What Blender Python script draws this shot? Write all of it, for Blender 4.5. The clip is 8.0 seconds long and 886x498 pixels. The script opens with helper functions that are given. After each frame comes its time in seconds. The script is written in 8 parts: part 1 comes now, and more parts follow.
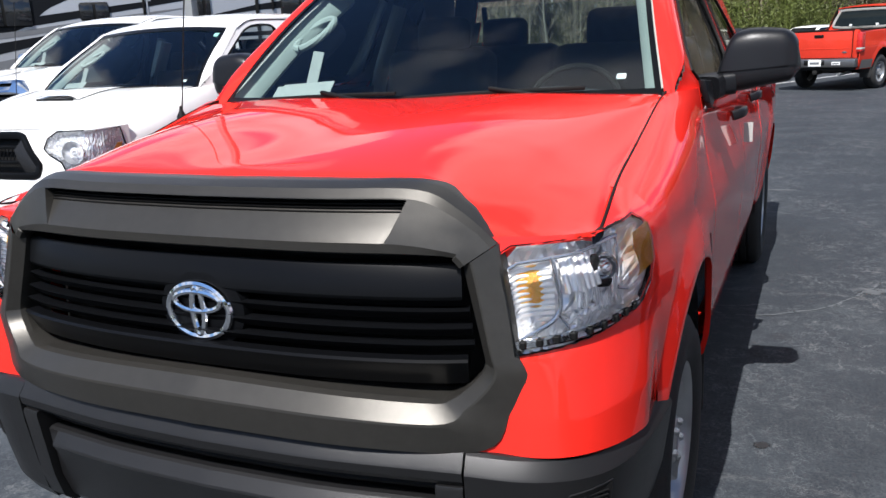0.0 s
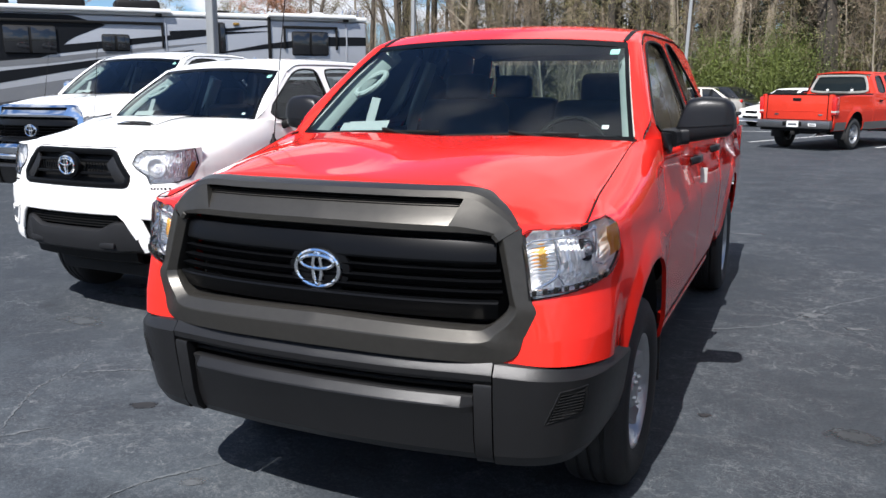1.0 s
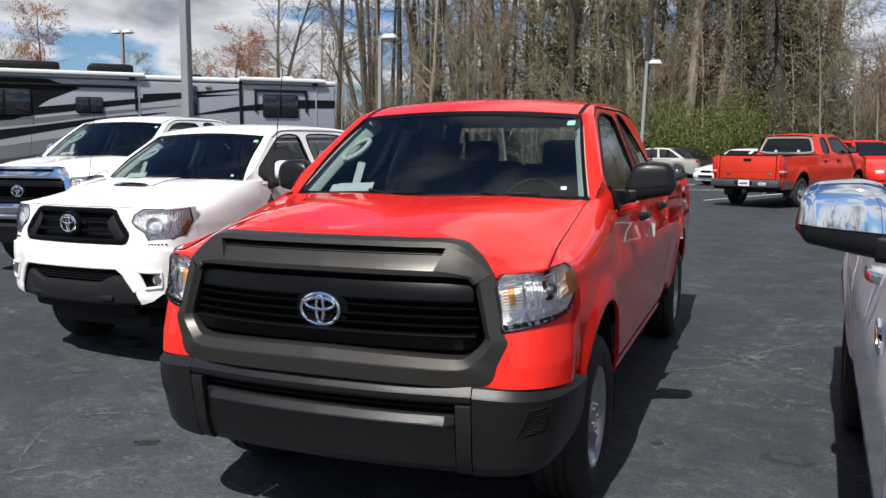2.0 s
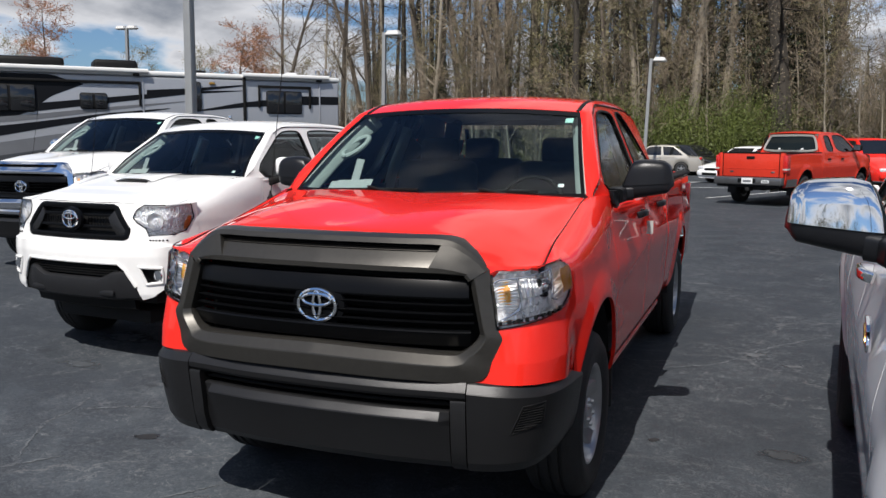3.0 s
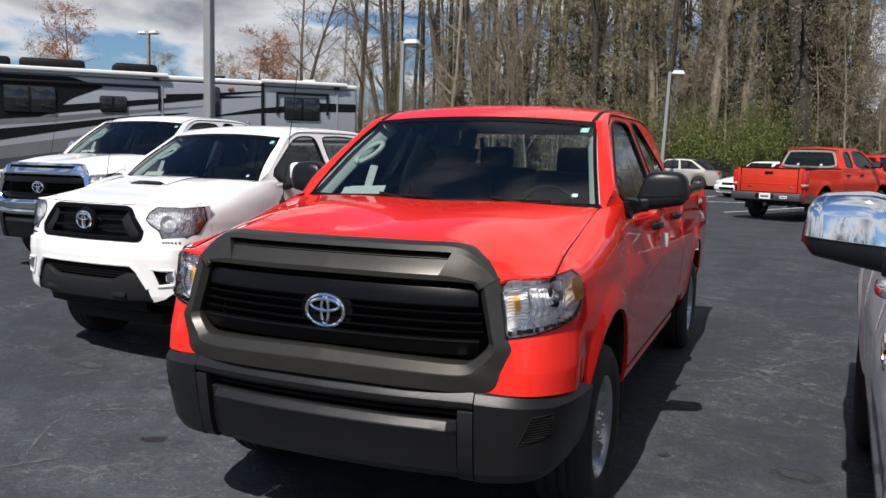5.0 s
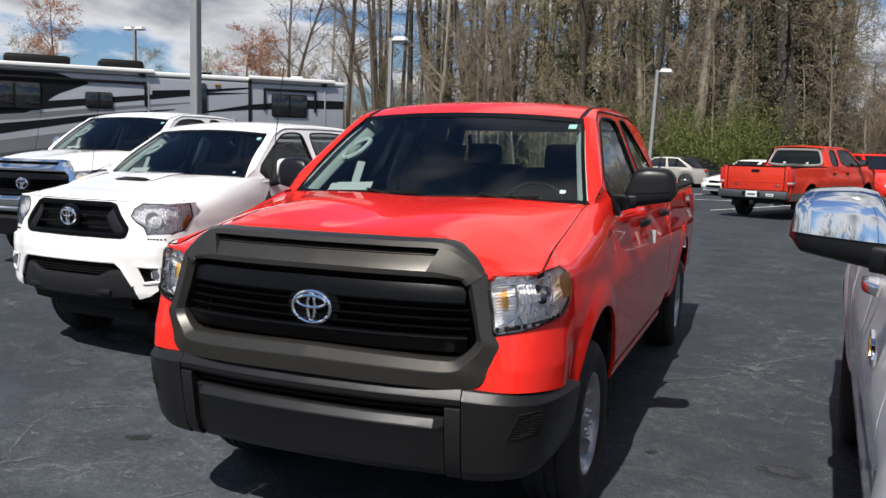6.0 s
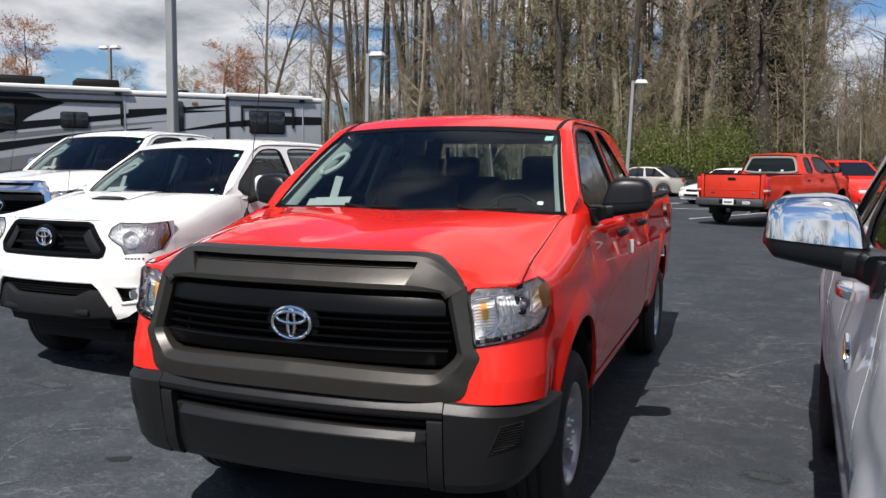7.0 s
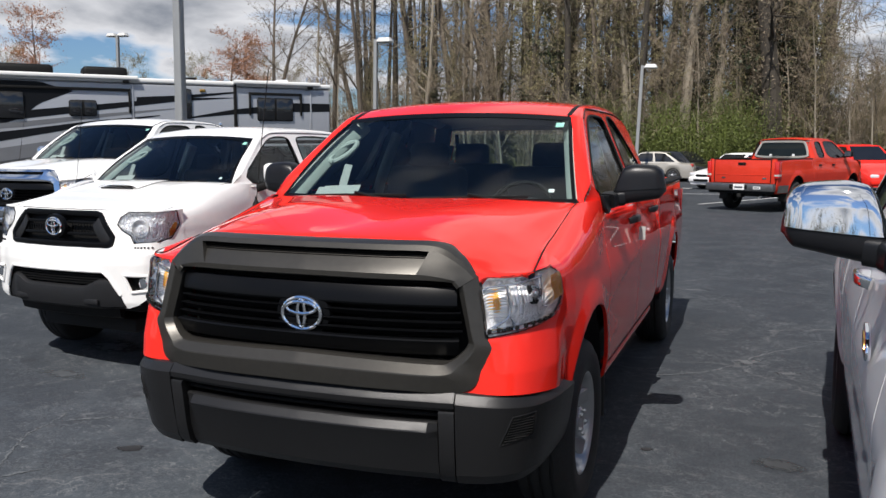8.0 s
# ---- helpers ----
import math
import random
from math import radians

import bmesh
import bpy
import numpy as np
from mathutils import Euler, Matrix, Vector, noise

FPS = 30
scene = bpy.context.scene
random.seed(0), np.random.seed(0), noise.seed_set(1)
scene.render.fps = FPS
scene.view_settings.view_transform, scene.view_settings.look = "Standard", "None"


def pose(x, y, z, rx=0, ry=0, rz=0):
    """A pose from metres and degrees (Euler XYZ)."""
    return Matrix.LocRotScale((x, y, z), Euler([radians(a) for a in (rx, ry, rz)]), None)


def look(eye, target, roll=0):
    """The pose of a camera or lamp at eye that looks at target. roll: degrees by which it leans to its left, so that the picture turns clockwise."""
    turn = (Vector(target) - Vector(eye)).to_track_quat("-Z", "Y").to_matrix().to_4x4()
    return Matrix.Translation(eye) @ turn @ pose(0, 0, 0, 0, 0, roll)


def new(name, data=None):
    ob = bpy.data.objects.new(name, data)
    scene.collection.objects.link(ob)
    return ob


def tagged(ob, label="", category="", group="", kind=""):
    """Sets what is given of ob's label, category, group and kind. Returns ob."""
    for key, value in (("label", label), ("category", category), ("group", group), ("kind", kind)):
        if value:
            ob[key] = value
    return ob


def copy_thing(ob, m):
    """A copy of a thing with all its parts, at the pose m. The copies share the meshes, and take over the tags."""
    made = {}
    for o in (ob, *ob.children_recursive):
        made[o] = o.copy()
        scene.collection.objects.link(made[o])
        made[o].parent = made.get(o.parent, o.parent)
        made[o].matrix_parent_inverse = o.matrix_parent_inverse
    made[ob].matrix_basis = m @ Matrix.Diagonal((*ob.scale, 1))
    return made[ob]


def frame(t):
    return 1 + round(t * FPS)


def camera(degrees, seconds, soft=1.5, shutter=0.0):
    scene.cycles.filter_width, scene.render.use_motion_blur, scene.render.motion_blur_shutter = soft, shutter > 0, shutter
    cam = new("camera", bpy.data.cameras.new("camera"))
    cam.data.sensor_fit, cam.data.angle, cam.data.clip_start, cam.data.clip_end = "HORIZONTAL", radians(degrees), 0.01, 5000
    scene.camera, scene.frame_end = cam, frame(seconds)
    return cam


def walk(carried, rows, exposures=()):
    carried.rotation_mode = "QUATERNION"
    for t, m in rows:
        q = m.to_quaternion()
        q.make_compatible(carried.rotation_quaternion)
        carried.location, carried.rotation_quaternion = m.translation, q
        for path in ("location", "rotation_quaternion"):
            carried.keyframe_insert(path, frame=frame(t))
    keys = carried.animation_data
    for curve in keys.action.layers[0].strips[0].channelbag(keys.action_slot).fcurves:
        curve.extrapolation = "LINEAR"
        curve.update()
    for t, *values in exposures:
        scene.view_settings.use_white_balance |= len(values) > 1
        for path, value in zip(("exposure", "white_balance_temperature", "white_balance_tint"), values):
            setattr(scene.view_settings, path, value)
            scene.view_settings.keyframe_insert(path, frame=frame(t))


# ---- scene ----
cam = camera(55.9, 8.0)
PATH = [
    (0, (1.297, -1.455, 1.618), (0.491, 0.31, 1.135), -2.9),
    (0.5, (1.405, -1.943, 1.615), (0.578, -0.179, 1.16), -1.2),
    (1, (1.543, -2.442, 1.668), (0.759, -0.643, 1.281), -0.1),
    (1.5, (1.608, -2.827, 1.678), (0.867, -1.0, 1.34), -0.3),
    (1.7, (1.638, -2.919, 1.698), (0.927, -1.071, 1.416), -0.2),
    (2.8, (1.718, -2.97, 1.709), (0.989, -1.121, 1.481), -0.1),
    (3, (1.716, -2.961, 1.708), (0.993, -1.114, 1.451), 0.1),
    (3.5, (1.715, -2.95, 1.707), (0.987, -1.113, 1.397), 0.8),
    (4, (1.721, -2.929, 1.711), (0.966, -1.096, 1.448), 0.5),
    (5.5, (1.717, -2.916, 1.689), (0.966, -1.078, 1.453), 1.5),
    (6, (1.715, -2.904, 1.688), (0.985, -1.058, 1.448), 1.3),
    (6.5, (1.727, -2.907, 1.69), (1.036, -1.044, 1.467), 0.2),
    (7, (1.726, -2.909, 1.687), (1.037, -1.044, 1.48), 0.3),
    (7.5, (1.716, -2.892, 1.685), (1.029, -1.028, 1.458), 0.2),
    (8, (1.705, -2.88, 1.695), (0.998, -1.025, 1.455), 0.0),
]
EXPOSURES = [(0.0, 0.44, 6120, 12), (1.0, 0.54, 6120, 12), (1.8, 0.20, 6300, 12), (3.0, -0.04, 6360, 12), (5.5, -0.02, 6400, 12), (6.6, 0.08, 6420, 12), (8.0, 0.05, 6400, 12)]
walk(cam, [(t, look(eye, target, roll)) for t, eye, target, roll in PATH], EXPOSURES)

# ---- world, sun, exposure ----
SUN_EL, SUN_AZ = 53.0, 182.0          # degrees; the azimuth runs from +y towards +x
scene.view_settings.exposure = 0.0
world = bpy.data.worlds.new("sky")
scene.world = world
world.use_nodes = True
wt = world.node_tree
for n in list(wt.nodes):
    wt.nodes.remove(n)
w_out = wt.nodes.new("ShaderNodeOutputWorld")
w_bg = wt.nodes.new("ShaderNodeBackground")
w_bg.inputs["Strength"].default_value = 0.049
w_sky = wt.nodes.new("ShaderNodeTexSky")
w_sky.sky_type = "NISHITA"
w_sky.sun_disc = False
w_sky.sun_elevation, w_sky.sun_rotation = radians(SUN_EL), radians(SUN_AZ)
w_sky.air_density, w_sky.dust_density, w_sky.ozone_density = 1.0, 0.6, 1.4
# cumulus on a flat deck: the direction is divided by its height
w_tc = wt.nodes.new("ShaderNodeTexCoord")
w_sep = wt.nodes.new("ShaderNodeSeparateXYZ")
wt.links.new(w_tc.outputs["Generated"], w_sep.inputs[0])
w_h = wt.nodes.new("ShaderNodeMath")
w_h.operation = "MAXIMUM"
w_h.inputs[1].default_value = 0.0
wt.links.new(w_sep.outputs["Z"], w_h.inputs[0])
w_h2 = wt.nodes.new("ShaderNodeMath")
w_h2.operation = "ADD"
w_h2.inputs[1].default_value = 0.16
wt.links.new(w_h.outputs[0], w_h2.inputs[0])
w_div = wt.nodes.new("ShaderNodeVectorMath")
w_div.operation = "DIVIDE"
w_cmb = wt.nodes.new("ShaderNodeCombineXYZ")
for k in range(3):
    wt.links.new(w_h2.outputs[0], w_cmb.inputs[k])
wt.links.new(w_tc.outputs["Generated"], w_div.inputs[0])
wt.links.new(w_cmb.outputs[0], w_div.inputs[1])
w_noise = wt.nodes.new("ShaderNodeTexNoise")
w_noise.inputs["Scale"].default_value = 0.95
w_noise.inputs["Detail"].default_value = 9.0
w_noise.inputs["Roughness"].default_value = 0.52
w_noise.inputs["Distortion"].default_value = 0.35
w_map = wt.nodes.new("ShaderNodeMapping")
w_map.inputs["Location"].default_value = (3.6, 1.2, 0.4)
wt.links.new(w_div.outputs[0], w_map.inputs["Vector"])
wt.links.new(w_map.outputs[0], w_noise.inputs["Vector"])
w_ramp = wt.nodes.new("ShaderNodeValToRGB")
w_ramp.color_ramp.elements[0].position = 0.455
w_ramp.color_ramp.elements[1].position = 0.53
w_thin = wt.nodes.new("ShaderNodeMath")     # the deck looks closed near the horizon and open overhead
w_thin.operation = "MULTIPLY_ADD"
w_thin.inputs[1].default_value = -0.045
wt.links.new(w_h.outputs[0], w_thin.inputs[0])
wt.links.new(w_noise.outputs["Fac"], w_thin.inputs[2])
wt.links.new(w_thin.outputs[0], w_ramp.inputs[0])
w_body = wt.nodes.new("ShaderNodeValToRGB")     # grey undersides, white tops
w_body.color_ramp.elements[0].position, w_body.color_ramp.elements[0].color = 0.50, (16.5, 16.6, 16.8, 1)
w_body.color_ramp.elements[1].position, w_body.color_ramp.elements[1].color = 0.66, (5.6, 6.1, 6.9, 1)
wt.links.new(w_thin.outputs[0], w_body.inputs[0])
w_mix = wt.nodes.new("ShaderNodeMix")
w_mix.data_type = "RGBA"
wt.links.new(w_ramp.outputs["Color"], w_mix.inputs["Factor"])
w_tint = wt.nodes.new("ShaderNodeMix")
w_tint.data_type, w_tint.blend_type = "RGBA", "MULTIPLY"
w_tint.inputs["Factor"].default_value = 1.0
w_tint.inputs["B"].default_value = (1.10, 1.43, 1.82, 1)
wt.links.new(w_sky.outputs[0], w_tint.inputs["A"])
wt.links.new(w_tint.outputs["Result"], w_mix.inputs["A"])
wt.links.new(w_body.outputs["Color"], w_mix.inputs["B"])
wt.links.new(w_mix.outputs["Result"], w_bg.inputs["Color"])
wt.links.new(w_bg.outputs[0], w_out.inputs[0])

sun = new("sun", bpy.data.lights.new("sun", "SUN"))
sun.data.energy, sun.data.angle, sun.data.color = 5.6, radians(0.53), (1.0, 0.95, 0.88)
_az, _el = radians(SUN_AZ), radians(SUN_EL)
sun.matrix_world = look((60 * math.sin(_az) * math.cos(_el), 60 * math.cos(_az) * math.cos(_el), 60 * math.sin(_el)), (0, 0, 0))


# ---- materials ----
def mat(name, color, rough=0.5, metal=0.0, coat=0.0, spec=0.5, var=0.0, vscale=3.0, bump=0.0, bscale=80.0, rvar=0.0,
        dark=None, emit=None, rand=0.0):
    """A Principled material with colour variation at two scales, roughness variation and fine relief."""
    m = bpy.data.materials.new(name)
    m.use_nodes = True
    t = m.node_tree
    p = t.nodes["Principled BSDF"]
    p.inputs["Base Color"].default_value = (*color, 1)
    p.inputs["Roughness"].default_value = rough
    p.inputs["Metallic"].default_value = metal
    p.inputs["Coat Weight"].default_value = coat
    p.inputs["Coat Roughness"].default_value = 0.03
    p.inputs["Specular IOR Level"].default_value = spec
    tc = t.nodes.new("ShaderNodeTexCoord")
    if var or rand:
        n1 = t.nodes.new("ShaderNodeTexNoise")
        n1.inputs["Scale"].default_value, n1.inputs["Detail"].default_value = vscale, 6.0
        n2 = t.nodes.new("ShaderNodeTexNoise")
        n2.inputs["Scale"].default_value, n2.inputs["Detail"].default_value = vscale * 14, 3.0
        for n in (n1, n2):
            t.links.new(tc.outputs["Object"], n.inputs["Vector"])
        add = t.nodes.new("ShaderNodeMath")
        add.operation = "ADD"
        t.links.new(n1.outputs["Fac"], add.inputs[0])
        t.links.new(n2.outputs["Fac"], add.inputs[1])
        rng = t.nodes.new("ShaderNodeMapRange")
        rng.inputs["From Min"].default_value, rng.inputs["From Max"].default_value = 0.65, 1.35
        t.links.new(add.outputs[0], rng.inputs["Value"])
        mx = t.nodes.new("ShaderNodeMix")
        mx.data_type = "RGBA"
        lo = dark or tuple(c * (1 - var) for c in color)
        hi = tuple(min(1.0, c * (1 + var * 0.6)) for c in color)
        mx.inputs["A"].default_value, mx.inputs["B"].default_value = (*lo, 1), (*hi, 1)
        t.links.new(rng.outputs[0], mx.inputs["Factor"])
        out = mx.outputs["Result"]
        if rand:
            oi = t.nodes.new("ShaderNodeNewGeometry")
            hs = t.nodes.new("ShaderNodeHueSaturation")
            r2 = t.nodes.new("ShaderNodeMapRange")
            r2.inputs["To Min"].default_value, r2.inputs["To Max"].default_value = 1 - rand, 1 + rand
            t.links.new(oi.outputs["Random Per Island"], r2.inputs["Value"])
            t.links.new(r2.outputs[0], hs.inputs["Value"])
            t.links.new(out, hs.inputs["Color"])
            out = hs.outputs["Color"]
        t.links.new(out, p.inputs["Base Color"])
        if rvar:
            r3 = t.nodes.new("ShaderNodeMapRange")
            r3.inputs["To Min"].default_value, r3.inputs["To Max"].default_value = max(0.0, rough - rvar), min(1.0, rough + rvar)
            t.links.new(n2.outputs["Fac"], r3.inputs["Value"])
            t.links.new(r3.outputs[0], p.inputs["Roughness"])
    if bump:
        nb = t.nodes.new("ShaderNodeTexNoise")
        nb.inputs["Scale"].default_value, nb.inputs["Detail"].default_value = bscale, 4.0
        t.links.new(tc.outputs["Object"], nb.inputs["Vector"])
        b = t.nodes.new("ShaderNodeBump")
        b.inputs["Strength"].default_value, b.inputs["Distance"].default_value = bump, 0.01
        t.links.new(nb.outputs["Fac"], b.inputs["Height"])
        t.links.new(b.outputs[0], p.inputs["Normal"])
    if emit:
        p.inputs["Emission Color"].default_value, p.inputs["Emission Strength"].default_value = (*color, 1), emit
    return m


def glass_mat(name, tint, gloss=0.02, ior=1.5):
    """Thin glass: a tinted clear pane whose gloss grows with Fresnel."""
    m = bpy.data.materials.new(name)
    m.use_nodes = True
    t = m.node_tree
    t.nodes.remove(t.nodes["Principled BSDF"])
    out = t.nodes["Material Output"]
    tr = t.nodes.new("ShaderNodeBsdfTransparent")
    tr.inputs[0].default_value = (*tint, 1)
    gl = t.nodes.new("ShaderNodeBsdfGlossy")
    gl.inputs["Roughness"].default_value = gloss
    fr = t.nodes.new("ShaderNodeFresnel")
    fr.inputs["IOR"].default_value = ior
    mx = t.nodes.new("ShaderNodeMixShader")
    t.links.new(fr.outputs[0], mx.inputs[0])
    t.links.new(tr.outputs[0], mx.inputs[1])
    t.links.new(gl.outputs[0], mx.inputs[2])
    t.links.new(mx.outputs[0], out.inputs[0])
    return m


def facet_chrome(name, scale):
    """Bright reflector with fluted facets."""
    m = mat(name, (0.97, 0.975, 0.98), 0.08, 0.6)
    t = m.node_tree
    p = t.nodes["Principled BSDF"]
    tc = t.nodes.new("ShaderNodeTexCoord")
    mp = t.nodes.new("ShaderNodeMapping")
    mp.inputs["Scale"].default_value = (scale, scale, scale * 0.35)
    v = t.nodes.new("ShaderNodeTexVoronoi")
    v.inputs["Scale"].default_value = 1.0
    b = t.nodes.new("ShaderNodeBump")
    b.inputs["Strength"].default_value, b.inputs["Distance"].default_value = 1.0, 0.010
    t.links.new(tc.outputs["Object"], mp.inputs["Vector"])
    t.links.new(mp.outputs[0], v.inputs["Vector"])
    t.links.new(v.outputs["Distance"], b.inputs["Height"])
    t.links.new(b.outputs[0], p.inputs["Normal"])
    return m


RED = mat("red_paint", (0.80, 0.026, 0.016), 0.60, 0.0, 1.0, spec=0.0, var=0.03, vscale=1.5)
WHITE = mat("white_paint", (0.81, 0.81, 0.79), 0.6, 0.0, 1.0, spec=0.0, var=0.03, vscale=1.2)
PEARL = mat("pearl_white_paint", (0.90, 0.89, 0.88), 0.6, 0.0, 1.0, spec=0.0, var=0.03, vscale=1.2)
OLDRED = mat("faded_red_paint", (0.60, 0.042, 0.022), 0.6, 0.0, 0.6, spec=0.0, var=0.10, vscale=2)
DULL = mat("dull_steel", (0.22, 0.22, 0.22), 0.34, 0.85, 0.0, var=0.15, vscale=6)
SILVER = mat("champagne_paint", (0.40, 0.38, 0.34), 0.4, 0.3, 0.8, var=0.04)
BLACKP = mat("black_paint", (0.012, 0.013, 0.016), 0.3, 0.0, 1.0, var=0.1)
GREYP = mat("dark_grey_paint", (0.05, 0.055, 0.06), 0.35, 0.3, 0.8, var=0.05)
CHARCOAL = mat("charcoal_metallic_plastic", (0.062, 0.059, 0.053), 0.33, 0.65, 0.0, spec=0.35, var=0.12, vscale=40, bump=0.04, bscale=700)
BUMPER = mat("textured_dark_plastic", (0.0100, 0.0100, 0.0105), 0.37, 0.0, 0.0, spec=0.36, var=0.12, vscale=20, bump=0.10, bscale=500)
GUARD = mat("grey_textured_plastic", (0.014, 0.0145, 0.016), 0.5, 0.0, 0.0, spec=0.25, var=0.12, vscale=20, bump=0.10, bscale=500)
GRILLE = mat("black_grille_plastic", (0.0035, 0.0038, 0.0045), 0.30, 0.0, 0.0, spec=0.13, var=0.1, vscale=8)
MATTE = mat("matt_black_plastic", (0.006, 0.006, 0.006), 0.6, spec=0.2, var=0.2, vscale=10, bump=0.1, bscale=200)
BLACKPL = mat("mirror_black_plastic", (0.007, 0.0075, 0.009), 0.34, 0.0, 0.0, spec=0.32, var=0.15, vscale=15, bump=0.06, bscale=500)
CHROME = mat("chrome", (0.86, 0.87, 0.88), 0.05, 1.0)
GOLD = mat("gold_inlay", (0.62, 0.36, 0.10), 0.25, 0.9, var=0.1, vscale=30)
FACET = facet_chrome("lamp_reflector", 90)
FLUTE = mat("lamp_reflector_fluted", (0.98, 0.98, 0.985), 0.10, 0.40, var=0.05, vscale=30)
LAMPTRIM = mat("lamp_trim_silver", (0.50, 0.52, 0.56), 0.16, 0.9, var=0.06, vscale=30)
AMBER = mat("amber_lamp", (1.0, 0.46, 0.09), 0.15, 0.0, 1.0, var=0.25, vscale=30, bump=0.5, bscale=150)
AMBER.node_tree.nodes["Principled BSDF"].inputs["Subsurface Weight"].default_value = 0.6
AMBER.node_tree.nodes["Principled BSDF"].inputs["Subsurface Radius"].default_value = (0.05, 0.02, 0.004)
REDLAMP = mat("red_lamp", (0.55, 0.015, 0.012), 0.15, 0.0, 1.0, var=0.2, vscale=30, bump=0.4, bscale=120)
RUBBER = mat("tyre_rubber", (0.018, 0.018, 0.018), 0.8, var=0.25, vscale=12, bump=0.2, bscale=120)
ALLOY = mat("painted_steel_wheel", (0.40, 0.41, 0.42), 0.30, 0.7, 0.2, var=0.08, vscale=20)
UNDER = mat("underbody_black", (0.005, 0.005, 0.005), 0.85, var=0.3, vscale=8, bump=0.2, bscale=60)
SEAT = mat("dark_seat_cloth", (0.055, 0.060, 0.064), 0.9, var=0.2, vscale=25, bump=0.25, bscale=300)
LINING = mat("grey_interior_lining", (0.20, 0.205, 0.20), 0.8, var=0.1, vscale=15)
DASH = mat("dashboard_vinyl", (0.028, 0.031, 0.034), 0.6, var=0.15, vscale=12, bump=0.15, bscale=350)
TRIM = mat("light_grey_trim", (0.42, 0.45, 0.42), 0.6, var=0.06, vscale=12)
PAPER = mat("white_paper", (0.75, 0.76, 0.75), 0.8, var=0.06, vscale=30)
CARD = mat("grey_card", (0.42, 0.42, 0.40), 0.8, var=0.12, vscale=30)
PRINT = mat("printed_ink", (0.12, 0.13, 0.14), 0.7, var=0.1, vscale=30)
REDPRINT = mat("red_ink", (0.75, 0.06, 0.05), 0.7, var=0.1, vscale=30)
MINT = mat("mint_sticker", (0.45, 0.72, 0.62), 0.6, var=0.05, vscale=30)
GLASS = glass_mat("windscreen_glass", (0.76, 0.87, 0.87), ior=1.62)
GLASS_SIDE = glass_mat("side_window_glass", (0.80, 0.87, 0.84), ior=1.52)
GLASS_DARK = glass_mat("privacy_glass", (0.16, 0.18, 0.18))
DARKPANE = mat("dark_rear_glass", (0.010, 0.014, 0.014), 0.08, 0.0, 0.0, spec=0.22, var=0.3, vscale=3)
GLASS_RV = mat("dark_window_glass", (0.012, 0.013, 0.015), 0.06, 0.0, 0.3, spec=0.6, var=0.2, vscale=2)
LENS = glass_mat("lamp_lens", (0.98, 0.985, 0.99), 0.01, 1.4)


# ---- building helpers ----
def part(name, bm, material, parent, label="", smooth=True, sharp=35):
    """Links a bmesh as one mesh object under a thing or a part."""
    me = bpy.data.meshes.new(name)
    bmesh.ops.recalc_face_normals(bm, faces=bm.faces) if len(bm.faces) < 60000 else None
    if smooth:
        for f in bm.faces:
            f.smooth = True
        lim = radians(sharp)
        for e in bm.edges:
            if len(e.link_faces) == 2 and e.calc_face_angle(0) > lim:
                e.smooth = False
    bm.to_mesh(me)
    bm.free()
    me.materials.append(material)
    ob = new(name, me)
    if parent:
        ob.parent = parent
    if label:
        tagged(ob, label)
    return ob


def thing(name, label, category, m=None, group="", kind=""):
    ob = tagged(new(name), label, category, group, kind)
    ob.empty_display_size = 0.2
    if m is not None:
        ob.matrix_basis = m
    return ob


def interp(v, table):
    """Smooth interpolation in a table of (key, value) pairs."""
    if v <= table[0][0]:
        return table[0][1]
    for (a, p), (b, q) in zip(table, table[1:]):
        if v <= b:
            k = (v - a) / (b - a)
            return p + (q - p) * k
    return table[-1][1]


def flow(v, table):
    """Interpolation in a table of (key, value) pairs, smooth and without overshoot."""
    if v <= table[0][0]:
        return table[0][1]
    if v >= table[-1][0]:
        return table[-1][1]
    n = len(table)
    d = [(q - p) / (b - a) for (a, p), (b, q) in zip(table, table[1:])]
    k = next(i for i in range(n - 1) if v <= table[i + 1][0])
    def slope(i):
        if i == 0 or i == n - 1:
            return d[0] if i == 0 else d[-1]
        return 0.0 if d[i - 1] * d[i] <= 0 else 2 * d[i - 1] * d[i] / (d[i - 1] + d[i])
    (a, p), (b, q) = table[k], table[k + 1]
    w = b - a
    u = (v - a) / w
    return p * (1 + 2 * u) * (1 - u) ** 2 + q * u * u * (3 - 2 * u) + w * (slope(k) * u * (1 - u) ** 2 - slope(k + 1) * u * u * (1 - u))


def round_loop(pts, times=2):
    """Cuts the corners of a closed polygon."""
    for _ in range(times):
        pts = [p for a, b in zip(pts, pts[1:] + pts[:1]) for p in ((a[0] * 0.8 + b[0] * 0.2, a[1] * 0.8 + b[1] * 0.2), (a[0] * 0.2 + b[0] * 0.8, a[1] * 0.2 + b[1] * 0.8))]
    return pts


def sstep(a, b, v):
    k = min(1.0, max(0.0, (v - a) / (b - a)))
    return k * k * (3 - 2 * k)


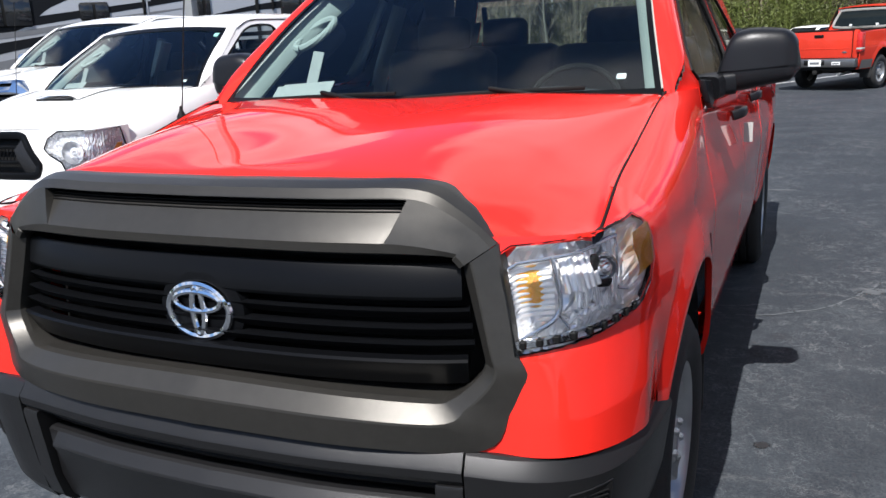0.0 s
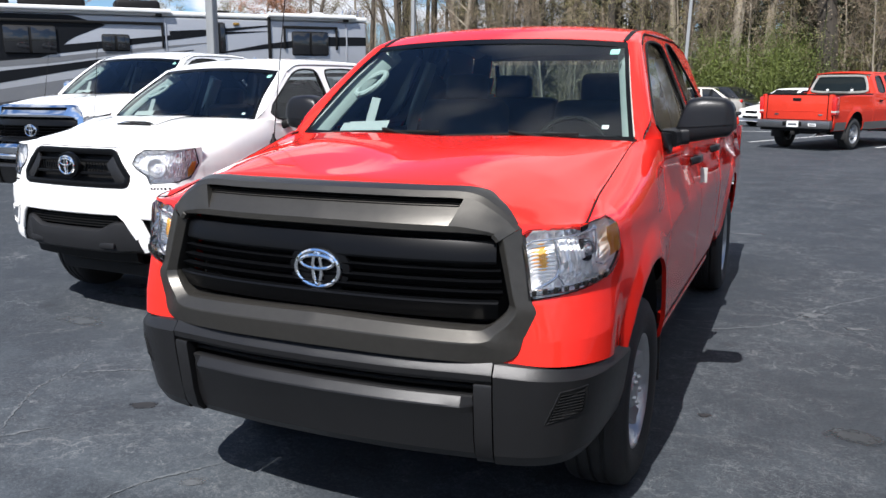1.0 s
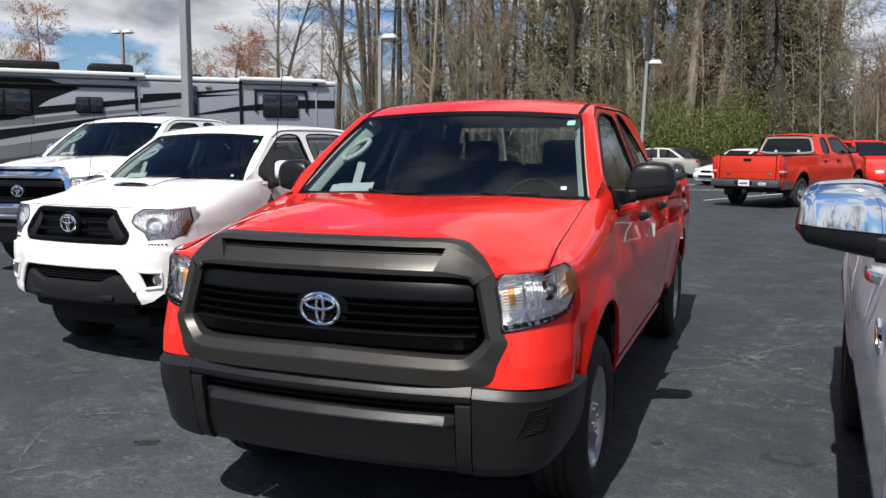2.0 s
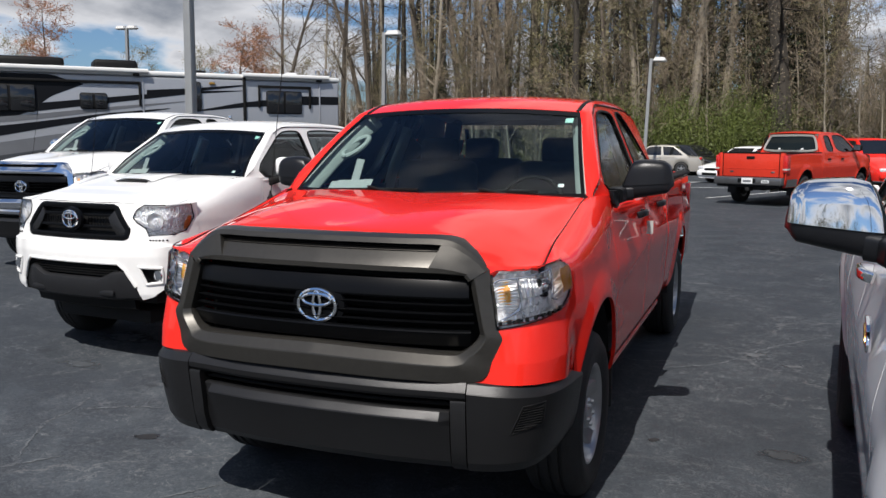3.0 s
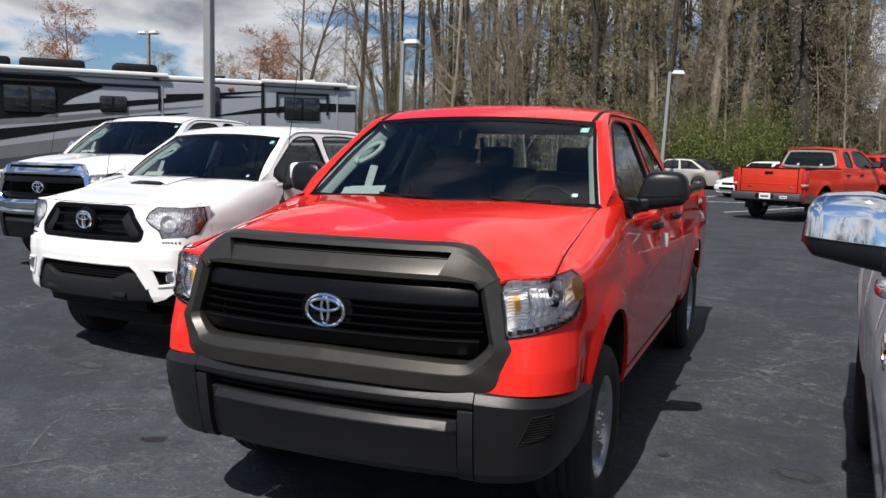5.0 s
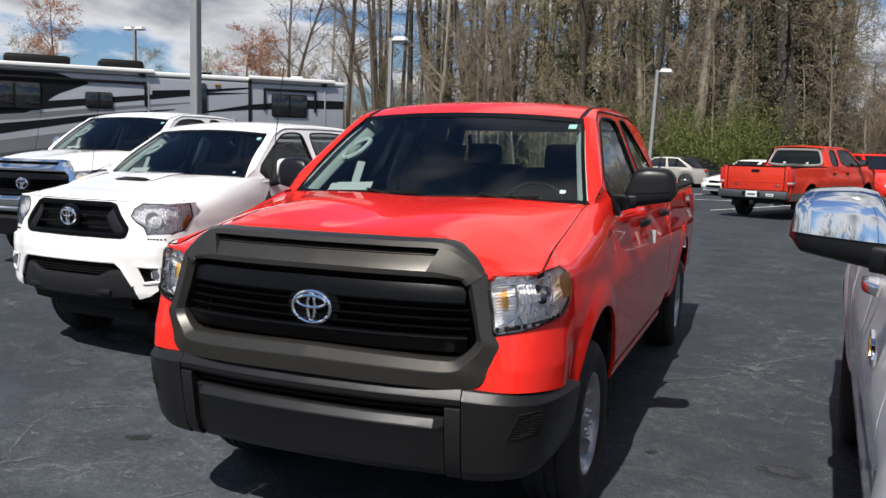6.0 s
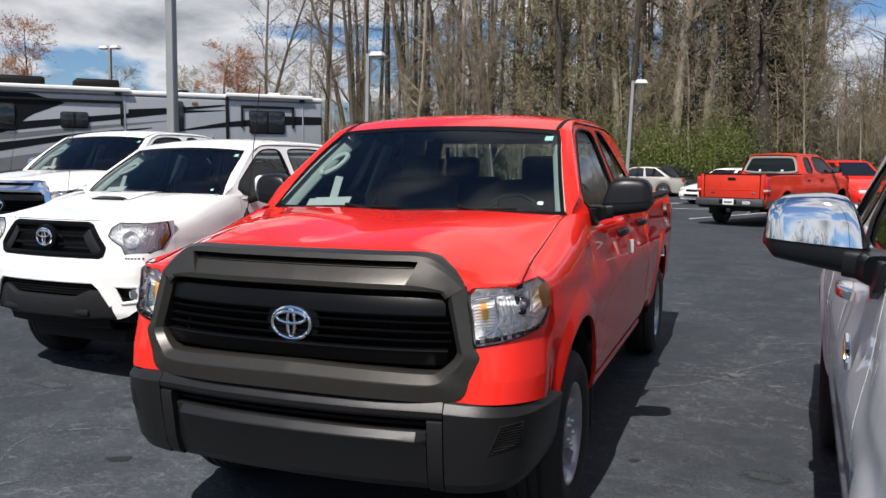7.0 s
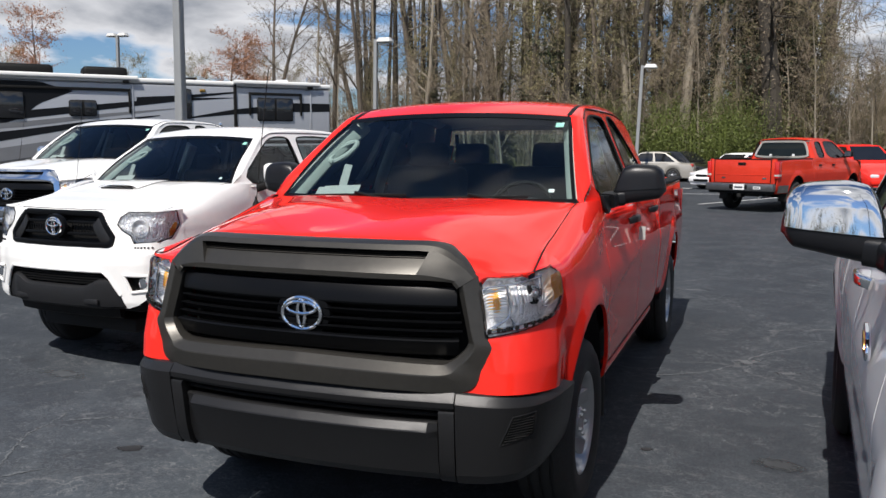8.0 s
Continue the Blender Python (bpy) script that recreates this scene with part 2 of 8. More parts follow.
def curve(pts, n):
    """n points on a Catmull-Rom curve through pts, evenly by chord."""
    P = [Vector(p) for p in pts]
    if len(P) == 2:
        return [P[0].lerp(P[1], i / (n - 1)) for i in range(n)]
    d = [0.0]
    for a, b in zip(P, P[1:]):
        d.append(d[-1] + (b - a).length)
    out = []
    for i in range(n):
        s = d[-1] * i / (n - 1)
        k = 0
        while k < len(P) - 2 and d[k + 1] < s:
            k += 1
        u = (s - d[k]) / max(1e-9, d[k + 1] - d[k])
        p1, p2 = P[k], P[k + 1]
        p0 = P[k - 1] if k else p1 * 2 - p2
        p3 = P[k + 2] if k + 2 < len(P) else p2 * 2 - p1
        out.append(0.5 * ((2 * p1) + (p2 - p0) * u + (2 * p0 - 5 * p1 + 4 * p2 - p3) * u * u + (3 * p1 - p0 - 3 * p2 + p3) * u ** 3))
    return out


def skin(bm, rows, closed=False, flip=False):
    """Quads between rows of points."""
    V = [[bm.verts.new(p) for p in r] for r in rows]
    m = len(rows[0])
    for a, b in zip(V, V[1:]):
        for j in range(m if closed else m - 1):
            q = (a[j], a[(j + 1) % m], b[(j + 1) % m], b[j])
            try:
                bm.faces.new(q[::-1] if flip else q)
            except ValueError:
                pass
    return V


def sheet(f, nu, nv):
    """A bmesh of f(u, v), u and v from 0 to 1."""
    bm = bmesh.new()
    skin(bm, [[f(i / (nu - 1), j / (nv - 1)) for j in range(nv)] for i in range(nu)])
    return bm


def thick(bm, t):
    """Gives an open sheet a thickness."""
    bmesh.ops.recalc_face_normals(bm, faces=bm.faces)
    bmesh.ops.solidify(bm, geom=bm.faces[:], thickness=t)
    return bm


def cap_ends(bm, V):
    for r in (V[0], V[-1]):
        try:
            bm.faces.new(r)
        except ValueError:
            pass


def sweep(path, prof, up=(0, 0, 1), closed=True, caps=True, scale=None):
    """Sweeps a profile of (across, up) pairs along a path of points."""
    bm = bmesh.new()
    P = [Vector(p) for p in path]
    rows = []
    for i, p in enumerate(P):
        d = (P[min(i + 1, len(P) - 1)] - P[max(i - 1, 0)]).normalized()
        side = d.cross(Vector(up)).normalized()
        top = side.cross(d)
        k = scale(i / (len(P) - 1)) if scale else 1.0
        rows.append([p + side * a * k + top * b * k for a, b in prof])
    V = skin(bm, rows, closed)
    if caps and closed:
        cap_ends(bm, V)
    return bm


def plan_sweep(plan, prof, n_out=None):
    """Sweeps a closed profile of (outwards, height) pairs along a plan curve of (x, y) points."""
    bm = bmesh.new()
    P = [Vector((p[0], p[1], 0)) for p in plan]
    rows = []
    for i, p in enumerate(P):
        d = (P[min(i + 1, len(P) - 1)] - P[max(i - 1, 0)]).normalized()
        n = Vector((d.y, -d.x, 0))
        rows.append([Vector((p.x + n.x * a, p.y + n.y * a, z)) for a, z in (prof(i / (len(P) - 1), p) if callable(prof) else prof)])
    V = skin(bm, rows, True)
    cap_ends(bm, V)
    return bm


def rrect(w, h, r, n=4):
    """A rounded rectangle of (a, b) pairs."""
    out = []
    for cx, cy, a0 in ((w / 2 - r, h / 2 - r, 0), (-w / 2 + r, h / 2 - r, 90), (-w / 2 + r, -h / 2 + r, 180), (w / 2 - r, -h / 2 + r, 270)):
        for k in range(n):
            a = radians(a0 + 90 * k / (n - 1))
            out.append((cx + r * math.cos(a), cy + r * math.sin(a)))
    return out


def circle(r, n=12):
    return [(r * math.cos(2 * math.pi * k / n), r * math.sin(2 * math.pi * k / n)) for k in range(n)]


def box(sx, sy, sz, at=(0, 0, 0), bevel=0.0, seg=2, m=None, bm=None):
    """A bevelled block, its middle at a place."""
    b = bmesh.new()
    bmesh.ops.create_cube(b, size=1, matrix=Matrix.Diagonal((sx, sy, sz, 1)))
    if bevel:
        bmesh.ops.bevel(b, geom=b.edges[:], offset=bevel, segments=seg, affect="EDGES", profile=0.5)
    b.transform((m if m is not None else Matrix.Identity(4)) if m is not None else Matrix.Translation(at))
    if bm is None:
        return b
    me = bpy.data.meshes.new("tmp")
    b.to_mesh(me)
    b.free()
    bm.from_mesh(me)
    bpy.data.meshes.remove(me)
    return bm


def lathe(prof, n=32, axis="x"):
    """Turns a profile of (along, radius) pairs about an axis through the origin."""
    bm = bmesh.new()
    rows = []
    for k in range(n + 1):
        a = 2 * math.pi * k / n
        c, s = math.cos(a), math.sin(a)
        rows.append([Vector((t, r * c, r * s)) if axis == "x" else (Vector((r * c, r * s, t)) if axis == "z" else Vector((r * c, t, r * s))) for t, r in prof])
    skin(bm, rows)
    bmesh.ops.remove_doubles(bm, verts=bm.verts, dist=1e-5)
    return bm


def poly_plate(pts, depth, axis="y", bevel=0.0):
    """A flat plate from a polygon of points, made thick along a vector."""
    bm = bmesh.new()
    f = bm.faces.new([bm.verts.new(p) for p in pts])
    r = bmesh.ops.extrude_face_region(bm, geom=[f])
    bmesh.ops.translate(bm, vec=depth, verts=[v for v in r["geom"] if isinstance(v, bmesh.types.BMVert)])
    if bevel:
        bmesh.ops.bevel(bm, geom=bm.edges[:], offset=bevel, segments=2, affect="EDGES", profile=0.5)
    return bm


def inside(p, poly):
    """Whether a point (a, b) lies in a polygon."""
    a, b = p
    hit = False
    for (x0, y0), (x1, y1) in zip(poly, poly[1:] + poly[:1]):
        if (y0 > b) != (y1 > b) and a < x0 + (b - y0) * (x1 - x0) / (y1 - y0):
            hit = not hit
    return hit


def join_bm(parts):
    bm = bmesh.new()
    for b in parts:
        me = bpy.data.meshes.new("tmp")
        b.to_mesh(me)
        b.free()
        bm.from_mesh(me)
        bpy.data.meshes.remove(me)
    return bm


def mirrored(bm):
    """The bmesh mirrored in x."""
    b = bm.copy()
    b.transform(Matrix.Diagonal((-1, 1, 1, 1)))
    bmesh.ops.reverse_faces(b, faces=b.faces[:])
    return b


def ground_z(x, y):
    """The lot rises a little towards the motorhome's side."""
    return 0.117 * sstep(-0.9, -6.2, x) * (1 - sstep(8.5, 14.0, y))


# ---- full-size pickup: x to its left-hand side, y from its nose to its tail ----
WHEEL_Y, WHEEL_R = (0.95, 4.65), 0.40
PLAN = ((0, 0.0), (0.3, 0.012), (0.55, 0.05), (0.70, 0.10), (0.80, 0.13), (0.88, 0.178), (0.935, 0.268), (0.967, 0.40), (0.985, 0.55), (0.992, 0.7))
BPLAN = ((0, -0.06), (0.3, -0.05), (0.55, -0.02), (0.66, -0.005), (0.76, 0.012), (0.84, 0.045), (0.91, 0.105), (0.955, 0.20), (0.98, 0.34), (0.99, 0.5))
LEAN = ((0.75, -0.062), (0.86, -0.052), (0.97, -0.042), (1.08, -0.02), (1.19, 0.0), (1.25, 0.02), (1.335, 0.055))
ARCH_A, ARCH_B = 0.475, 0.57
TOP_FULL = ((0.28, 1.215), (0.45, 1.262), (0.66, 1.305), (0.88, 1.36), (1.1, 1.415), (1.24, 1.435), (1.45, 1.435))
TOP_MID = ((0.28, 1.30), (0.45, 1.325), (0.66, 1.35), (0.88, 1.398), (1.1, 1.432), (1.24, 1.444), (1.45, 1.440))
SHAPE = {"top": TOP_FULL}


_PC = [(p.x, p.y) for p in curve([(a, b, 0) for a, b in PLAN], 160)]
_BC = [(p.x, p.y) for p in curve([(a, b, 0) for a, b in BPLAN], 160)]


_ARC = [(0.0, *_PC[0])]
for _a, _b in zip(_PC, _PC[1:]):
    _ARC.append((_ARC[-1][0] + math.hypot(_b[0] - _a[0], _b[1] - _a[1]), *_b))


def plan_y(x):
    return interp(abs(x), _PC)


def arc_of(x):
    """The way along the nose's plan line to a distance x from the middle."""
    return interp(x, [(a, s) for s, a, b in _ARC])


def arc_pt(s):
    """The plan line's place and outward direction at a way s along it."""
    x, y = interp(s, [(q, a) for q, a, b in _ARC]), interp(s, [(q, b) for q, a, b in _ARC])
    e = 0.006
    d = Vector((interp(s + e, [(q, a) for q, a, b in _ARC]) - interp(s - e, [(q, a) for q, a, b in _ARC]), interp(s + e, [(q, b) for q, a, b in _ARC]) - interp(s - e, [(q, b) for q, a, b in _ARC]), 0)).normalized()
    return x, y, Vector((d.y, -d.x, 0))


ARC_END = interp(0.475, [(b, s) for s, a, b in _ARC])
ARC_K0 = arc_of(0.74)


def holed(f, us, vs, polys, where, at=None):
    """A sheet of f(u, v) without the quads whose middle, as where(u, v), lies in a polygon. With at(a, b), the hole's rim is drawn onto the polygon."""
    bm = bmesh.new()
    V = [[bm.verts.new(f(u, v)) for v in vs] for u in us]
    rim = {}
    for i in range(len(us) - 1):
        for j in range(len(vs) - 1):
            c = where((us[i] + us[i + 1]) / 2, (vs[j] + vs[j + 1]) / 2)
            hit = next((p for p in polys if inside(c, p)), None)
            if hit is None:
                bm.faces.new((V[i][j], V[i + 1][j], V[i + 1][j + 1], V[i][j + 1]))
            else:
                for a, b in ((i, j), (i + 1, j), (i + 1, j + 1), (i, j + 1)):
                    rim[(a, b)] = hit
    if at:
        for (i, j), poly in rim.items():
            if V[i][j].link_faces:
                V[i][j].co = at(*nearest(where(us[i], vs[j]), poly))
    bmesh.ops.delete(bm, geom=[v for v in bm.verts if not v.link_faces], context="VERTS")
    return bm


def nearest(p, poly):
    """The point of a closed polygon's outline that lies nearest."""
    best, found = 1e9, p
    for (ax, ay), (bx, by) in zip(poly, poly[1:] + poly[:1]):
        dx, dy = bx - ax, by - ay
        k = min(1.0, max(0.0, ((p[0] - ax) * dx + (p[1] - ay) * dy) / max(1e-12, dx * dx + dy * dy)))
        q = (ax + dx * k, ay + dy * k)
        d = math.hypot(p[0] - q[0], p[1] - q[1])
        if d < best:
            best, found = d, q
    return found


def fender_top(y):
    return flow(y, SHAPE["top"])


def shut_shift(y):
    """How far the bonnet's shut line moves out towards the nose."""
    return 0.024 * (1 - sstep(0.2, 0.65, y))


def side_profile(y):
    """The side's section at y, from the sill to the top edge, as (x, z)."""
    zt = fender_top(y)
    q = zt - 1.19
    fen = ((0.93, 0.47), (0.96, 0.55), (0.985, 0.68), (0.995, 0.82), (1.0, 0.93), (0.998, 1.03), (0.9885, 1.120), (0.984, 1.185), (0.962, 1.19 + 0.52 * q), (0.915 + 0.5 * shut_shift(y), 1.19 + 0.86 * q), (0.864 + shut_shift(y), zt))
    door = ((0.915, 0.47), (0.955, 0.52), (0.975, 0.62), (0.985, 0.80), (0.997, 0.95), (0.998, 1.04), (0.985, 1.12), (0.965, 1.22), (0.955, 1.30), (0.945, 1.37), (0.935, 1.43))
    bed = ((0.93, 0.50), (0.955, 0.55), (0.975, 0.65), (0.99, 0.80), (1.0, 0.95), (0.998, 1.04), (0.985, 1.12), (0.975, 1.22), (0.968, 1.30), (0.96, 1.37), (0.94, 1.40))
    f, b = 1 - sstep(1.05, 1.42, y), sstep(3.5, 3.8, y)
    k = interp(y, ((0.30, 0.95), (0.475, 0.976), (0.6, 0.988), (0.8, 0.997), (0.95, 1.0), (4.9, 1.0), (5.8, 0.972)))
    return [Vector(((fx * f + (dx * (1 - b) + bx * b) * (1 - f)) * k, fz * f + (dz * (1 - b) + bz * b) * (1 - f))) for (fx, fz), (dx, dz), (bx, bz) in zip(fen, door, bed)]


def arch_low(y):
    z = 0.735 if y < 0.476 else 0.0
    for yc in WHEEL_Y:
        k = abs(y - yc) / ARCH_A
        if k < 1:
            z = max(z, 0.40 + ARCH_B * (1 - k * k) ** 0.45)
    return z


def side_column(y, nv):
    fine = curve([(p.x, p.y, 0) for p in side_profile(y)], 80)
    lo = arch_low(y)
    fine = [p for p in fine if p.y >= lo] if lo > fine[0].y else fine
    if lo > 0.5 and fine[0].y > lo + 1e-4:
        fine.insert(0, Vector((fine[0].x, lo, 0)))
    out = []
    for p in curve(fine, nv):
        x = p.x
        for yc in WHEEL_Y:
            e = math.hypot((y - yc) / ARCH_A, (p.y - 0.40) / ARCH_B)
            if e < 1.22:
                x += 0.016 * (1 - max(0.0, e - 1.04) / 0.18) * (1 if p.y > 0.45 else 0)
        out.append(Vector((x, y, p.y)))
    return out


def side_panel(y0, y1, ny, nv=28, lips=(1, 1)):
    """A body panel between two shut lines, with its edges turned in."""
    ys = set(np.linspace(y0, y1, ny).round(4).tolist())
    for yc in WHEEL_Y:
        for s in (-1, 1):
            for d in (0.0005, 0.002, 0.006, 0.014, 0.03, 0.05, 0.08):
                if y0 < yc + s * (ARCH_A - d) < y1:
                    ys.add(yc + s * (ARCH_A - d))
    cols = []
    for y in sorted(ys):
        c = side_column(y, nv)
        cols.append([c[0] + Vector((-0.018, 0, 0.002))] + c + [c[-1] + Vector((-0.025, 0, -0.004))])
    first = [p + Vector((-0.02, 0.0005, 0)) for p in cols[0]]
    last = [p + Vector((-0.02, -0.0005, 0)) for p in cols[-1]]
    cols = ([first] if lips[0] else []) + cols + ([last] if lips[1] else [])
    bm = bmesh.new()
    skin(bm, cols)
    return bm


_SIDE0 = [p for p in curve([(p.x, p.y, 0) for p in side_profile(0.475)], 60)]


def side0_x(z):
    return interp(z, [(p.y, p.x) for p in _SIDE0])


def corner(s, z, d=0.0):
    """A point of the front corner's skin, by its way along the plan line and its height, moved outwards by d."""
    x, y, n = arc_pt(s)
    k = sstep(ARC_K0, ARC_END, s)
    bulge = interp(z, ((0.735, 0.030), (0.85, 0.026), (0.97, 0.008), (1.05, 0.0))) * sstep(0.70, 0.85, x) * (1 - sstep(ARC_END - 0.16, ARC_END, s))
    return Vector((x, y + interp(z, LEAN) * (1 - k), z)) + n * (d + bulge) + Vector((k * (side0_x(z) - 0.976), 0, 0))


LAMP_L = tuple((arc_of(a), b) for a, b in ((0.747, 0.978), (0.725, 1.08), (0.704, 1.183)))
LAMP_R = tuple((arc_of(a), b) for a, b in ((0.955, 1.040), (0.968, 1.075), (0.973, 1.118), (0.970, 1.200), (0.960, 1.229)))
LAMP_B = tuple((arc_of(a), b) for a, b in ((0.747, 0.978), (0.86, 1.0), (0.91, 1.014), (0.940, 1.026), (0.955, 1.040)))
LAMP_T = tuple((arc_of(a), b) for a, b in ((0.704, 1.183), (0.729, 1.203), (0.889, 1.217), (0.925, 1.223), (0.960, 1.229)))


def lamp_patch(u, v, L=LAMP_L, R=LAMP_R, B=LAMP_B, T=LAMP_T):
    """A Coons patch between four edges of (x, z) points."""
    def on(c, k):
        d = [0.0]
        for (a, p), (b, q) in zip(c, c[1:]):
            d.append(d[-1] + math.hypot(b - a, q - p))
        return Vector((interp(k * d[-1], [(w, a) for w, (a, p) in zip(d, c)]), interp(k * d[-1], [(w, p) for w, (a, p) in zip(d, c)]), 0))
    l, r, b, t = on(L, v), on(R, v), on(B, u), on(T, u)
    c00, c10, c01, c11 = on(L, 0), on(R, 0), on(L, 1), on(R, 1)
    p = l * (1 - u) + r * u + b * (1 - v) + t * v - (c00 * (1 - u) * (1 - v) + c10 * u * (1 - v) + c01 * (1 - u) * v + c11 * u * v)
    return p.x, p.y


def both(name, make, material, root, label="", **kw):
    """The same part on both sides."""
    a = part(name, make(), material, root, label, **kw)
    b = part(name, mirrored(make()), material, root, label, **kw)
    return a, b


def wheel(root, x, y, r=WHEEL_R, rim=ALLOY, turn=0.0, dark=False):
    s = 1 if x > 0 else -1
    w = new("wheel")
    w.parent = root
    w.matrix_basis = Matrix.Translation((x, y, r)) @ Matrix.Rotation(0 if s > 0 else math.pi, 4, "Z") @ Matrix.Rotation(turn, 4, "X")
    k = r / 0.40
    tyre = lathe([(a * k, b * k) for a, b in ((-0.115, 0.235), (-0.13, 0.26), (-0.138, 0.31), (-0.132, 0.355), (-0.112, 0.386), (-0.09, 0.397), (-0.062, 0.4), (-0.058, 0.390),
                  (-0.046, 0.390), (-0.042, 0.4), (-0.006, 0.402), (-0.003, 0.391), (0.009, 0.391), (0.012, 0.402), (0.042, 0.4), (0.046, 0.390), (0.058, 0.390), (0.062, 0.4), (0.09, 0.397),
                  (0.112, 0.386), (0.126, 0.362), (0.130, 0.352), (0.137, 0.345), (0.138, 0.31), (0.13, 0.26), (0.115, 0.235))], 48)
    part("tyre", tyre, RUBBER, w, sharp=50)
    rimbm = lathe([(a * k, b * k) for a, b in ((-0.10, 0.232), (-0.10, 0.21), (0.01, 0.195), (0.055, 0.205), (0.095, 0.221), (0.112, 0.226), (0.121, 0.236), (0.119, 0.246), (0.11, 0.25), (0.10, 0.24))], 48)
    rimo = part("rim", rimbm, rim, w, "silver painted steel rim")
    for i in range(5):
        a = 2 * math.pi * i / 5
        rows = []
        for q in range(9):
            u = q / 8
            rr = (0.055 + 0.165 * u) * k
            wd = (0.027 + 0.006 * math.sin(u * math.pi) + 0.024 * u * u) * k
            xx = (0.092 - 0.035 * math.sin(u * math.pi) + 0.005 * u) * k
            rows.append([Vector((xx - 0.03 * k, -wd, rr)), Vector((xx - 0.010 * k, -wd, rr)), Vector((xx, -wd * 0.72, rr)), Vector((xx - 0.004 * k, 0, rr)), Vector((xx, wd * 0.72, rr)), Vector((xx - 0.010 * k, wd, rr)), Vector((xx - 0.03 * k, wd, rr))])
        b = bmesh.new()
        skin(b, rows)
        b.transform(Matrix.Rotation(a, 4, "X"))
        part("spoke", b, rim, w)
    hub = lathe([(0.05 * k, 0.078 * k), (0.098 * k, 0.074 * k), (0.106 * k, 0.066 * k), (0.108 * k, 0.04 * k), (0.104 * k, 0.036 * k), (0.104 * k, 0.0)], 24)
    part("hub_cap", hub, rim, w)
    if r >= 0.40:
        for i in range(5):
            a = 2 * math.pi * (i + 0.5) / 5
            lug = lathe([(0.09, 0.0125), (0.112, 0.0125), (0.120, 0.007), (0.121, 0.0)], 8)
            lug.transform(Matrix.Translation((0, 0.056 * math.sin(a), 0.056 * math.cos(a))))
            part("wheel_nut", lug, rim, w)
    part("brake_disc", lathe([(0.0, 0.05 * k), (0.02 * k, 0.06 * k), (0.02 * k, 0.19 * k), (0.0, 0.19 * k)], 24), UNDER, w)
    return w


# the cab's frame line: windscreen pillar, roof rail, rear pillar
RAIL = ((0.885, 1.26, 1.425), (0.80, 1.56, 1.66), (0.715, 1.88, 1.855), (0.690, 2.15, 1.90), (0.685, 2.6, 1.915), (0.685, 3.1, 1.905), (0.70, 3.38, 1.865), (0.78, 3.52, 1.66), (0.885, 3.60, 1.42))


def screen_pt(u, v):
    """The windscreen: u across from -1 to 1, v from foot to head."""
    b = Vector((0.845 * u, 1.245 - 0.15 * (1 - u * u), 1.415))
    t = Vector((0.685 * u, 1.825 - 0.035 * (1 - u * u), 1.868 + 0.03 * (1 - u * u)))
    p = b.lerp(t, v)
    p.y -= 0.03 * math.sin(v * math.pi)
    p.z += 0.012 * math.sin(v * math.pi)
    return p


WIN = (round_loop([(1.27, 1.42), (2.52, 1.42), (2.505, 1.845), (2.45, 1.884), (2.2, 1.890), (2.03, 1.876), (1.90, 1.832)]),
       round_loop([(2.63, 1.42), (3.33, 1.42), (3.24, 1.58), (3.09, 1.71), (2.94, 1.83), (2.85, 1.886), (2.76, 1.898), (2.66, 1.890), (2.625, 1.845)]))
WIN_MID = (round_loop([(1.27, 1.42), (2.36, 1.42), (2.345, 1.845), (2.29, 1.884), (2.15, 1.888), (2.03, 1.876), (1.90, 1.832)]), round_loop([(2.46, 1.42), (3.43, 1.42), (3.40, 1.62), (3.33, 1.80), (3.22, 1.875), (2.85, 1.897), (2.50, 1.890), (2.455, 1.845)]))
WIN_OLD = (round_loop([(1.30, 1.42), (2.66, 1.42), (2.65, 1.845), (2.58, 1.884), (2.2, 1.888), (2.03, 1.874), (1.90, 1.832)]), round_loop([(2.84, 1.43), (3.28, 1.43), (3.26, 1.62), (3.20, 1.84), (3.10, 1.875), (2.90, 1.875), (2.84, 1.82)]))
DOORS_EDGE = [(1.19, 1.40), (3.61, 1.40), (3.55, 1.60), (3.47, 1.74), (3.37, 1.85), (3.24, 1.895), (3.0, 1.924), (2.2, 1.926), (2.02, 1.914), (1.87, 1.862)]
DOORS_MID = [(1.19, 1.40), (3.61, 1.40), (3.58, 1.62), (3.53, 1.76), (3.46, 1.87), (3.30, 1.915), (3.0, 1.926), (2.2, 1.926), (2.02, 1.914), (1.87, 1.862)]
ROOF_MID = ((1.79, 1.862), (1.83, 1.874), (1.95, 1.912), (2.05, 1.935), (2.2, 1.950), (2.5, 1.962), (2.8, 1.964), (3.1, 1.958), (3.3, 1.943), (3.46, 1.920))
ROOF_EDGE = ((1.79, 1.862), (1.83, 1.874), (1.95, 1.912), (2.05, 1.935), (2.2, 1.950), (2.5, 1.962), (2.8, 1.960), (3.1, 1.943), (3.3, 1.910), (3.46, 1.860))


def side_x(z):
    """The cab's side above the belt line leans in."""
    return 0.936 - 0.43 * (z - 1.42) - 0.10 * max(0.0, z - 1.80) ** 1.5


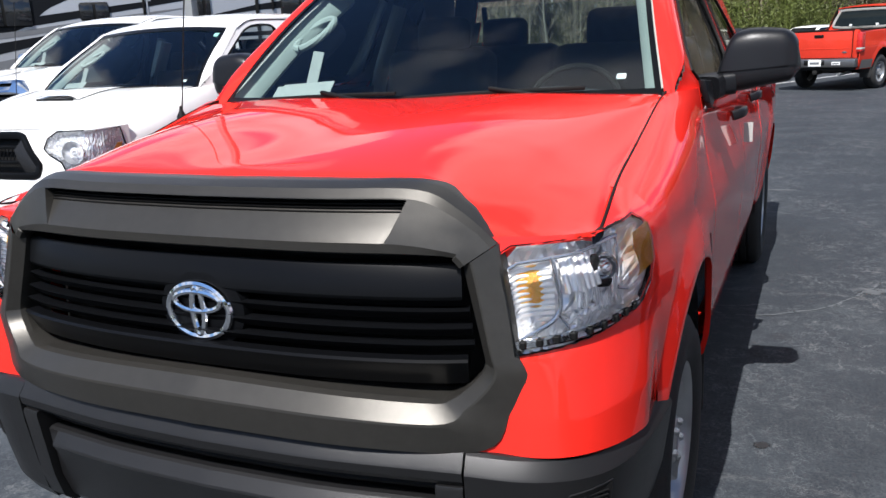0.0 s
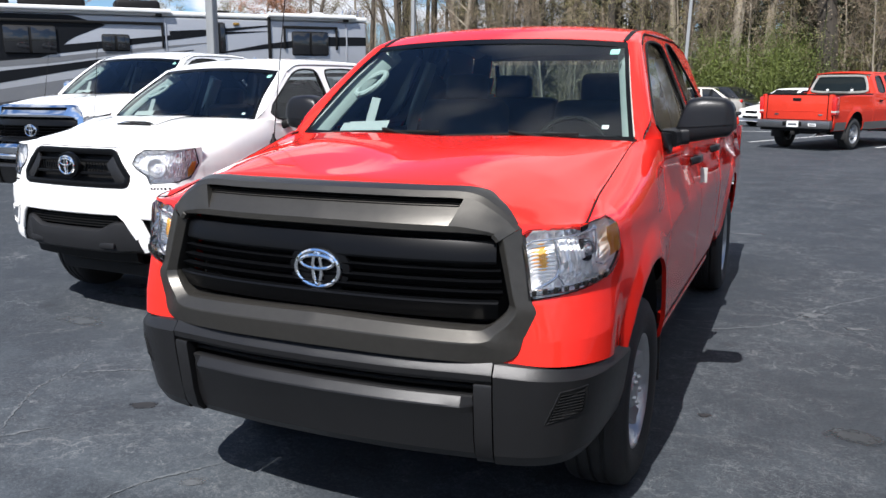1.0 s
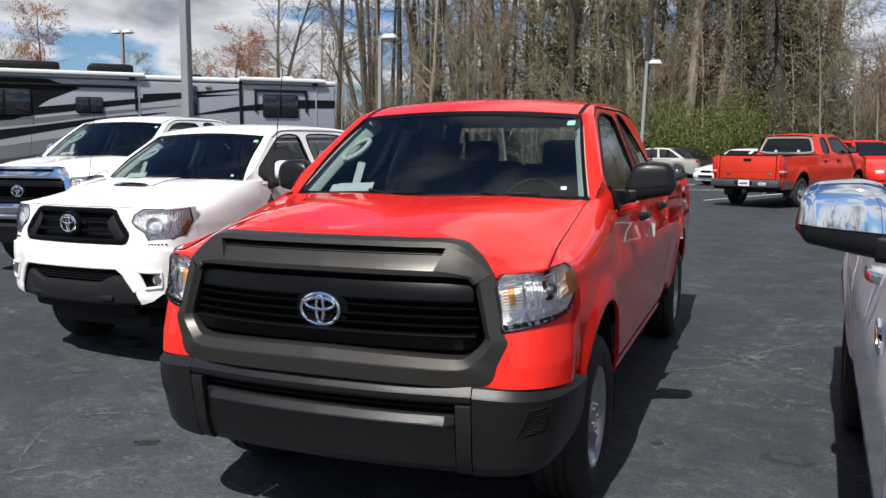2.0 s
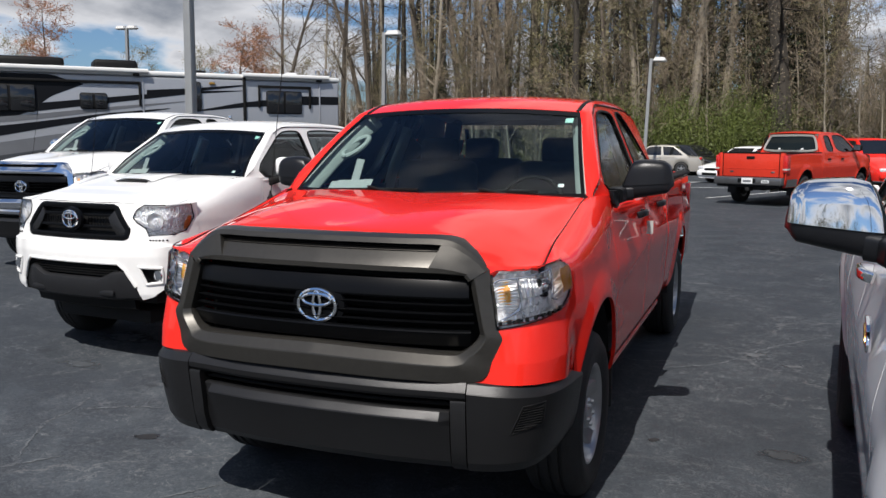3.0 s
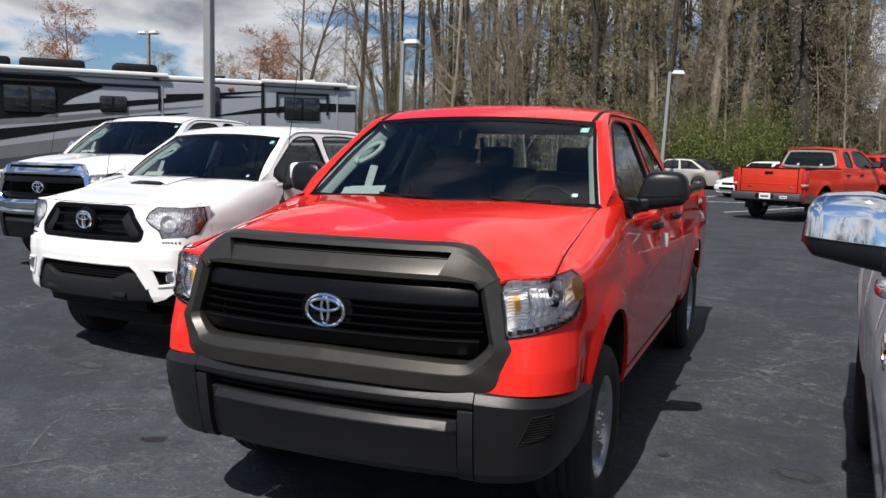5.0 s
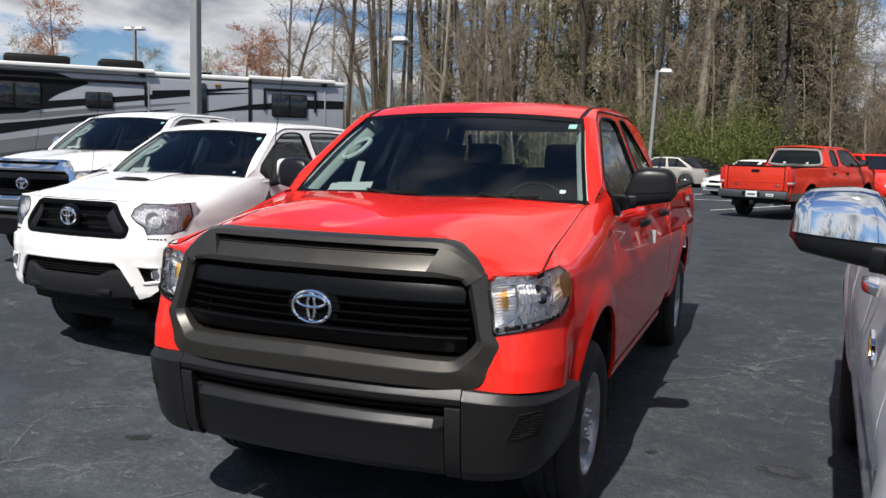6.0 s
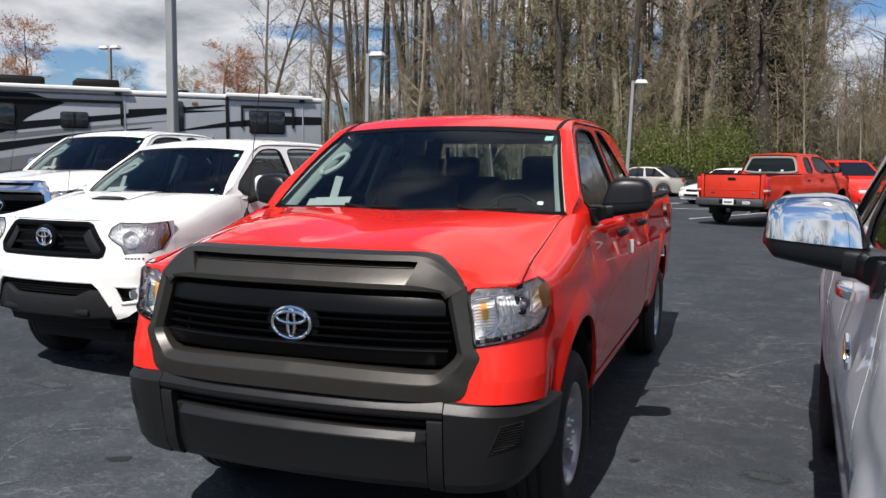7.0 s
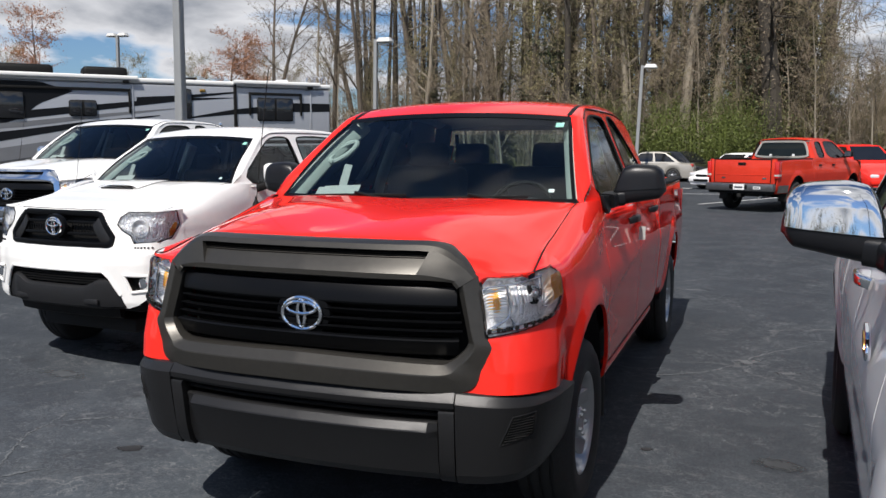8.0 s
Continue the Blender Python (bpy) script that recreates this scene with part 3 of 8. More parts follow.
def cab(root, paint, glass=GLASS, trim=TRIM, papers=True, bars=True, gutter=True, low=False, wins=None):
    WINS, EDGE, TOP = (wins or WIN_MID, DOORS_MID, ROOF_MID) if low else (WIN, DOORS_EDGE, ROOF_EDGE)
    # roof
    def roof(u, v):
        y = 1.83 + (3.46 - 1.83) * v
        s = 2 * u - 1
        edge = flow(y, TOP)
        yy = y - 0.035 * (1 - s * s) * (1 - v)
        return Vector((0.664 * s, yy, edge + (0.026 + 0.010 * sstep(0, 0.3, v)) * (1 - abs(s) ** 2.4)))
    part("roof", thick(sheet(roof, 45, 30), 0.012), paint, root)
    part("headliner", sheet(lambda u, v: roof(u, 0.004 + 0.98 * v) + Vector((0, 0, -0.014 - 0.025 * sstep(0, 0.1, v))), 21, 24), trim, root, "light grey headliner")
    # frame sides
    for sgn in (1, -1):
        def skin_pt(t, w):
            """From the screen's and roof's edge (w 0) to the door frame (w 1); t runs up the pillar and back along the roof."""
            if t < 0.5:
                k = t / 0.5
                a = screen_pt(1.0, k) + Vector((0.006, 0.002, 0.003))
                z = 1.41 + (1.868 - 1.41) * k
                b = Vector((side_x(z) + 0.002 - 0.055 * (1 - sstep(0.0, 0.28, k)), 1.21 + 0.66 * k, z))
                c = a.lerp(b, 0.55) + Vector((0.026, -0.022, 0.016))
                if k > 0.8:
                    q = sstep(0.8, 1.0, k)
                    a = a.lerp(Vector((0.674, 1.83, flow(1.83, TOP))), q)
            else:
                k = (t - 0.5) / 0.5
                y = 1.83 + (3.46 - 1.83) * k
                a = Vector((0.674, y, flow(y, TOP)))
                yb = 1.87 + (3.37 - 1.87) * k
                z = interp(yb, ((1.87, 1.866), (2.02, 1.916), (2.2, 1.928), (3.0, 1.926), (3.24, 1.917 if low else 1.897), (3.37, 1.897 if low else 1.852)))
                b = Vector((side_x(z) + 0.002, yb, z))
                c = Vector((b.x - 0.006, (a.y + b.y) / 2, a.z + 0.004))
                if k < 0.1:
                    c = (a.lerp(b, 0.55) + Vector((0.026, -0.022, 0.016))).lerp(c, sstep(0, 0.1, k))
            p = a * (1 - w) ** 2 + c * 2 * w * (1 - w) + b * w * w
            return Vector((sgn * p.x, p.y, p.z))
        part("pillar_skin", thick(sheet(skin_pt, 81, 11), 0.012), paint, root)
        if gutter:
            part("rain_gutter", sweep([(sgn * 0.669, y, flow(y, TOP) - 0.003) for y in np.linspace(1.84, 3.44, 30)], rrect(0.030, 0.012, 0.003, 2)), MATTE, root, "black rubber roof gutter")
        # upper door frames with two window openings
        def upper(u, v):
            y, z = u, v
            foot = 0.055 * (1 - sstep(1.19, 1.46, y)) * (1 - sstep(1.40, 1.54, z))
            return Vector((sgn * (side_x(z) - 0.10 * sstep(3.38, 3.66, y) ** 1.5 - foot), y, z))
        frame = holed(upper, np.linspace(1.19, 3.61, 190).tolist(), np.linspace(1.40, 1.926, 44).tolist(), list(WINS), lambda u, v: (u, v))
        gone = [f for f in frame.faces if not inside((f.calc_center_median().y, f.calc_center_median().z), EDGE)]
        bmesh.ops.delete(frame, geom=gone, context="FACES")
        part("door_frame", frame, paint, root)
        lining = holed(lambda u, v: upper(u, v) - Vector((sgn * 0.005, 0, 0)), np.linspace(1.24, 3.50, 120).tolist(), np.linspace(1.40, 1.91, 30).tolist(), list(WINS), lambda u, v: (u, v))
        gone = [f for f in lining.faces if not inside((f.calc_center_median().y, f.calc_center_median().z), EDGE)]
        bmesh.ops.delete(lining, geom=gone, context="FACES")
        part("door_lining", lining, LINING, root, "grey inner door trim")
        gap = [upper(y, z) + Vector((sgn * 0.003, 0, 0)) for y, z in EDGE[5:]]
        part("door_gap", sweep(curve(gap, 60), circle(0.0035, 5)), MATTE, root, "dark shut line round the doors")
        for win in WINS:
            cy, cz = sum(a for a, b in win) / len(win), sum(b for a, b in win) / len(win)
            gl = bmesh.new()
            rows = [[upper(cy + (a - cy) * k * 1.01, cz + (b - cz) * k * 1.01) - Vector((sgn * 0.010, 0, 0)) for a, b in win] for k in (1.0, 0.66, 0.33, 0.01)]
            skin(gl, rows, closed=True)
            part("side_window", gl, GLASS_SIDE if glass is GLASS else glass, root)
            loop = [upper(a, b) for a, b in win]
            part("window_seal", sweep(loop + loop[:2], rrect(0.015, 0.014, 0.004, 3), up=(sgn, 0, 0.4), caps=False), MATTE, root, "black rubber window seal")
        bp = [(sgn * (side_x(z) - 0.045), (2.41 if WINS is WIN_MID else 2.75 if WINS is WIN_OLD else 2.572), z) for z in np.linspace(1.40, 1.90, 8)]
        part("middle_pillar", sweep(bp, rrect(0.03, 0.08, 0.01, 3), up=(0, 1, 0)), MATTE, root)
        part("roof_rail_trim", sweep([(sgn * 0.665, y, flow(y, TOP) - 0.042) for y in np.linspace(1.86, 3.42, 20)], rrect(0.07, 0.06, 0.02, 3)), trim, root, "light grey roof rail trim")
        # light inner trim of the pillars
        ip = curve([(sgn * (x - 0.055), y + 0.045, z - 0.02) for x, y, z in RAIL[:3]], 16)
        part("pillar_trim", sweep(ip, rrect(0.05, 0.105, 0.02, 3), up=(sgn * 0.5, 0, 0.8)), trim, root, "light grey inner pillar trim")
        ib = curve([(sgn * 0.86, 2.50, 1.05), (sgn * 0.85, 2.53, 1.40), (sgn * 0.72, 2.58, 1.80)], 12)
        part("pillar_trim", sweep(ib, rrect(0.05, 0.11, 0.02, 3), up=(0, 1, 0)), trim, root, "light grey inner pillar trim")
    for sgn in (-1, 1):
        part("corner_lining", sweep([(sgn * 0.63, 3.28, 1.865), (sgn * 0.69, 3.36, 1.69), (sgn * 0.79, 3.44, 1.42)], rrect(0.12, 0.06, 0.02, 3), up=(0, 1, 0.3)), LINING, root, "grey inner corner trim")
    for sgn in (-1,):
        base = [Vector((sgn * (x - 0.085), y + 0.03, z - 0.03)) for x, y, z in RAIL[:3]]
        lo, hi = base[0].lerp(base[1], 0.92), base[1].lerp(base[2], 0.50)
        axis, out_ = (hi - lo), Vector((-sgn * 0.95, 0.25, 0.12))
        loop = [lo + axis * (0.5 - 0.5 * math.cos(t)) + out_ * (0.030 + 0.050 * math.sin(t)) for t in np.linspace(0, 2 * math.pi, 29)]
        part("grab_handle", sweep(loop, circle(0.016, 8), up=(0.2, 1, 0.4), caps=False), trim, root, "light grey grab handle")
    # windscreen, its black border, wipers, cowl
    part("windscreen", sheet(lambda u, v: screen_pt(2 * u - 1, v), 33, 17), glass, root, "clear windscreen")
    ring = bmesh.new()
    outer = [(-1 + 2 * k / 20, 0) for k in range(20)] + [(1, k / 12) for k in range(12)] + [(1 - 2 * k / 20, 1) for k in range(20)] + [(-1, 1 - k / 12) for k in range(12)]
    wd = lambda u, v: (u * (1 - 0.022), 0.05 + v * (1 - 0.05 - 0.06))
    a = [screen_pt(u, v) + Vector((0, -0.003, 0.002)) for u, v in outer]
    b = [screen_pt(*wd(u, v)) + Vector((0, -0.003, 0.002)) for u, v in outer]
    a2 = [p + Vector((0.0, 0.012, -0.008)) for p in a]
    skin(ring, [a2, a, b], closed=True)
    part("screen_border", ring, GRILLE, root, "black ceramic border")
    cw = sheet(lambda u, v: Vector(((2 * u - 1) * 0.85, 1.10 + 0.10 * v + 0.10 * (2 * u - 1) ** 2, 1.40 - 0.015 * v)), 21, 4)
    part("cowl", thick(cw, 0.01), MATTE, root, "black plastic cowl")
    for x0, x1 in ((-0.62, -0.02), (0.02, 0.62)):
        blade = curve([screen_pt(x0 / 0.845, 0.02) + Vector((0, -0.02, 0.012)), screen_pt((x0 + x1) / 1.69, 0.038) + Vector((0, -0.024, 0.014)), screen_pt(x1 / 0.845, 0.05) + Vector((0, -0.02, 0.012))], 14)
        wp = part("wiper", sweep(blade, rrect(0.010, 0.014, 0.003, 3)), MATTE, root, "black wiper")
        arm = curve([screen_pt(x1 / 0.845, 0.0) + Vector((0, -0.06, 0.0)), screen_pt((x0 + x1) / 1.69, 0.05) + Vector((0, -0.03, 0.022))], 8)
        part("wiper_arm", sweep(arm, rrect(0.02, 0.012, 0.004, 3)), MATTE, wp)
    # rear wall with its window
    def rear(u, v):
        s = 2 * u - 1
        return Vector((s * (0.90 - 0.21 * sstep(0.48, 1.0, v)), 3.60 - 0.17 * sstep(0.45, 1.0, v), 0.62 + 1.25 * v))
    bm = sheet(rear, 41, 33)
    gone = [f for f in bm.faces if abs(f.calc_center_median().x) < 0.63 and 1.44 < f.calc_center_median().z < 1.82]
    bmesh.ops.delete(bm, geom=gone, context="FACES")
    part("cab_back", bm.copy(), paint, root)
    bm.transform(Matrix.Translation((0, -0.012, 0)))
    part("cab_back_lining", bm, LINING, root, "grey inner rear trim")
    part("rear_window", sheet(lambda u, v: rear(0.5 + (u - 0.5) * 0.86, 0.655 + 0.29 * v) + Vector((0, 0.012, 0)), 12, 6), glass, root)
    for x in (-0.62, 0.62) if bars else ():
        part("rear_window_frame", sweep([rear(0.5 + x * 0.57, 0.65) + Vector((0, 0.008, 0)), rear(0.5 + x * 0.68, 0.945) + Vector((0, 0.008, 0))], rrect(0.03, 0.02, 0.005, 3), up=(0, 1, 0)), MATTE, root)
    # inside: floor, dashboard, steering wheel, seats
    part("cab_floor", box(1.7, 2.35, 0.06, (0, 2.42, 0.66), 0.02), DASH, root)
    part("bulkhead", box(1.7, 0.05, 0.75, (0, 1.24, 1.0), 0.01), DASH, root)
    for sgn in (1, -1):
        part("door_lining", sheet(lambda u, v, s=sgn: Vector((s * (0.87 - 0.02 * v), 1.28 + 2.28 * u, 0.66 + 0.75 * v)), 6, 6), DASH, root)
    def dash(u, v):
        s = 2 * u - 1
        a = v * math.pi * 0.62
        hump = 0.035 * math.exp(-((s - 0.5) / 0.22) ** 2)
        return Vector((s * 0.845, 1.14 + 0.46 * math.sin(a * 0.8) + 0.10 * s * s * (1 - v) + 0.04, 1.385 + (0.02 + hump) * math.sin(v * math.pi) - 0.42 * sstep(0.55, 1.0, v)))
    part("dashboard", sheet(dash, 30, 20), DASH, root, "black vinyl dashboard")
    st = lathe([(0.012 * math.cos(k * math.pi / 4), 0.19 + 0.012 * math.sin(k * math.pi / 4)) for k in range(9)], 32, axis="y")
    sw = part("steering_wheel", st, MATTE, root, "black steering wheel")
    sw.matrix_basis = Matrix.Translation((0.42, 1.74, 1.33)) @ Matrix.Rotation(radians(-28), 4, "X")
    part("steering_hub", box(0.34, 0.05, 0.07, (0, 0.02, 0), 0.02), DASH, sw)
    part("steering_column", sweep([(0.42, 1.72, 1.33), (0.42, 1.45, 1.18)], circle(0.05, 10)), DASH, root)
    for x in (-0.43, 0.43):
        seat(root, x, 2.05, 0.56)
    seat(root, -0.43, 2.95, 0.70)
    seat(root, 0.43, 2.95, 0.70)
    if papers:
        p1 = box(0.22, 0.004, 0.075, m=Matrix.Translation((-0.50, 1.30, 1.462)) @ Matrix.Rotation(radians(-52), 4, "X") @ Matrix.Rotation(radians(-4), 4, "Y"))
        s1 = part("dash_placard", p1, CARD, root, "white printed placards on the dashboard", smooth=False)
        for k in range(5):
            part("print_bar", box(0.17 - 0.02 * (k % 3), 0.002, 0.008, m=Matrix.Translation((-0.50, 1.295, 1.437)) @ Matrix.Rotation(radians(-52), 4, "X") @ Matrix.Translation((0, -0.004, 0.012 * k))), PRINT, s1, smooth=False)
        part("dash_placard", box(0.13, 0.004, 0.06, m=Matrix.Translation((-0.62, 1.36, 1.452)) @ Matrix.Rotation(radians(-50), 4, "X")), CARD, root, smooth=False)
        part("paper_tag", box(0.05, 0.004, 0.15, m=Matrix.Translation((-0.55, 1.45, 1.53)) @ Matrix.Rotation(radians(-20), 4, "X") @ Matrix.Rotation(radians(8), 4, "Y")), CARD, root, smooth=False)
        q = screen_pt(0.93, 0.88)
        part("inspection_sticker", box(0.045, 0.003, 0.04, m=Matrix.Translation(q + Vector((-0.015, 0.008, 0.0))) @ Matrix.Rotation(radians(-52), 4, "X")), MINT, root, "small mint green sticker", smooth=False)
        q = screen_pt(0.86, 0.13)
        part("sticker", box(0.03, 0.003, 0.025, m=Matrix.Translation(q + Vector((0, 0.006, 0))) @ Matrix.Rotation(radians(-52), 4, "X"), bevel=0.0), PAPER, root, smooth=False)


def seat(root, x, y, w):
    s = part("seat", box(w, 0.5, 0.2, (x, y, 0.92), 0.06, 3), SEAT, root, "dark cloth seat")
    part("backrest", box(w, 0.16, 0.66, m=Matrix.Translation((x, y + 0.33, 1.25)) @ Matrix.Rotation(radians(-12), 4, "X"), bevel=0.06, seg=3), SEAT, s)
    part("headrest", box(0.27, 0.11, 0.18, m=Matrix.Translation((x, y + 0.42, 1.64)) @ Matrix.Rotation(radians(-10), 4, "X"), bevel=0.045, seg=3), SEAT, s)
    for d in (-0.06, 0.06):
        part("headrest_post", sweep([(x + d, y + 0.40, 1.50), (x + d, y + 0.42, 1.60)], circle(0.007, 6)), CHROME, s)


def mirror(root, sgn, shell=BLACKPL, lower=BLACKPL):
    """A housing that rises towards its outer end, with a cap over its upper part, on a short bar out of the door."""
    def span(u):
        lo = 1.384 + 0.052 * u + 0.030 * sstep(0.86, 1.0, u)
        hi = flow(u, ((0.0, 1.470), (0.035, 1.520), (0.09, 1.578), (0.16, 1.596), (0.40, 1.606), (0.75, 1.600), (0.90, 1.582), (0.97, 1.548), (1.0, 1.500)))
        deep = flow(u, ((0.0, 0.060), (0.06, 0.072), (0.4, 0.084), (0.8, 0.076), (0.94, 0.056), (1.0, 0.022)))
        return lo, hi, deep
    def at(u, a, d=0.0):
        lo, hi, deep = span(u)
        c, q = math.cos(a), math.sin(a)
        c, q = math.copysign(abs(c) ** 0.5, c), math.copysign(abs(q) ** 0.45, q)
        z = (lo + hi) / 2 + (hi - lo + 2 * d) / 2 * q
        up = max(0.0, (z - 1.43) / 0.17)
        return Vector((sgn * (0.958 + 0.030 * (1 - u) * up - 0.012 * u * up + 0.276 * u + d * u), 1.675 + 0.02 * u + 0.018 * up + (deep + d) * c * (1.0 if c < 0 else 0.35), z))
    us = [0.5 - 0.5 * math.cos(math.pi * k / 30) for k in range(31)]
    bm = bmesh.new()
    V = skin(bm, [[at(u, 2 * math.pi * k / 36) for k in range(36)] for u in us], closed=True)
    cap_ends(bm, V)
    h = part("mirror", bm, lower, root, "black plastic door mirror" if shell is lower else "chrome capped black door mirror", sharp=50)
    def edge(u):
        """The angles, at the front and at the back, at which the cap begins."""
        lo, hi, deep = span(u)
        k = min(0.97, max(-0.97, (1.468 + 0.020 * u - (lo + hi) / 2) / ((hi - lo) / 2)))
        a = math.asin(math.copysign(abs(k) ** (1 / 0.45), k))
        return math.pi - a, 0.35
    cp = bmesh.new()
    rows = []
    for u in [0.035 + 0.925 * w for w in us]:
        a0, a1 = edge(u)
        row = [at(u, a0 + (a1 - a0) * k / 20, 0.0045) for k in range(21)]
        rows.append([at(u, a0, -0.004)] + row)
    skin(cp, [[at(0.035, edge(0.035)[0] + (edge(0.035)[1] - edge(0.035)[0]) * max(0, k - 1) / 20, -0.004) for k in range(22)]] + rows + [[at(0.96, edge(0.96)[0] + (edge(0.96)[1] - edge(0.96)[0]) * max(0, k - 1) / 20, -0.004) for k in range(22)]])
    part("mirror_cap", cp, shell, h, "" if shell is lower else "chrome mirror cap", sharp=50)
    bar = curve([(sgn * 0.925, 1.585, 1.416), (sgn * 0.955, 1.640, 1.424), (sgn * 1.01, 1.662, 1.430)], 12)
    part("mirror_bar", sweep(bar, rrect(0.13, 0.078, 0.022, 4)), lower, h, "black plastic mirror bar")
    part("mirror_glass", sheet(lambda u, v: Vector((sgn * (1.0 + 0.20 * u), 1.737 + 0.02 * u, 1.455 + 0.125 * v)), 3, 3), CHROME, h)
    foot = poly_plate([(sgn * 0.930, 1.40, 1.455), (sgn * 0.935, 1.62, 1.44), (sgn * 0.942, 1.62, 1.39), (sgn * 0.950, 1.48, 1.355), (sgn * 0.950, 1.42, 1.38)], (sgn * 0.022, 0, 0), bevel=0.005)
    part("mirror_foot", foot, lower, h)


def emblem(root, at, a=0.087, b=0.0645, plate=True):
    x, y, z = at
    if plate:
        bm = lathe([(0.0, 0.0), (-0.016, 0.02), (-0.018, 0.10), (-0.012, 0.128), (0.012, 0.134)], 40, axis="y")
        bm.transform(Matrix.Translation(at) @ Matrix.Diagonal((0.94, 1, 0.74, 1)))
        e = part("badge_plate", bm, GRILLE, root, "glossy black oval badge plate")
    else:
        e = root
    def ell(ax, bz, dz, r, k=0.0):
        pts = [Vector((x + ax * math.cos(t), y - 0.022 + k, z + dz + bz * math.sin(t))) for t in np.linspace(0, 2 * math.pi, 41)]
        return sweep(pts, circle(r, 8), up=(0, 1, 0.001), caps=False)
    part("oval_ring", ell(a, b, 0, 0.0108 * a / 0.1), CHROME, e, "chrome oval ring")
    part("inner_oval", ell(a * 0.19, b * 0.88, 0.0, 0.0088 * a / 0.1, -0.003), CHROME, e)
    part("inner_oval", ell(a * 0.76, b * 0.36, b * 0.36, 0.0085 * a / 0.1, -0.004), CHROME, e)


def bed_and_tail(root, paint, bumper_mat=BUMPER, lamp=(0.9, 1.28), y0=3.66, bed_z=0.78):
    part("bed_floor", box(1.72, 2.05, 0.05, (0, 4.72, bed_z), 0.01), UNDER, root)
    for sgn in (1, -1):
        # unseen bed faces, made black to keep red out of window reflections
        part("bed_inner_side", box(0.05, 2.06, 0.60, (sgn * 0.86, 4.71, 1.09), 0.01), MATTE, root, "inner bed side blackened against red reflections")
        part("bed_rail", box(0.11, 2.08, 0.03, (sgn * 0.905, 4.71, 1.403), 0.012), MATTE, root, "black plastic bed rail cap")
        part("bed_post", box(0.125, 0.06, 0.64, (sgn * 0.838, 5.745, 1.085), 0.012), paint, root)
        part("tail_lamp", box(0.09, 0.10, lamp[1] - lamp[0], (sgn * 0.925, 5.735, (lamp[0] + lamp[1]) / 2 + 0.02), 0.015), REDLAMP, root, "red tail lamp")
    part("bed_front", box(1.76, 0.05, 0.62, (0, y0 + 0.08, 1.08), 0.01), MATTE, root, "bed front blackened against red reflections")
    tg = part("tailgate", box(1.56, 0.06, 0.62, (0, 5.765, 1.08), 0.02), paint, root)
    # added unseen plate that hides the tailgate's sunlit red from reflections
    part("tailgate_liner", box(1.50, 0.012, 0.56, (0, 5.728, 1.07), 0.004, 1), MATTE, tg, "black plate added inside the tailgate against red reflections")
    part("tailgate_handle", box(0.22, 0.03, 0.07, (0, 5.80, 1.28), 0.012), MATTE, tg)
    part("rear_bumper", box(1.90, 0.20, 0.20, (0, 5.88, 0.66), 0.03), bumper_mat, root)


def underbody(root):
    part("underbody", box(1.50, 4.6, 0.22, (0, 2.9, 0.58), 0.03), UNDER, root)
    part("engine_bay", box(1.36, 0.95, 0.62, (0, 0.72, 0.80), 0.03), UNDER, root)
    part("front_crossmember", box(1.1, 0.5, 0.12, (0, 0.55, 0.36), 0.03), UNDER, root)
    for y in WHEEL_Y:
        part("axle", sweep([(-0.8, y, 0.40), (0.8, y, 0.40)], circle(0.05, 10)), UNDER, root)
    for sgn in (1, -1):
        for y in WHEEL_Y:
            ln = sheet(lambda u, v, y=y, s=sgn: Vector((s * (0.55 + 0.40 * v), y + 0.50 * math.cos(math.pi * (0.02 + 0.96 * u)), 0.38 + 0.60 * math.sin(math.pi * (0.02 + 0.96 * u)) ** 0.8)), 20, 3)
            part("wheel_arch_liner", ln, UNDER, root)
            part("mud_flap", box(0.26, 0.02, 0.28, (sgn * 0.84, y + 0.50, 0.42), 0.005), RUBBER, root)


HOOD_FRONT = ((0, 0.140), (0.55, 0.146), (0.62, 0.138), (0.708, 0.116), (0.80, 0.146), (0.882, 0.194))
HOOD_NOSE = ((0, 1.333), (0.46, 1.333), (0.545, 1.328), (0.635, 1.283), (0.708, 1.218), (0.729, 1.213), (0.889, 1.219))
HOOD_MID = ((0.10, 1.340), (0.25, 1.356), (0.6, 1.405), (0.9, 1.432), (1.2, 1.445))
HOOD_N, HOOD_M = 45, 40
HOOD_Z = {}


def hood_edge(y):
    return 0.857 + shut_shift(y)


def hood_xy(i, j):
    q = i / (HOOD_N - 1)
    y0 = flow(q * 0.881, HOOD_FRONT)
    y1 = 1.215 - 0.13 * (1 - q * q)
    y = y0 + (y1 - y0) * (j / (HOOD_M - 1)) ** 1.15
    return q * hood_edge(y), y


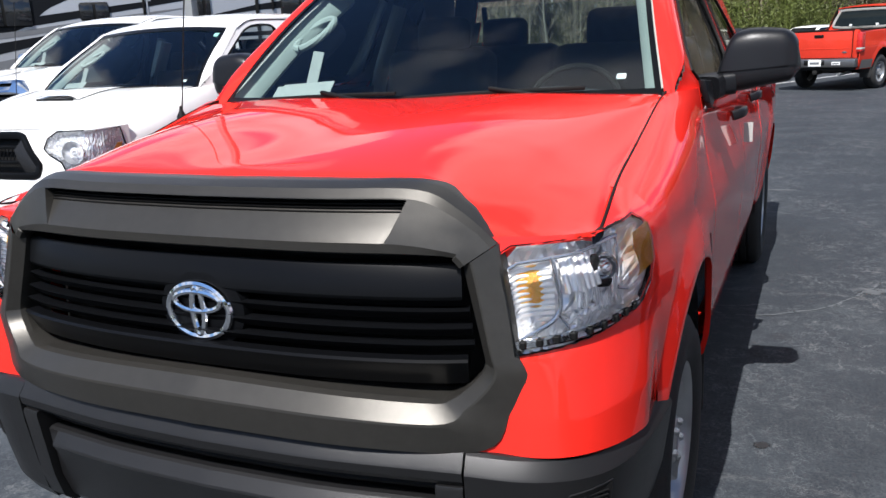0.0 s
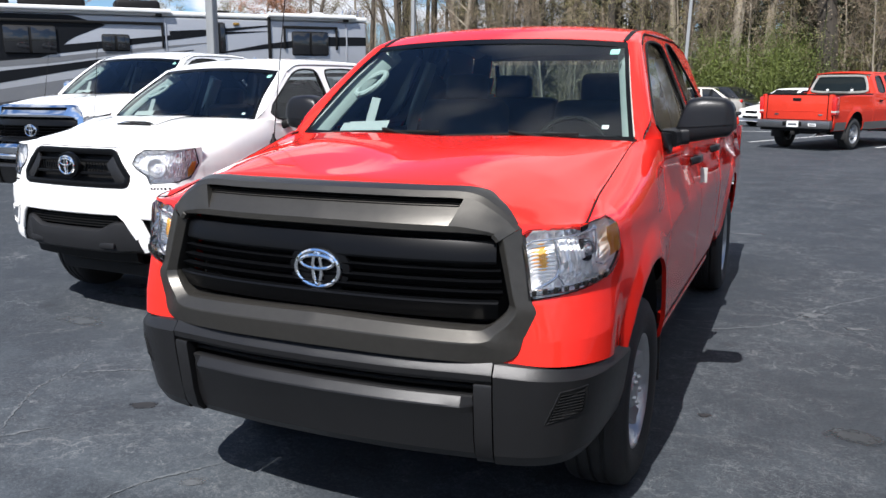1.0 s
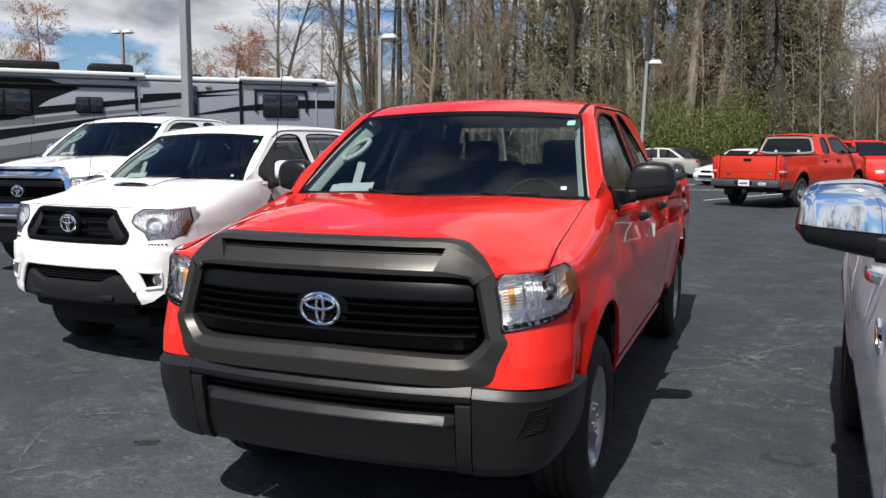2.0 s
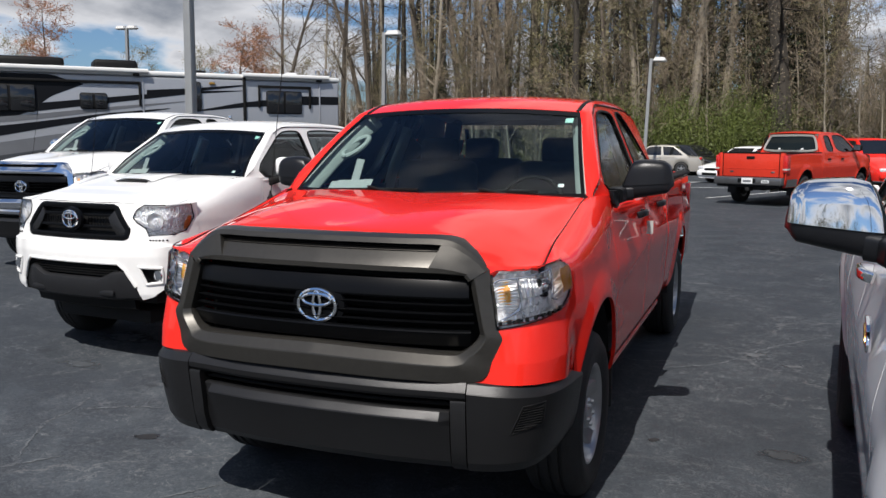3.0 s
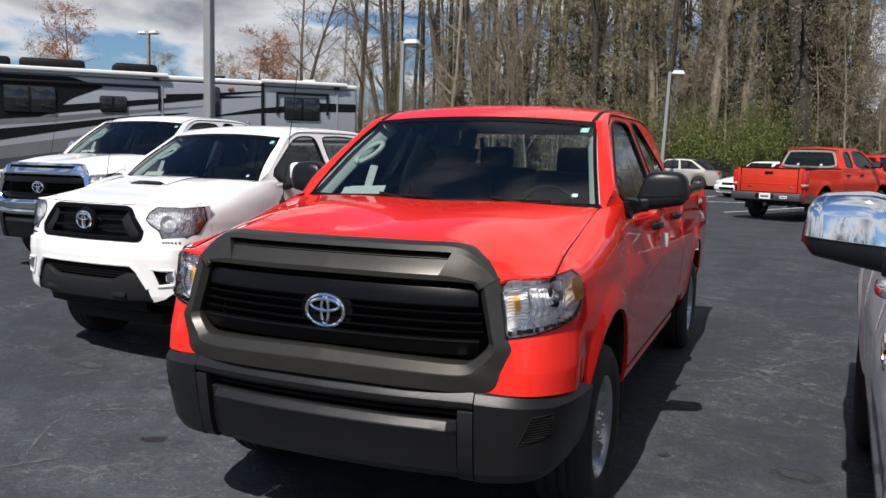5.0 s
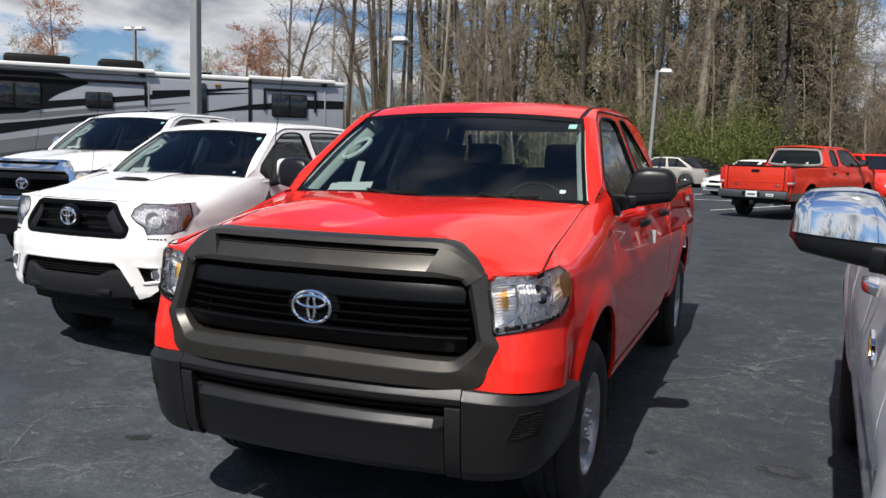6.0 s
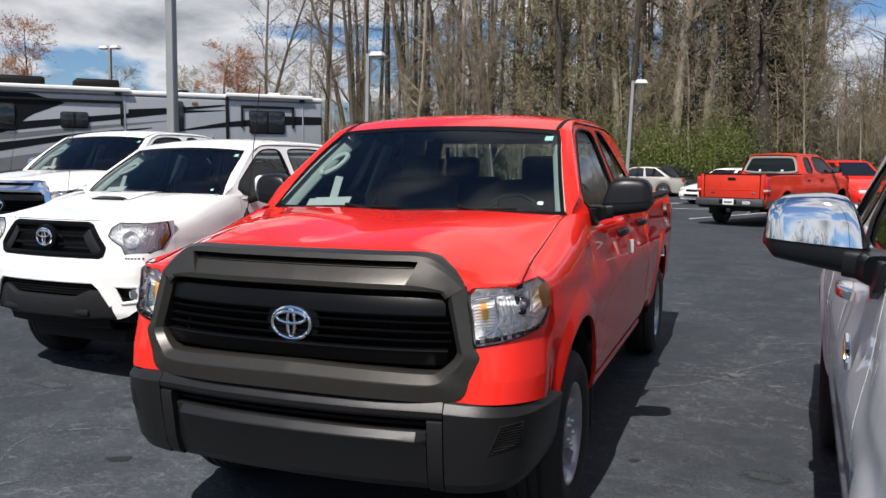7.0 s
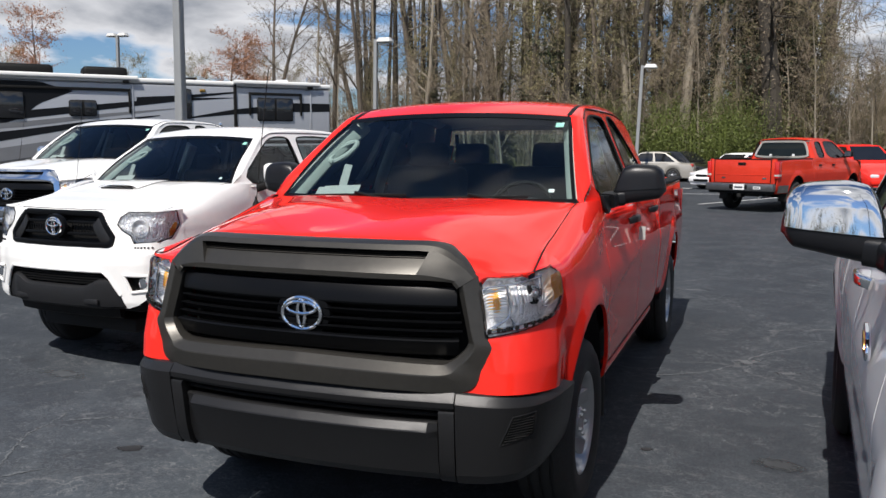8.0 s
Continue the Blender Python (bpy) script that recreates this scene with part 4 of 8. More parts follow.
def hood_heights():
    """The bonnet as the smoothest sheet that keeps to its edges, its middle line and its two creases."""
    if "z" in HOOD_Z:
        return HOOD_Z["z"]
    n, m = HOOD_N, HOOD_M
    A, b = np.zeros((n * m, n * m)), np.zeros(n * m)
    at = lambda i, j: i * m + j
    def term(idx, co, value, w):
        for a, p in zip(idx, co):
            b[a] += w * p * value
            for c, q in zip(idx, co):
                A[a, c] += w * p * q
    for i in range(n):
        for j in range(m):
            term([at(abs(i - 1), j), at(i, j), at(min(n - 1, i + 1), j)], [1, -2, 1] if i < n - 1 else [0, 0, 0], 0, 1.6)
            if 0 < j < m - 1:
                term([at(i, j - 1), at(i, j), at(i, j + 1)], [1, -2, 1], 0, 1.0)
            if i < n - 1 and j < m - 1:
                term([at(i, j), at(i + 1, j), at(i, j + 1), at(i + 1, j + 1)], [1, -1, -1, 1], 0, 2.0)
            x, y = hood_xy(i, j)
            zc, ze = flow(y, HOOD_MID), fender_top(y) - 0.003
            crest = flow(y, ((0.15, 0.56), (0.6, 0.50), (1.2, 0.40)))
            if i == n - 1:
                term([at(i, j)], [1], ze if j else 1.219, 50)
            elif j == 0 and (x > 0.705 or x < 0.545):
                term([at(i, j)], [1], flow(x, HOOD_NOSE), 50)
            elif j == 0:
                term([at(i, j)], [1], flow(x, HOOD_NOSE), 3.0)
            elif i == 0:
                term([at(i, j)], [1], zc, 5)
            elif abs(x - crest) < 0.012 and y > 0.3:
                term([at(i, j)], [1], zc + 0.004 * sstep(0.3, 0.5, y), 0.06)
            elif y > 0.5 and abs((x - crest) / (hood_edge(y) - crest) - 0.55) < 0.06:
                term([at(i, j)], [1], ze + (zc - ze) * 0.57, 0.006)
    HOOD_Z["z"] = np.linalg.solve(A, b).reshape(n, m)
    return HOOD_Z["z"]


def full_size_front(root, paint, cap_mat=CHARCOAL, ring_mat=CHARCOAL, bumper_bar=BUMPER, badge=True):
    # bonnet
    H = hood_heights()
    rows = []
    for i in range(1 - HOOD_N, HOOD_N):
        row = []
        for j in range(HOOD_M):
            x, y = hood_xy(abs(i), j)
            drop = 0.004 * (j == 0) + 0.014 * (j == HOOD_M - 1) + 0.005 * (abs(i) == HOOD_N - 1)
            row.append(Vector((math.copysign(x, i), y, H[abs(i)][j] - drop)))
        rows.append([row[0] + Vector((0, 0.010, -0.010 if abs(i) > 0.8 * HOOD_N else -0.035))] + row)
        bm = bmesh.new()
    skin(bm, rows)
    part("bonnet", bm, paint, root)
    for sgn in (1, -1):
        # a black strip fills the shut line and stands in for its shade
        part("bonnet_gap", sweep([(sgn * (hood_edge(y) + 0.0025), y, fender_top(y) - 0.0125 + 0.004 * (1 - sstep(0.2, 0.3, y))) for y in np.linspace(0.205, 1.22, 44)], rrect(0.0062, 0.028, 0.002, 2)), MATTE, root, "black strip for the shaded shut line beside the bonnet")
    # front corners around the lamps
    lamp_poly = [lamp_patch(u, 0) for u in np.linspace(0.02, 1, 12)] + [lamp_patch(1, v) for v in np.linspace(0, 1, 8)] + [lamp_patch(u, 1) for u in np.linspace(1, 0, 12)] + [lamp_patch(0, v) for v in np.linspace(1, 0, 8)]
    mid = (sum(a for a, b in lamp_poly) / len(lamp_poly), 1.10)
    small = [(mid[0] + (a - mid[0]) * 0.985, mid[1] + (b - mid[1]) * 0.985) for a, b in lamp_poly]
    def where(u, v):
        lo = 0.768 - 0.03 * sstep(0.3, 1.0, u)
        z = lo + (1.222 + 0.022 * sstep(0.5, 1.0, u) - lo) * v
        s0 = arc_of(interp(z, ((0.748, 0.66), (0.774, 0.678), (0.866, 0.735), (0.912, 0.758), (0.954, 0.768), (1.0, 0.735), (1.2, 0.69))))
        return s0 + (ARC_END - s0) * u, z
    def corner_skin():
        return holed(lambda u, v: corner(*where(u, v)), np.linspace(0, 1, 110).tolist(), np.linspace(0, 1, 90).tolist(), [small], where, corner)
    both("front_wing_corner", corner_skin, paint, root)
    S0 = arc_of(0.884)
    def nose(u, v):
        y = 0.192 + (0.4757 - 0.192) * u
        sa = S0 + (ARC_END - S0) * u
        ua = (sa - arc_of(0.69)) / (ARC_END - arc_of(0.69))
        a = corner(sa, 1.222 + 0.022 * sstep(0.5, 1.0, ua))
        b = Vector((hood_edge(y) + 0.007, y, fender_top(y) - 0.002))
        c = Vector((a.x * 0.72 + b.x * 0.28, (a.y + b.y) / 2, b.z * 0.75 + a.z * 0.25 + 0.004 * u))
        return a * (1 - v) ** 2 + c * 2 * v * (1 - v) + b * v * v
    both("front_wing_nose", lambda: sheet(nose, 14, 12), paint, root)
    # cap over the grille, with its long intake slot
    O = ((0, 1.335), (0.35, 1.335), (0.545, 1.331), (0.635, 1.285), (0.714, 1.214))
    I = ((0, 1.19), (0.35, 1.188), (0.595, 1.186), (0.620, 1.176), (0.634, 1.160))
    def cap(sgn):
        us = sorted(set(np.linspace(0, 1, 34).round(4).tolist()))
        oc, ic = curve([(a, b, 0) for a, b in O], 1201), curve([(a, b, 0) for a, b in I], 1201)
        rows = []
        for u in list(np.linspace(0, 0.69, 20)) + [0.704, 0.708, 0.718] + list(np.linspace(0.73, 1, 16)):
            o, i = oc[int(u * 1200)], ic[int(u * 1200)]
            row = []
            for t, out in ((0.0, -0.10), (0.0, -0.034), (0.015, -0.022), (0.085, 0.004), (0.205, 0.012), (0.222, 0.012), (0.224, 0.012), (0.395, 0.012), (0.400, 0.012), (0.6, 0.013), (0.80, 0.014), (0.815, 0.014), (0.955, 0.007), (0.985, -0.002), (1.0, -0.014), (1.0, -0.06)):
                p = o.lerp(i, t)
                if u < 0.706 and 0.223 < t < 0.397:
                    out -= 0.052
                elif u < 0.706 and 0.223 < t < 0.81:
                    out -= 0.026 * (1 - (t - 0.40) / 0.41)
                row.append(Vector((sgn * p.x, plan_y(p.x) + interp(p.y, LEAN) - out + (0.0 if t > 0.0 or out > -0.05 else 0.0), p.y - (0.004 if out < -0.05 and t == 0 else 0))))
            rows.append(row)
        return rows
    b1 = bmesh.new()
    r0 = cap(1)
    skin(b1, [r for r in reversed(cap(-1))][:-1] + r0)
    cp = part("grille_cap", b1, cap_mat, root, "charcoal metallic grille cap with intake slot", sharp=17)
    # black plate over the charcoal slot floor, in place of its shade
    part("slot_shade", plan_sweep([(x, plan_y(x) + interp(1.285, LEAN) + 0.034) for x in np.linspace(-0.535, 0.535, 25)], [(-0.006, 1.262), (0.0, 1.262), (0.0, 1.303), (-0.006, 1.303)]), MATTE, cp, "black plate standing in for shade in the intake slot")
    for k in range(4):
        z = 1.299 - 0.0085 * k
        part("slot_mesh", plan_sweep([(x, plan_y(x) + interp(z, LEAN) + 0.016) for x in np.linspace(-0.53, 0.53, 25)], [(-0.012, z - 0.003), (0.006, z - 0.003), (0.008, z), (-0.012, z + 0.003)]), MATTE, cp, "black mesh strip")
    # lower surround
    O2 = ((0.712, 1.211), (0.735, 1.10), (0.757, 0.99), (0.780, 0.945), (0.772, 0.910), (0.748, 0.862), (0.688, 0.772), (0.4, 0.772), (0, 0.776))
    I2 = ((0.634, 1.157), (0.656, 1.07), (0.678, 0.985), (0.681, 0.953), (0.662, 0.922), (0.612, 0.882), (0.56, 0.878), (0.35, 0.885), (0, 0.893))
    def surround(sgn):
        rows = []
        for (ox, oz), (ix, iz) in zip(O2, I2):
            row = []
            for t, out in ((0.0, -0.08), (0.0, -0.006), (0.03, 0.006), (0.30, 0.013), (0.60, 0.019), (0.65, 0.018), (0.95, -0.014), (1.0, -0.030), (1.0, -0.11)):
                x, z = ox + (ix - ox) * t, oz + (iz - oz) * t
                row.append((sgn * x, plan_y(x) + interp(z, LEAN) - out, z))
            rows.append(row)
        cols = [curve(c, 60) for c in zip(*rows)]
        return [list(r) for r in zip(*cols)]
    rows = surround(-1)
    b2 = bmesh.new()
    skin(b2, surround(1) + [r for r in reversed(rows)][1:])
    part("grille_surround", b2, ring_mat, root, "charcoal metallic grille surround", sharp=17)
    # grille bars
    back = sheet(lambda u, v: Vector(((2 * u - 1) * 0.66, plan_y((2 * u - 1) * 0.66) + 0.11, 0.86 + 0.35 * v)), 21, 3)
    part("grille_backing", back, MATTE, root)
    for zt, zb, dt, db in ((1.166, 1.088, 0.034, 0.020), (1.066, 1.044, 0.034, 0.046), (1.030, 1.008, 0.034, 0.046), (0.996, 0.976, 0.034, 0.046), (0.966, 0.902, 0.022, 0.048)):
        hw = interp((zt + zb) / 2, ((0.90, 0.63), (0.955, 0.675), (1.07, 0.655), (1.16, 0.63)))
        pl = [(x, plan_y(x) + interp((zt + zb) / 2, LEAN)) for x in np.linspace(-hw, hw, 31)]
        h = zt - zb
        part("grille_bar", plan_sweep(pl, [(-dt - 0.03, zt), (-dt, zt), (-dt + 0.006, zt - 0.08 * h), (-db + 0.004, zb + 0.1 * h), (-db, zb), (-db - 0.03, zb)]), GRILLE, root)
    if badge:
        emblem(root, (0, interp(1.035, LEAN) + 0.053, 1.037))
    # head lamps
    for sgn in (1, -1):
        hl = new("headlamp")
        hl.parent = root
        tagged(hl, "clear headlamp with amber corners")
        S = Matrix.Diagonal((sgn, 1, 1, 1))
        def put(name, bm, m, label="", **kw):
            bm.transform(S)
            if sgn < 0:
                bmesh.ops.reverse_faces(bm, faces=bm.faces[:])
            return part(name, bm, m, hl, label, **kw)
        def cover(u, v):
            """How far the lens stands out: its upper band slopes back towards the bonnet."""
            return 0.014 - 0.020 * sstep(0.84, 1.0, v) - 0.010 * (1 - sstep(0, 0.05, min(u, 1 - u, v)))
        facing = Vector((0.52, -0.854, 0))
        def behind(u, v, d=0.0):
            """A point on the reflector's back wall, which faces forwards behind the curved lens."""
            wall = Vector((0.722 + 0.222 * u, 0.145 + 0.150 * u, lamp_patch(u, v)[1]))
            return corner(*lamp_patch(u, v), -0.010).lerp(wall, 0.22 + 0.48 * sstep(0.35, 0.85, u)) + facing * d
        def bowl(u, v):
            e = sstep(0.0, 0.12, min(u, 1 - u, v, 1 - v))
            return corner(*lamp_patch(u, v), -0.010).lerp(behind(u, v, -0.012 - 0.05 * (v - 0.5)), e)
        rnd = np.random.RandomState(31)
        def rough_sheet(fn, nu, nv, jit):
            """A reflector broken into small facets that lean in all directions."""
            b = sheet(fn, nu, nv)
            for v in b.verts:
                v.co += facing * float(rnd.uniform(-jit, jit)) + Vector((0, 0, float(rnd.uniform(-jit, jit)) * 0.4))
            return b
        put("lamp_bucket", rough_sheet(bowl, 34, 20, 0.0042), FLUTE, "faceted bright reflector", smooth=False)
        def inner(u0, u1, v0, v1, deep, wave, nu=10, nv=10):
            return sheet(lambda u, v: behind(u0 + (u1 - u0) * u, v0 + (v1 - v0) * v, 0.3 * (0.040 - deep) + wave(u, v)), nu, nv)
        put("indicator_bowl", inner(0.03, 0.25, 0.24, 0.82, 0.026, lambda u, v: 0.004 * abs(math.sin(v * 11 * math.pi)) - 0.010 * math.sin(u * math.pi), 10, 78), FLUTE, "fluted silver indicator bowl", sharp=60)
        put("indicator", inner(0.065, 0.215, 0.38, 0.78, 0.0425, lambda u, v: 0.0012 * math.cos(u * 9) - 0.004 * abs(2 * v - 1) ** 3, 12, 24), AMBER, "amber indicator behind flutes", sharp=60)
        put("corner_reflector", sheet(lambda u, v: corner(*lamp_patch(0.76 + 0.02 * math.sin(v * 7) + (0.215 - 0.02 * math.sin(v * 7)) * u, 0.42 + 0.40 * v), 0.007), 12, 10), AMBER, "amber corner reflector", sharp=60)
        def field(u0, u1, v0, v1, deep, flutes, depth, seed, tilt=0.0, nv=6):
            """Upright flutes, each with its own lean."""
            r = np.random.RandomState(seed)
            lean = r.uniform(-0.013, 0.013, flutes + 1)
            def wave(u, v):
                k = min(flutes - 1, int(u * flutes))
                w = u * flutes - k
                return depth * math.sin(w * math.pi) + (lean[k] + tilt) * (v - 0.5) * 2
            return inner(u0, u1, v0, v1, deep, wave, flutes * 6 + 1, nv)
        put("reflector", field(0.30, 0.56, 0.50, 0.82, 0.034, 6, 0.005, 1, -0.014), FLUTE, "fluted bright reflector", sharp=50)
        put("reflector", field(0.66, 0.78, 0.36, 0.80, 0.030, 5, 0.004, 2, -0.018), FLUTE, sharp=50)
        put("reflector_step", field(0.36, 0.58, 0.33, 0.49, 0.022, 9, 0.003, 3, -0.007), FLUTE, sharp=50)
        put("reflector_step", field(0.56, 0.86, 0.19, 0.35, 0.030, 10, 0.004, 4, -0.009), FLUTE, sharp=50)
        put("reflector_step", rough_sheet(lambda u, v: behind(0.30 + 0.26 * u, 0.17 + 0.15 * v, 0.006), 14, 7, 0.005), FLUTE, smooth=False)
        put("reflector_step", inner(0.06, 0.26, 0.14, 0.23, 0.020, lambda u, v: 0.004 * abs(math.sin(u * 5 * math.pi)), 41, 4), FLUTE, sharp=60)
        c = behind(0.61, 0.60, 0.018)
        turn = Matrix.Translation(c) @ Matrix.Rotation(radians(22), 4, "Z")
        for name, prof, m in (("bulb_shade", [(0.02, 0.017), (0.004, 0.023), (0.0, 0.027), (0.006, 0.031), (0.02, 0.031)], LAMPTRIM), ("bulb", [(-0.022, 0.0), (-0.019, 0.010), (-0.011, 0.017), (0.0, 0.019), (0.02, 0.018)], CHROME)):
            q = lathe(prof, 24, "y")
            q.transform(turn)
            put(name, q, m)
        for du, dv, wx, wz in ((-0.005, -0.145, 0.030, 0.012), (-0.085, 0.06, 0.012, 0.026)):
            q = box(wx * 1.4, 0.010, wz * 1.6, m=Matrix.Translation(behind(0.61 + du, 0.60 + dv, 0.008)) @ Matrix.Rotation(radians(32), 4, "Z"), bevel=0.004, seg=2)
            put("bulb_opening", q, MATTE, "dark opening beside the bulb")
        for pts, w in ((((0.262, 0.84), (0.268, 0.60), (0.272, 0.38), (0.235, 0.27), (0.13, 0.18), (0.03, 0.12)), 0.010), (((0.03, 0.83), (0.262, 0.835), (0.80, 0.83)), 0.008), (((0.262, 0.33), (0.34, 0.15)), 0.006), (((0.775, 0.84), (0.79, 0.55), (0.775, 0.38), (0.90, 0.30)), 0.006)):
            ln = [(p.x, p.y) for p in curve([(a, b, 0) for a, b in pts], 26)]
            put("lamp_rib", sweep([behind(u, v, 0.014) for u, v in ln], rrect(w, w, 0.002, 3), up=(0.3, -1, 0.1)), LAMPTRIM)
        put("led_strip", sweep([corner(*lamp_patch(u, 0.105), 0.002) for u in np.linspace(0.03, 0.88, 20)], rrect(0.016, 0.020, 0.004, 2)), CHROME)
        for k in range(9):
            q = corner(*lamp_patch(0.07 + 0.091 * k, 0.115), 0.008)
            put("led_gap", box(0.014, 0.02, 0.016, q, 0.002, 1), MATTE, "black gap between lamp segments")
        put("lamp_lens", sheet(lambda u, v: corner(*lamp_patch(u, v), cover(u, v)), 30, 31), LENS, "clear lamp lens")
        cont = [corner(a, b, -0.002) for a, b in lamp_poly]
        put("lamp_bezel", sweep(cont + cont[:1], circle(0.0028, 6), up=(0, 1, 0.001), caps=False), GRILLE)
    # bumper: bar with legs, lower apron, end caps
    def bp(x0, x1, n, extra=0.0):
        return [(x, interp(abs(x), _BC) + extra) for x in np.linspace(x0, x1, n)]
    bb = part("bumper_bar", plan_sweep(bp(-0.652, 0.652, 41), [(-0.10, 0.778), (-0.030, 0.776), (-0.021, 0.771), (0.000, 0.742), (0.003, 0.736), (0.0, 0.715), (-0.010, 0.702), (-0.03, 0.698), (-0.10, 0.698)]), bumper_bar, root, "dark grey textured plastic bumper", sharp=16)
    for sgn in (1, -1):
        part("bumper_leg", plan_sweep([(sgn * x, y) for x, y in bp(0.592, 0.652, 6)][::sgn], [(-0.10, 0.70), (-0.004, 0.70), (0.0, 0.69), (-0.022, 0.50), (-0.04, 0.43), (-0.07, 0.40), (-0.11, 0.40)]), BUMPER, bb)
    part("slot_back", plan_sweep(bp(-0.60, 0.60, 21), [(-0.12, 0.72), (-0.09, 0.72), (-0.09, 0.60), (-0.12, 0.60)]), MATTE, root)
    part("slot_bar", plan_sweep(bp(-0.58, 0.58, 21), [(-0.10, 0.682), (-0.045, 0.682), (-0.04, 0.676), (-0.045, 0.668), (-0.10, 0.668)]), MATTE, root)
    ap = part("bumper_apron", plan_sweep(bp(-0.583, 0.583, 31), lambda k, p: [(-0.09, 0.652), (-0.032, 0.650), (-0.024, 0.645), (-0.003 - 0.03 * sstep(0.54, 0.583, abs(p.x)), 0.618), (-0.001 - 0.03 * sstep(0.55, 0.583, abs(p.x)), 0.612), (-0.012 - 0.02 * sstep(0.55, 0.583, abs(p.x)), 0.590), (-0.040, 0.50), (-0.062, 0.43), (-0.085, 0.40), (-0.12, 0.395)]), BUMPER, root, "dark plastic apron under the bumper slot", sharp=16)
    def end(sgn):
        pl = curve([(x, y, 0) for x, y in BPLAN if x > 0.65] + [(0.992, 0.56, 0)], 26)
        pl[0] = Vector((0.657, -0.0055, 0))
        def prof(k, p):
            lo = 0.40 + 0.03 * k
            return [(-0.09, 0.774 - 0.03 * k), (-0.030, 0.772 - 0.03 * k), (-0.021, 0.767 - 0.03 * k), (0.000, 0.738 - 0.03 * k), (0.003, 0.732 - 0.03 * k), (-0.002, 0.66), (-0.018, 0.54), (-0.036, lo + 0.04), (-0.06, lo), (-0.10, lo)]
        bm = plan_sweep([(p.x, p.y) for p in pl], prof)
        return bm
    e1, e2 = both("bumper_end", lambda: end(1), bumper_bar, root, "dark grey textured bumper end cap", sharp=16)
    for e, sgn in ((e1, 1), (e2, -1)):
        def vp(x, z, d):
            y, e = flow(x, _BC), 0.01
            n = Vector((flow(x + e, _BC) - flow(x - e, _BC), -2 * e, 0)).normalized()
            tuck = -0.002 - 0.016 * sstep(0.66, 0.54, z) if z < 0.66 else -0.001
            q = Vector((x, y, z)) + n * (d + tuck)
            return Vector((sgn * q.x, q.y, q.z))
        quad = [(0.826, 0.572), (0.930, 0.606), (0.935, 0.694), (0.866, 0.686)]
        loop = []
        for (a, b), (c, d) in zip(quad, quad[1:] + quad[:1]):
            loop += [vp(a + (c - a) * k / 4, b + (d - b) * k / 4, 0.001) for k in range(4)]
        part("vent_rim", sweep(loop + loop[:1], circle(0.0032, 6), up=(sgn * 0.6, -0.8, 0.01), caps=False), BUMPER, e)
        pl = bmesh.new()
        mid_ = sum(loop, Vector()) / len(loop)
        skin(pl, [[mid_.lerp(p, k) + Vector((sgn * 0.4, -0.9, 0)) * 0.004 for p in loop] for k in (1.0, 0.5, 0.02)], closed=True)
        part("vent_back", pl, MATTE, e, smooth=False)
        for k in range(9):
            z = 0.590 + 0.0105 * k
            xa = interp(z, ((0.572, 0.826), (0.686, 0.866))) + 0.005
            xb = interp(z, ((0.572, 0.834), (0.606, 0.927), (0.692, 0.931))) - 0.003
            if xb - xa > 0.01:
                part("vent_slat", sweep([vp(xa, z, 0.005), vp(xb, z + 0.004, 0.005)], rrect(0.004, 0.0045, 0.001, 2)), MATTE, e)


